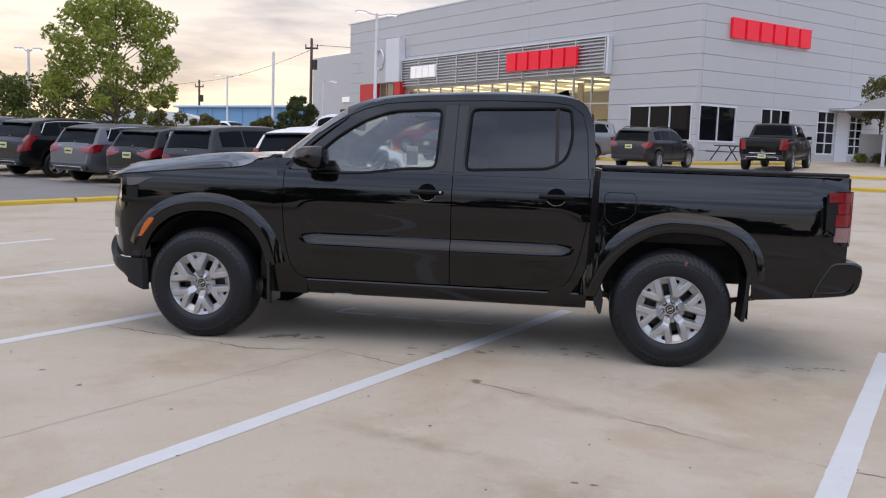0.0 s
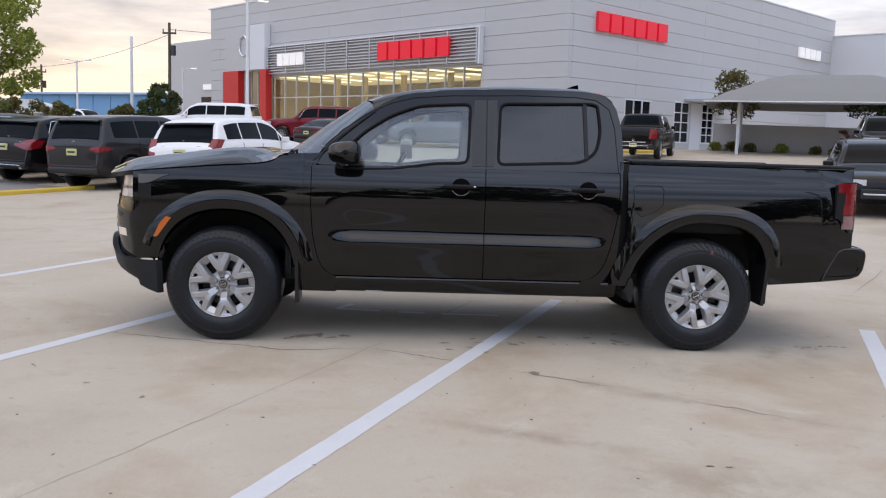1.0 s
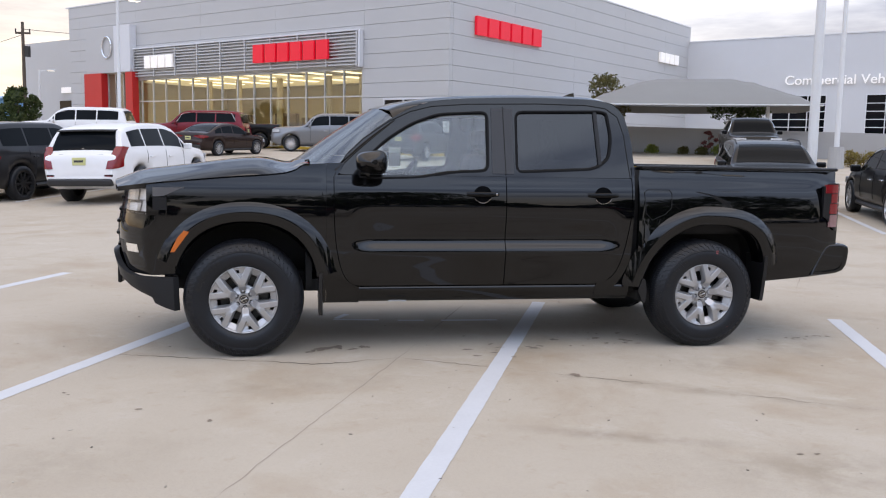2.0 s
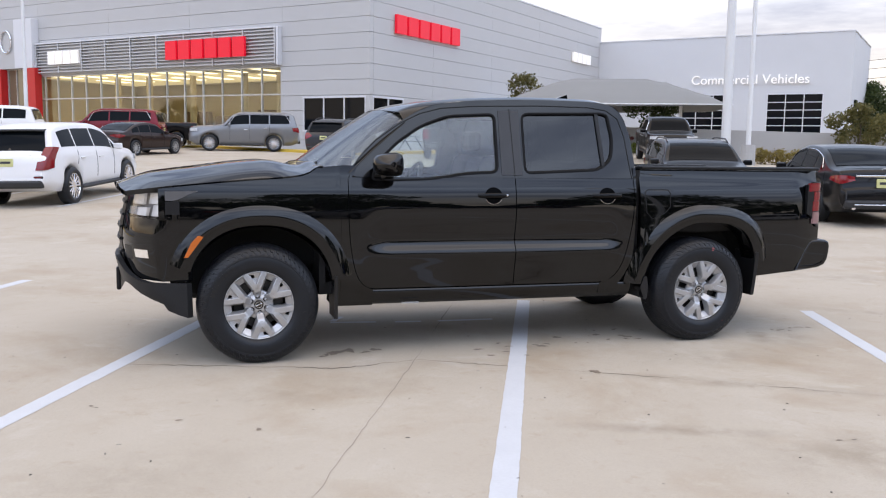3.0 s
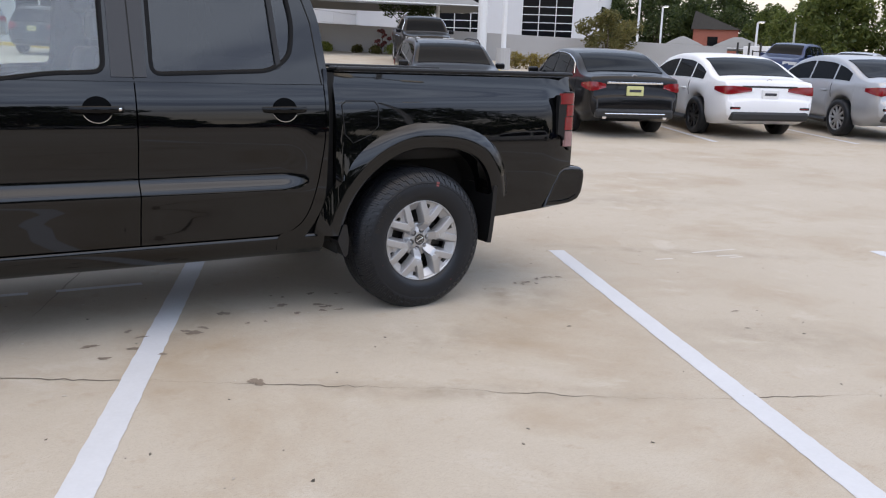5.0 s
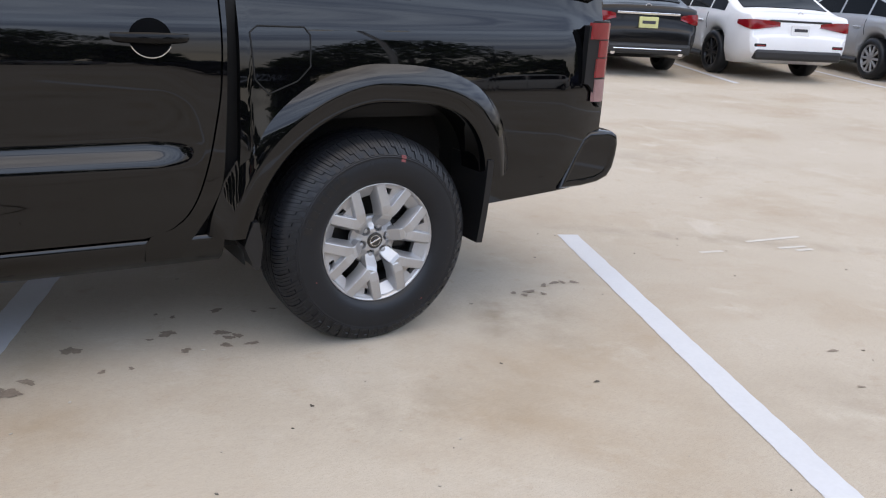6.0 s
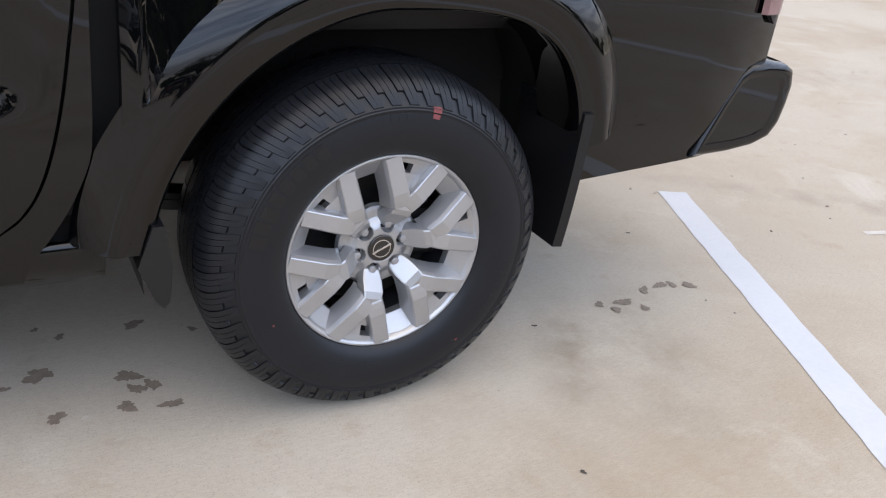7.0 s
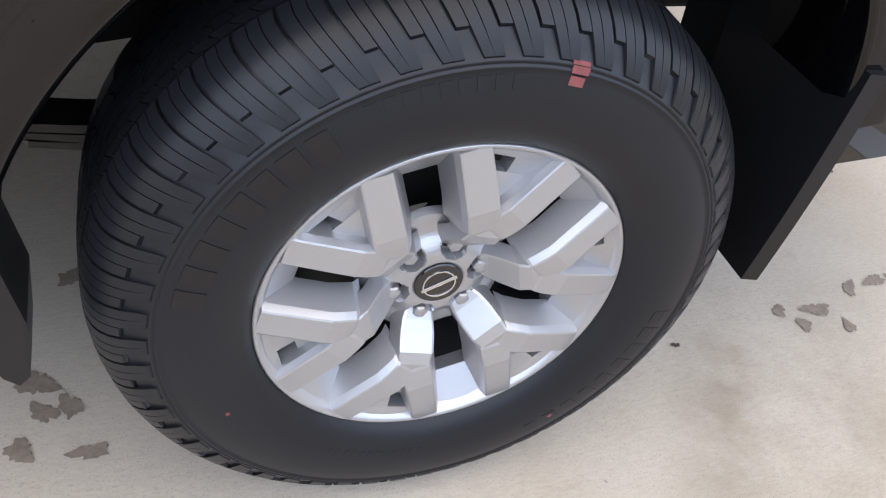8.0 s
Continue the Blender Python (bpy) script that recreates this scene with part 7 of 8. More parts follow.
HEAD = 68
parked_car("suv", WHITE_CAR, spot(-3.45, 13.25, 72), "white crossover parked in the far row, tail to the lot", "car", "many", lamp="tall", scale=(0.95, 0.90, 0.94))
parked_car("boxy", GREY_CAR, spot(-6.05, 14.3, HEAD), "dark grey boxy SUV parked in the far row", "car", "dark", lamp="mid", scale=(0.94, 0.90, 0.92))
parked_car("suv", BLACK_CAR, spot(-8.2, 15.65, HEAD), "black SUV with chrome window line parked in the far row", "car", "five", bright=True, lamp="wide", scale=(0.96, 0.96, 0.93))
parked_car("suv", MID_CAR, spot(-10.45, 16.75, HEAD), "steel grey crossover parked in the far row", "car", "ten", lamp="wide", bright=True, scale=(0.97, 0.98, 0.94))
parked_car("suv", BLACK_CAR, spot(-13.0, 17.7, HEAD), "black crossover with red lamps parked in the far row", "car", "five", bright=True, lamp="tall")
parked_car("suv", MID_CAR, spot(-15.9, 18.4, HEAD), "steel grey crossover parked in the far row", "car", "five")
parked_car("sedan", BLUE_CAR, spot(-17.5, 30.0, 160), "dark blue sedan parked behind the far row", "car", "five")

parked_car("sedan", BLACK_CAR, spot(11.62, 7.80, HEAD), "black sedan with chrome trim and yellow plate", "car", "five", bright=True, lamp="mid", scale=(1.0, 0.94, 0.98))
parked_car("sedan", WHITE_CAR, spot(13.84, 6.85, HEAD), "white sedan with swept red tail lights", "car", "dark", plate=WHITE_CAR, lamp="wide", scale=(1.0, 0.98, 0.97))
parked_car("sedan", SILVER_CAR, spot(16.34, 5.66, HEAD), "silver sedan parked beside the white sedan", "car", "ten")
parked_car("suv", BLACK_CAR, spot(11.4, 13.6, HEAD + 180), "black wagon with roof rails parked beside the black sedan", "car", "ten", rails=True, plate=PLATE_W, scale=(1.0, 0.98, 0.84))
parked_car("pickup", BLACK_CAR, spot(20.2, 30.1, 248), "black full-size pickup with chrome grille facing the lot", "pickup truck", "ten", bright=True)

parked_car("suv", GREY_CAR, spot(5.25, 31.0, 58), "grey compact SUV parked before the building", "car", "ten", lamp="mid", rails=True, scale=(0.96, 0.97, 1.0))
parked_car("pickup", BLACK_CAR, spot(10.5, 31.7, 66), "black full-size pickup, tail to the lot", "pickup truck", "five", bright=True, lamp="tall")
parked_car("sedan", BROWN_CAR, spot(-3.35, 33.0, 55), "dark brown sedan parked before the showroom", "car", "ten", scale=(0.94, 0.94, 0.94))
parked_car("large", car_paint("mid_silver_car_paint", (0.20, 0.205, 0.215), 0.45), spot(3.5, 39.0, 176), "large silver SUV parked along the showroom", "car", "many", bright=True)
parked_car("pickup", BLACK_CAR, spot(-1.2, 42.0, 176), "black pickup parked along the showroom", "pickup truck", "five", scale=(0.94, 0.95, 0.95))
parked_car("large", RED_CAR, spot(-3.0, 40.0, 172), "dark red SUV parked along the showroom", "car", "ten", bright=True)
parked_car("large", WHITE_CAR, spot(-8.3, 38.2, 176), "large white SUV parked near the entrance", "car", "many")
parked_car("pickup", WHITE_CAR, spot(-26.0, 50.3, -20), "white pickup far across the lot", "pickup truck", "five")
parked_car("pickup", WHITE_CAR, spot(-25.6, 59.2, -20), "white pickup far across the lot", "pickup truck", "five")
# the row behind the camera, which the truck's flank mirrors
for i, (x, y, p, sh) in enumerate(((15.5, -13.5, WHITE_CAR, "sedan"), (9.2, -17.8, GREY_CAR, "suv"), (4.8, -19.0, SILVER_CAR, "sedan"), (0.5, -20.5, GREY_CAR, "suv"), (-4.0, -21.0, BLACK_CAR, "boxy"), (20.0, -11.0, BLUE_CAR, "suv"))):
    parked_car(sh, p, spot(x, y, 215 if i == 0 else HEAD + 180), "parked car in the row that the truck's flank mirrors", "car", "five")

# ---------------------------------------------------------------- trees, hedges, poles, far things


def leaf_material(name, rgb, rgb2):
    m = bpy.data.materials.new(name)
    m.use_nodes = True
    nt = m.node_tree
    p = nt.nodes["Principled BSDF"]
    geo = nt.nodes.new("ShaderNodeNewGeometry")
    rmp = nt.nodes.new("ShaderNodeValToRGB")
    rmp.color_ramp.elements[0].color, rmp.color_ramp.elements[1].color = (*rgb, 1), (*rgb2, 1)
    nt.links.new(geo.outputs["Random Per Island"], rmp.inputs[0])
    nt.links.new(rmp.outputs[0], p.inputs["Base Color"])
    p.inputs["Roughness"].default_value = 0.6
    tr = nt.nodes.new("ShaderNodeBsdfTranslucent")
    nt.links.new(rmp.outputs[0], tr.inputs[0])
    mix = nt.nodes.new("ShaderNodeMixShader")
    mix.inputs[0].default_value = 0.5
    nt.links.new(p.outputs[0], mix.inputs[1])
    nt.links.new(tr.outputs[0], mix.inputs[2])
    nt.links.new(mix.outputs[0], nt.nodes["Material Output"].inputs[0])
    return m


LEAF = leaf_material("green_leaf", (0.12, 0.165, 0.028), (0.34, 0.37, 0.075))
LEAF_DARK = leaf_material("dark_green_leaf", (0.026, 0.046, 0.016), (0.085, 0.115, 0.034))
LEAF_MID = leaf_material("mid_green_leaf", (0.05, 0.078, 0.018), (0.155, 0.185, 0.045))
LEAF_OLIVE = leaf_material("olive_leaf", (0.07, 0.075, 0.02), (0.18, 0.15, 0.05))
LEAF_YELLOW = leaf_material("yellow_green_leaf", (0.16, 0.13, 0.03), (0.28, 0.20, 0.05))


def leaves(name, centres, radii, n, size, material, parent, seed, squash=0.8):
    """Many small leaf blades scattered through ragged clumps."""
    rng = np.random.default_rng(seed)
    c = np.array(centres, float)
    r = np.array(radii, float)
    pick = rng.choice(len(c), n, p=r**2 / np.sum(r**2))
    d = rng.normal(size=(n, 3))
    d /= np.linalg.norm(d, axis=1)[:, None]
    rad = r[pick] * rng.uniform(0.25, 1.0, n) ** 0.6
    pos = c[pick] + d * rad[:, None] * np.array([1, 1, squash])
    a = rng.normal(size=(n, 3))
    a /= np.linalg.norm(a, axis=1)[:, None]
    b = np.cross(a, rng.normal(size=(n, 3)))
    b /= np.linalg.norm(b, axis=1)[:, None]
    s = size * rng.uniform(0.6, 1.3, n)[:, None]
    quad = np.stack([pos - a * s, pos + b * s * 0.45, pos + a * s, pos - b * s * 0.45], 1).reshape(-1, 3)
    me = bpy.data.meshes.new(name)
    me.from_pydata(quad.tolist(), [], np.arange(4 * n).reshape(-1, 4).tolist())
    me.materials.append(material)
    ob = new(name, me)
    ob.parent = parent
    return ob


def tree(x, y, h, spread, n, size, seed, material=LEAF, label="leafy green tree at the edge of the lot", bare=0.3, trunk=0.13, clumps=26, z=None, airy=(0.20, 0.36), full=0.8):
    """A tapered trunk with forked limbs and a ragged crown of leaf clumps."""
    rnd = random.Random(seed)
    t = tagged(empty("tree", Matrix.Translation((x, y, (ground_z(x, y) if z is None else z) - 0.05))), label, "tree")
    bm = bmesh.new()
    hb = h * bare
    add_tube(bm, [(0, 0, 0), (0.03, 0.02, hb * 0.5), (0.0, 0.05, hb), (0.05, 0.0, h * 0.6), (0.0, 0.0, h * 0.88)], [trunk * 1.25, trunk, trunk * 0.85, trunk * 0.45, 0.015], 9)
    part("trunk", bm, BARK, t, smooth=True)
    tips, rad = [], []
    for i in range(clumps):
        q = (i + 0.5) / clumps
        zz = h * (bare + (1 - bare) * (0.08 + 0.88 * q))
        prof = math.sin(math.pi * min(1, 0.18 + 0.80 * q)) ** full
        a = i * 2.399 + rnd.uniform(-0.4, 0.4)
        rr = spread * prof * rnd.uniform(0.35, 1.0)
        p = Vector((rr * math.cos(a), rr * math.sin(a), zz + rnd.uniform(-0.2, 0.2)))
        tips.append(p)
        rad.append(spread * rnd.uniform(*airy))
        if i % 2 == 0:
            root = Vector((0, 0.03, max(hb * 0.9, zz - rr * 0.9)))
            mid = root.lerp(p, 0.5) + Vector((0, 0, -0.05 * rr))
            bm = bmesh.new()
            w = trunk * 0.42 * (1 - 0.5 * q)
            add_tube(bm, [root, mid, p], [w, w * 0.6, 0.012], 6)
            part("limb", bm, BARK, t, smooth=True)
    leaves("crown", tips, rad, n, size, material, t, seed)
    return t


tree(-14.0, 24.0, 6.1, 2.5, 10000, 0.098, 11, LEAF, "broad green tree rising behind the parked cars", 0.32, 0.085, 54, airy=(0.13, 0.26), full=0.45)
tree(-18.9, 28.1, 3.5, 2.0, 5000, 0.09, 12, LEAF_MID, "dark green spreading tree behind the parked cars", 0.2, 0.12, 26)
tree(-20.9, 27.3, 3.4, 1.7, 4500, 0.09, 13, LEAF_MID, "dark green spreading tree behind the parked cars", 0.2, 0.12, 24)
tree(-17.6, 30.2, 3.1, 1.6, 3500, 0.09, 14, LEAF_MID, "dark green spreading tree behind the parked cars", 0.2, 0.12, 24)
tree(-17.7, 34.6, 2.5, 1.1, 2600, 0.09, 15, LEAF_OLIVE, "olive green young tree behind the cars", 0.3, 0.07, 18)
tree(-16.1, 51.4, 3.6, 1.7, 4500, 0.13, 16, LEAF_DARK, "dense dark tree beside the blue building", 0.1, 0.14, 26)
tree(-20.8, 47.4, 2.0, 1.1, 2600, 0.12, 17, LEAF_OLIVE, "low olive tree before the blue building", 0.15, 0.1, 18)
tree(-18.2, 50.6, 2.0, 1.0, 2400, 0.12, 18, LEAF_OLIVE, "low olive tree before the blue building", 0.15, 0.1, 18)
# by the canopy and the screen wall
tree(17.9, 41.3, 4.4, 1.5, 2400, 0.09, 21, LEAF_OLIVE, "small multi-stem tree beside the shade canopy", 0.4, 0.06, 20)
tree(23.6, 36.6, 3.6, 1.6, 2800, 0.09, 22, LEAF_DARK, "small dark tree behind the shade canopy", 0.35, 0.07, 20)
tree(29.7, 28.3, 2.5, 1.55, 4200, 0.085, 23, LEAF_OLIVE, "olive and rust small tree over the screen wall", 0.3, 0.06, 26)
for i, (x, y, h, s) in enumerate(((54.5, 55.5, 6.0, 3.0), (56.8, 52.2, 6.2, 3.2), (59.0, 50.0, 5.2, 2.8), (64.5, 51.3, 6.4, 3.0), (70.6, 51.7, 5.0, 3.2), (61.5, 44.0, 4.6, 2.6), (56.5, 37.3, 4.4, 2.8), (49.5, 30.0, 5.4, 2.6), (52.5, 26.5, 6.2, 3.2), (47.0, 21.0, 5.5, 3.0))):
    tree(x, y, h, s, 7000, 0.17, 30 + i, LEAF_DARK if i < 5 else LEAF_MID, "full green tree beyond the screen wall", 0.1, 0.2, 40)


for i, (x, y, h, sp) in enumerate(((13.5, -17.5, 7.0, 3.4), (3.5, -23.0, 7.5, 3.6), (-6.5, -24.5, 7.0, 3.4), (24.0, -15.0, 7.0, 3.2), (-16, -22, 7.0, 3.4))):
    tree(x, y, h, sp, 6000, 0.16, 60 + i, LEAF_DARK, "dark tree behind the row mirrored in the truck's flank", 0.25, 0.16, 34)


def far_wood(name, pts, h, n, seed, label):
    """A distant line of trees, too far to count."""
    rng = random.Random(seed)
    holder = tagged(empty(name), label, "woods", kind="stuff")
    cs, rs = [], []
    for (x0, y0), (x1, y1) in zip(pts, pts[1:]):
        m = int(math.hypot(x1 - x0, y1 - y0) / 3.2)
        for i in range(m):
            t = (i + rng.random()) / m
            hh = h * rng.uniform(0.55, 1.15)
            for k in range(3):
                cs.append((x0 + (x1 - x0) * t + rng.uniform(-2, 2), y0 + (y1 - y0) * t + rng.uniform(-2, 2), 0.8 + hh * (0.25 + 0.27 * k)))
                rs.append(hh * 0.30)
    ob = leaves("foliage", cs, rs, n, 0.42, LEAF_DARK, holder, seed, 0.9)
    return holder


far_wood("far_trees", [(-120, 95), (-60, 135), (0, 165)], 5.0, 9000, 3, "distant line of dark trees on the horizon")
far_wood("far_trees", [(60, 120), (110, 60), (120, 0), (100, -40)], 9.0, 9000, 4, "distant line of dark trees on the horizon")
far_wood("trees_behind", [(-70, -18), (-30, -31), (0, -34), (30, -30), (70, -12)], 4.6, 46000, 5, "line of dark trees mirrored in the truck's flank")


def bush(x, y, r, seed, material=LEAF_OLIVE, label="clipped round shrub at the foot of the wall"):
    b = tagged(empty("shrub", Matrix.Translation((x, y, ground_z(x, y) - 0.05))), label, "shrub", "shrubs along the wall")
    rnd = random.Random(seed)
    bm = bmesh.new()
    for k in range(4):
        a = k * 1.7
        add_tube(bm, [(0, 0, 0), (0.3 * r * math.cos(a), 0.3 * r * math.sin(a), r)], [0.02, 0.008], 5)
    part("stems", bm, BARK, b)
    leaves("leaves", [(0.35 * r * math.cos(k * 1.3), 0.35 * r * math.sin(k * 1.3), r * (0.55 + 0.25 * (k % 2))) for k in range(6)], [r * 0.62] * 6, 700, 0.06, material, b, seed, 0.9)
    return b


def pole(x, y, h, r0, r1, label, heads=0, base=False, material=None, name="street_lamp", turn=0.0, arm=0.6):
    z = ground_z(x, y)
    p = tagged(empty(name, Matrix.Translation((x, y, z - 0.02)) @ Matrix.Rotation(turn, 4, "Z")), label, name.replace("_", " "))
    z0 = 0.0
    if base:
        part("footing", tube([(0, 0, 0), (0, 0, 0.85)], [0.30, 0.28], 16), SCREEN, p, "round concrete footing")
        z0 = 0.85
    part("shaft", tube([(0, 0, z0), (0, 0, h)], [r0, r1], 12), material or POLE, p, smooth=False)
    for k in range(heads):
        s = 1 if k == 0 else -1
        part("arm", tube([(0, 0, h - 0.1), (s * arm, 0, h)], 0.03, 6), material or POLE, p)
        ln = 0.55 if arm > 0.3 else 0.32
        hd = part("lamp_head", box((min(s * arm, s * (arm + ln)), -0.16, h - 0.02), (max(s * arm, s * (arm + ln)), 0.16, h + 0.06), 0.03), material or POLE, p)
        part("lens", box((min(s * arm, s * (arm + ln - 0.05)), -0.13, h - 0.035), (max(s * arm, s * (arm + ln - 0.05)), 0.13, h - 0.022)), mat("lit_lamp_lens", (0.9, 0.9, 0.85), 0.3, emit=(1, 0.96, 0.88), glow=1.2), hd)
    return p


def utility_pole(x, y, h):
    p = tagged(empty("utility_pole", Matrix.Translation((x, y, ground_z(x, y)))), "tall brown wooden utility pole with crossarm", "utility pole")
    part("shaft", tube([(0, 0, 0), (0, 0, h)], [0.16, 0.11], 10), WOOD, p)
    part("crossarm", box((-0.55, -0.06, h - 0.9), (0.55, 0.06, h - 0.75), 0.02), WOOD, p)
    part("transformer", tube([(0.3, 0, h - 2.6), (0.3, 0, h - 1.8)], 0.22, 12), STEEL, p)
    for dx in (-0.5, 0.0, 0.5):
        part("insulator", tube([(dx, 0, h - 0.75), (dx, 0, h - 0.5)], 0.05, 8), STEEL, p)


def wire(p, q, sag, r=0.018):
    pts = []
    for t in lin(0, 1, 14):
        v = Vector(p).lerp(Vector(q), t)
        v.z -= sag * 4 * t * (1 - t)
        pts.append(v)
    tagged(mesh_ob("power_line", tube(pts, r, 4), DARK), "thin black overhead power line", "power line", "power lines")


pole(-7.9, 39.2, 7.2, 0.10, 0.07, "white double-headed lot lamp before the entrance", 2, False, turn=0.6)
pole(-18.3, 52.7, 6.6, 0.11, 0.09, "tall white lot lamp pole", 0)
pole(-19.8, 27.5, 4.35, 0.07, 0.05, "slim white lot lamp behind the cars", 2, turn=0.3, arm=0.2)
pole(-28.1, 68.3, 6.3, 0.09, 0.07, "white lot lamp far across the lot", 2, turn=0.3)
pole(-18.7, 66.3, 5.8, 0.09, 0.07, "white lot lamp far across the lot", 1, turn=0.3)
utility_pole(-19.7, 66.0, 9.3)
utility_pole(-42.6, 94.7, 8.0)
utility_pole(56.3, 52.7, 9.0)
pole(10.5, -13.0, 8.0, 0.09, 0.07, "white lot lamp mirrored in the truck's flank", 2, turn=0.4)
pole(21.0, 26.1, 13.0, 0.20, 0.15, "thick white lot pole", 0)
pole(21.25, 24.9, 8.6, 0.10, 0.075, "white double-headed lot lamp on a concrete footing", 2, True, turn=-0.5)
for x, y, h in ((38.3, 35.3, 4.3), (42.8, 37.9, 3.6), (42.9, 30.4, 2.8), (48.1, 31.8, 3.4)):
    pole(x, y, h, 0.07, 0.06, "slim pale lot lamp beyond the screen wall", 1, turn=-0.6, arm=0.05)
wire((-19.7, 66.0, 10.3), (8, 75, 11.5), 0.5)
wire((-19.7, 66.0, 9.9), (-42.6, 94.7, 9.3), 0.5)
wire((-42.6, 94.7, 9.3), (-90, 125, 9.5), 0.6)
for dz in (0.0, -0.7, -1.5):
    wire((56.3, 52.7, 9.9 + dz), (95, 15, 11 + dz), 0.8)
    wire((56.3, 52.7, 9.9 + dz), (30, 80, 10 + dz), 0.8)

# blue metal building, grey shed and brick building in the distance
bb = tagged(empty("blue_building"), "long low blue metal building across the road", "building")
part("wall", box((0, 0, -1.5), (24.5, 9, 3.7)), BLUE, bb)
part("roof", box((-0.4, -0.4, 3.704), (24.9, 9.4, 3.9), 0.05), mat("pale_blue_roof", (0.35, 0.50, 0.68), 0.5, vary=0.05), bb)
for i in range(12):
    part("rib", box((0.6 + 2.05 * i, -0.06, -1.0), (0.75 + 2.05 * i, -0.004, 3.6)), BLUE, bb)
for i in range(3):
    part("door", box((4 + 7 * i, -0.08, -1.0), (6.6 + 7 * i, -0.01, 2.2)), mat("white_roller_door", (0.6, 0.62, 0.65), 0.6, vary=0.05), bb)
bb.matrix_basis = Matrix.Translation((-38.3, 80.1, 1.75)) @ Matrix.Rotation(radians(-22), 4, "Z")
sh = tagged(empty("shed"), "low grey shed with a pale pitched roof", "building")
part("wall", box((0, 0, -1.5), (7.0, 5, 1.2)), STUCCO, sh)
bm = bmesh.new()
add_prism(bm, [(-0.3, -0.3, 1.203), (7.3, -0.3, 1.203), (5.4, -0.3, 2.0), (1.2, -0.3, 2.1)], (0, 5.6, 0))
bmesh.ops.recalc_face_normals(bm, faces=bm.faces)
part("roof", bm, mat("pale_roof_sheet", (0.55, 0.56, 0.58), 0.5, vary=0.05), sh)
part("door", box((2.6, -0.05, -1.0), (3.8, -0.004, 0.9)), TRIM, sh)
sh.matrix_basis = Matrix.Translation((-27.5, 46.0, 1.55)) @ Matrix.Rotation(radians(14), 4, "Z")
br = tagged(empty("brick_house"), "red brick building with a dark pitched roof", "building")
part("wall", box((-3.5, 0, -4), (3.5, 7, 1.2)), BRICK, br)
bm = bmesh.new()
add_prism(bm, [(-3.9, -0.3, 1.204), (3.9, -0.3, 1.204), (-3.4, -0.3, 3.0)], (0, 7.6, 0))
bmesh.ops.recalc_face_normals(bm, faces=bm.faces)
part("roof", bm, mat("dark_shingle_roof", (0.06, 0.055, 0.05), 0.9, vary=0.2), br)
part("window", box((-1.2, -0.05, -0.8), (0.4, -0.004, 0.5)), WIN, br)
br.matrix_basis = Matrix.Translation((57.0, 46.0, 3.6)) @ Matrix.Rotation(radians(-48), 4, "Z") @ Matrix.Diagonal((0.5, 0.6, 0.8, 1))


def shade_roof(x, y, w, d, z0, rise, turn, label, post_h=2.2):
    """A hipped fabric shade on posts."""
    s = tagged(empty("shade_canopy", Matrix.Translation((x, y, z0)) @ Matrix.Rotation(turn, 4, "Z")), label, "canopy")
    bm = bmesh.new()
    n = 12
    rows = []
    for i in range(n + 1):
        row = []
        for j in range(n + 1):
            u, v = -1 + 2 * i / n, -1 + 2 * j / n
            px, py = u * w / 2, v * d / 2
            k = min((1 - abs(u)) * w / d, 1 - abs(v))
            hgt = rise * min(1, k * 1.0) ** 0.85 - 0.10 * (1 - (abs(u) * abs(v)) ** 2) * (1 if k < 0.02 else 0)
            row.append((px, py, hgt))
        rows.append(row)
    add_grid(bm, rows)
    add_grid(bm, [[(a, b, c - 0.03) for a, b, c in r] for r in rows], True)
    part("fabric", bm, FABRIC, s, smooth=True)
    part("edge_cable", tube([(-w / 2, -d / 2, -0.02), (w / 2, -d / 2, -0.02), (w / 2, d / 2, -0.02), (-w / 2, d / 2, -0.02), (-w / 2, -d / 2, -0.02)], 0.035, 6), POLE, s)
    for sx in (-0.36, 0.30):
        for sy in (-0.28, 0.28):
            part("post", tube([(sx * w, sy * d, -post_h), (sx * w, sy * d, 0.15)], 0.085, 10), POLE, s)
    return s


shade_roof(21.2, 37.15, 11.4, 6.8, 4.02, 1.5, math.atan2(-4.2, 10.6), "large grey fabric shade canopy on white posts", 2.6)
shade_roof(43.9, 37.0, 2.74, 2.56, 2.75, 0.7, -0.75, "small grey hipped shade roof beyond the wall")
shade_roof(46.3, 34.6, 3.31, 2.72, 2.75, 0.7, -0.75, "small grey hipped shade roof beyond the wall")
shade_roof(50.5, 30.5, 3.17, 2.72, 2.75, 0.7, -0.75, "small grey hipped shade roof beyond the wall")

# screen wall from the building past the canopy, with shrubs at its foot
p0, p1 = Vector((17.2, 42.0, 0)), Vector((35.0, 25.6, 0))
dirw = (p1 - p0).normalized()
bm = bmesh.new()
rows = []
for i in range(25):
    q = p0.lerp(p1, i / 24)
    s = Vector((-dirw.y, dirw.x, 0)) * 0.1
    zt = 3.18 - 0.72 * i / 24
    zb = ground_z(q.x, q.y) - 0.3
    rows.append([(q.x - s.x, q.y - s.y, zb), (q.x - s.x, q.y - s.y, zt), (q.x + s.x, q.y + s.y, zt), (q.x + s.x, q.y + s.y, zb)])
add_grid(bm, rows)
bmesh.ops.recalc_face_normals(bm, faces=bm.faces)
tagged(mesh_ob("screen_wall", bm, SCREEN), "long plain grey screen wall", "wall", kind="structure")
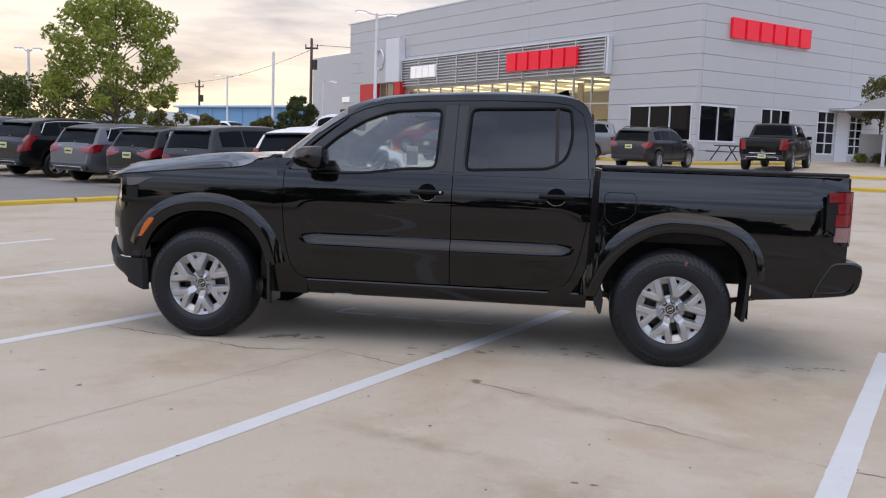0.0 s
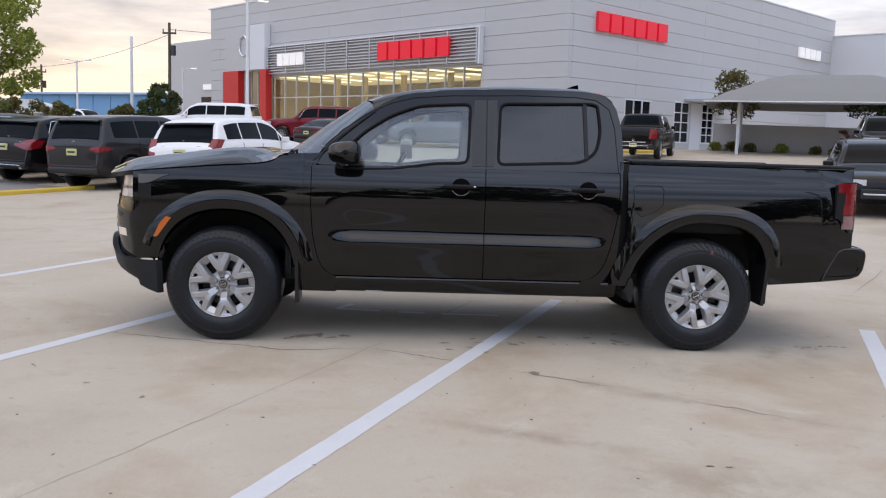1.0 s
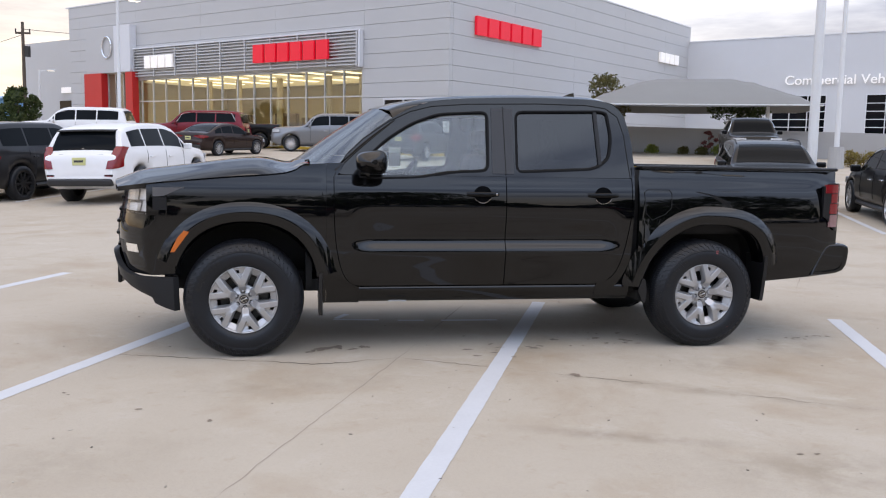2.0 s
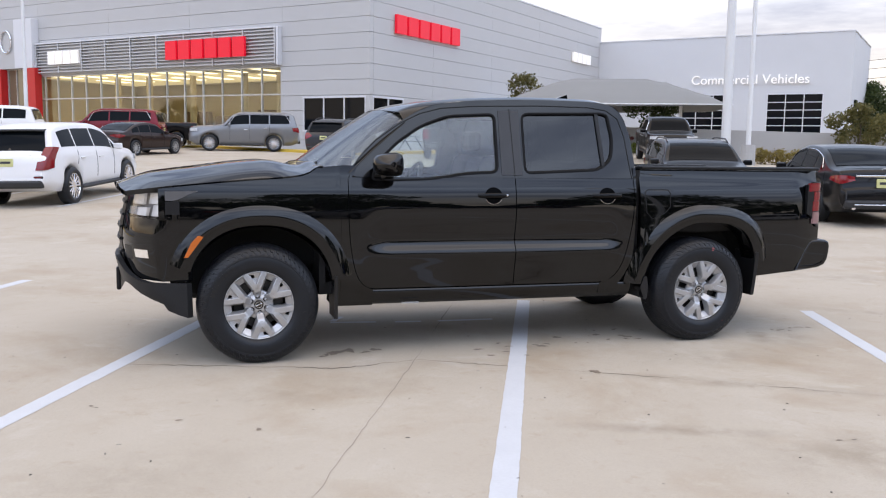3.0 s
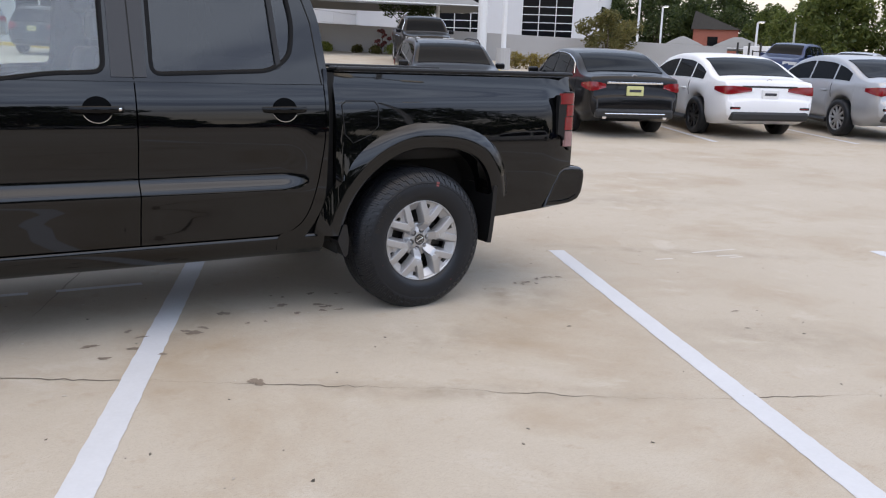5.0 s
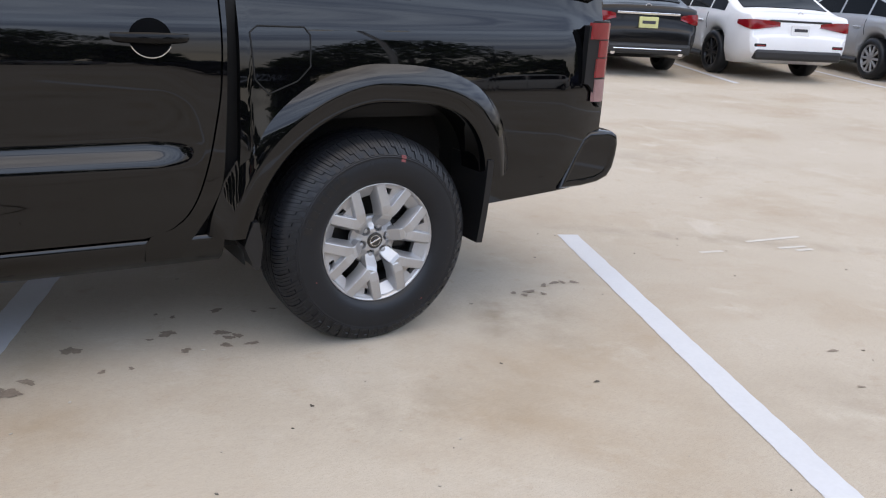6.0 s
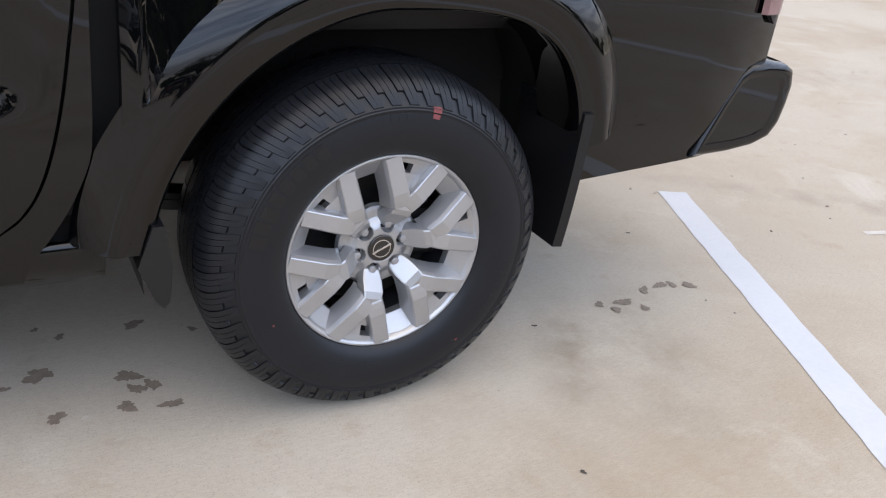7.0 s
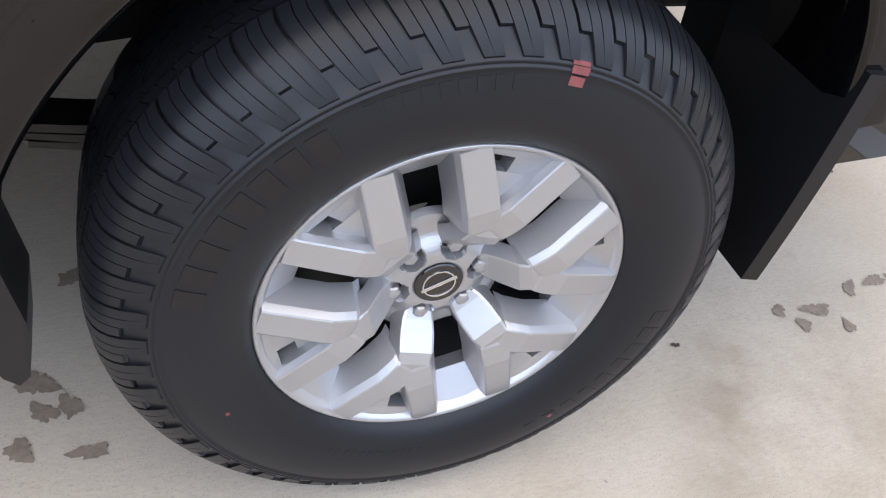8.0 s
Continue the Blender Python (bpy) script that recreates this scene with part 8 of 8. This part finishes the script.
for i in range(5):
    q = p0.lerp(p1, 1.0 + 0.02 + 0.022 * i)
    tagged(mesh_ob("gate_post", tube([(q.x, q.y, ground_z(q.x, q.y)), (q.x, q.y, 2.7)], 0.05, 8), STEEL), "slim steel gate post at the end of the wall", "post", "gate posts")
fen = tagged(empty("wire_fence"), "low dark mesh fence beyond the wall", "fence")
for i in range(9):
    q = p1 + dirw * (1.2 + 2.2 * i)
    part("post", tube([(q.x, q.y, ground_z(q.x, q.y)), (q.x, q.y, 2.35)], 0.035, 6), STEEL, fen)
for zz in (1.5, 2.3):
    a, b = p1 + dirw * 1.2, p1 + dirw * 18.8
    part("rail", tube([(a.x, a.y, zz), (b.x, b.y, zz)], 0.025, 6), STEEL, fen)
side_w = Vector((-dirw.y, dirw.x, 0))
for i, (t, off, r) in enumerate(((0.02, -0.9, 0.42), (0.06, -0.9, 0.45), (0.10, -0.9, 0.40), (0.17, -1.0, 0.42), (0.24, -1.0, 0.36), (0.28, -1.0, 0.36), (0.32, -1.1, 0.45), (0.36, -1.1, 0.55), (0.41, -1.1, 0.42))):
    q = p0.lerp(p1, t) + side_w * off
    bush(q.x, q.y, r, 60 + i, LEAF_OLIVE if i % 3 else LEAF)
LEAF_RED = leaf_material("dull_red_leaf", (0.10, 0.025, 0.025), (0.32, 0.11, 0.10))
tree(21.8, 36.5, 1.25, 0.42, 900, 0.05, 95, LEAF_RED, "small dull red shrub before the screen wall", 0.25, 0.03, 12)
for i in range(6):
    q = Vector((22.4, 25.6, 0)) + Vector((0.66, -0.30, 0)) * i
    bush(q.x, q.y, 0.55, 80 + i, LEAF_YELLOW, "yellow-green clipped hedge shrub beside the lot lamp")
tagged(mesh_ob("white_container", box((40.2, 27.4, 0.8), (42.2, 29.0, 2.7), 0.03), WHITE_CAR), "plain white storage container beyond the wall", "container")
parked_car("sedan", SILVER_CAR, spot(34.5, 18.5, 20), "silver car parked far behind the white sedan", "car", "five")
parked_car("suv", BLUE_CAR, spot(37.0, 23.0, 200), "dark blue car parked far behind the wall", "car", "five")

# kerb and yellow markings before the building
def kerb(x0, y0, x1, y1, w, h, material, label, lift=0.0):
    d = Vector((x1 - x0, y1 - y0, 0))
    s = Vector((-d.y, d.x, 0)).normalized() * w / 2
    n = max(2, int(d.length / 1.0))
    bm = bmesh.new()
    rows = []
    for i in range(n + 1):
        p = Vector((x0, y0, 0)) + d * i / n
        za = ground_z(p.x, p.y)
        rows.append([(p.x - s.x, p.y - s.y, za - 0.1), (p.x - s.x, p.y - s.y, za + h - 0.02), (p.x - s.x * 0.8, p.y - s.y * 0.8, za + h), (p.x + s.x * 0.8, p.y + s.y * 0.8, za + h), (p.x + s.x, p.y + s.y, za + h - 0.02), (p.x + s.x, p.y + s.y, za - 0.1)])
    add_grid(bm, rows)
    bmesh.ops.recalc_face_normals(bm, faces=bm.faces)
    return tagged(mesh_ob("kerb", bm, material), label, "kerb", kind="structure")


for t0, t1 in ((0.0, 0.33), (0.335, 0.665), (0.67, 1.0)):
    kerb(-11.5 + 5.35 * t0, 6.3 + 7.55 * t0, -11.5 + 5.35 * t1, 6.3 + 7.55 * t1, 0.20, 0.09, YELLOW_LINE, "yellow painted kerb beside the far row")
kerb(13.2, 38.0, 6.9, 35.4, 0.7, 0.13, YELLOW_LINE, "yellow painted kerb before the building")
kerb(6.9, 35.4, -11.0, 54.0, 0.7, 0.13, YELLOW_LINE, "yellow painted kerb before the building")
kerb(12.2, 27.2, 20.0, 23.3, 0.35, 0.10, YELLOW_LINE, "yellow painted kerb before the canopy")
kerb(10.4, 21.0, 12.8, 20.0, 0.35, 0.10, YELLOW_LINE, "yellow painted kerb before the canopy")
for k in range(-2, 4):
    e0 = Vector((12.85, 7.2, 0)) + k * Vector((2.31, -1.06, 0)) + Vector((-0.5, -1.2, 0))
    stripe(e0.x, e0.y, e0.x + 0.385 * 5.2, e0.y + 0.923 * 5.2, 0.11)
for k in range(-1, 5):
    e0 = Vector((-2.9, 12.4, 0)) + k * Vector((-2.42, 1.08, 0))
    stripe(e0.x, e0.y, e0.x + 0.385 * 4.5, e0.y + 0.923 * 4.5, 0.11)


def picnic_table(x, y, turn):
    t = tagged(empty("picnic_table", Matrix.Translation((x, y, ground_z(x, y) + 0.1)) @ Matrix.Rotation(turn, 4, "Z")), "dark metal picnic table with benches", "picnic table")
    blk = mat("black_bench_metal", (0.02, 0.02, 0.022), 0.5, vary=0.1)
    part("tabletop", box((-0.9, -0.4, 0.70), (0.9, 0.4, 0.75), 0.02), blk, t)
    for s in (-1, 1):
        part("bench", box((-0.9, s * 0.75 - 0.14, 0.42), (0.9, s * 0.75 + 0.14, 0.46), 0.02), blk, t)
        for q in (-0.6, 0.6):
            part("leg", tube([(q, s * 0.8, 0), (q, s * 0.25, 0.70)], 0.03, 6), blk, t)
    return t


picnic_table(10.3, 38.9, TH)
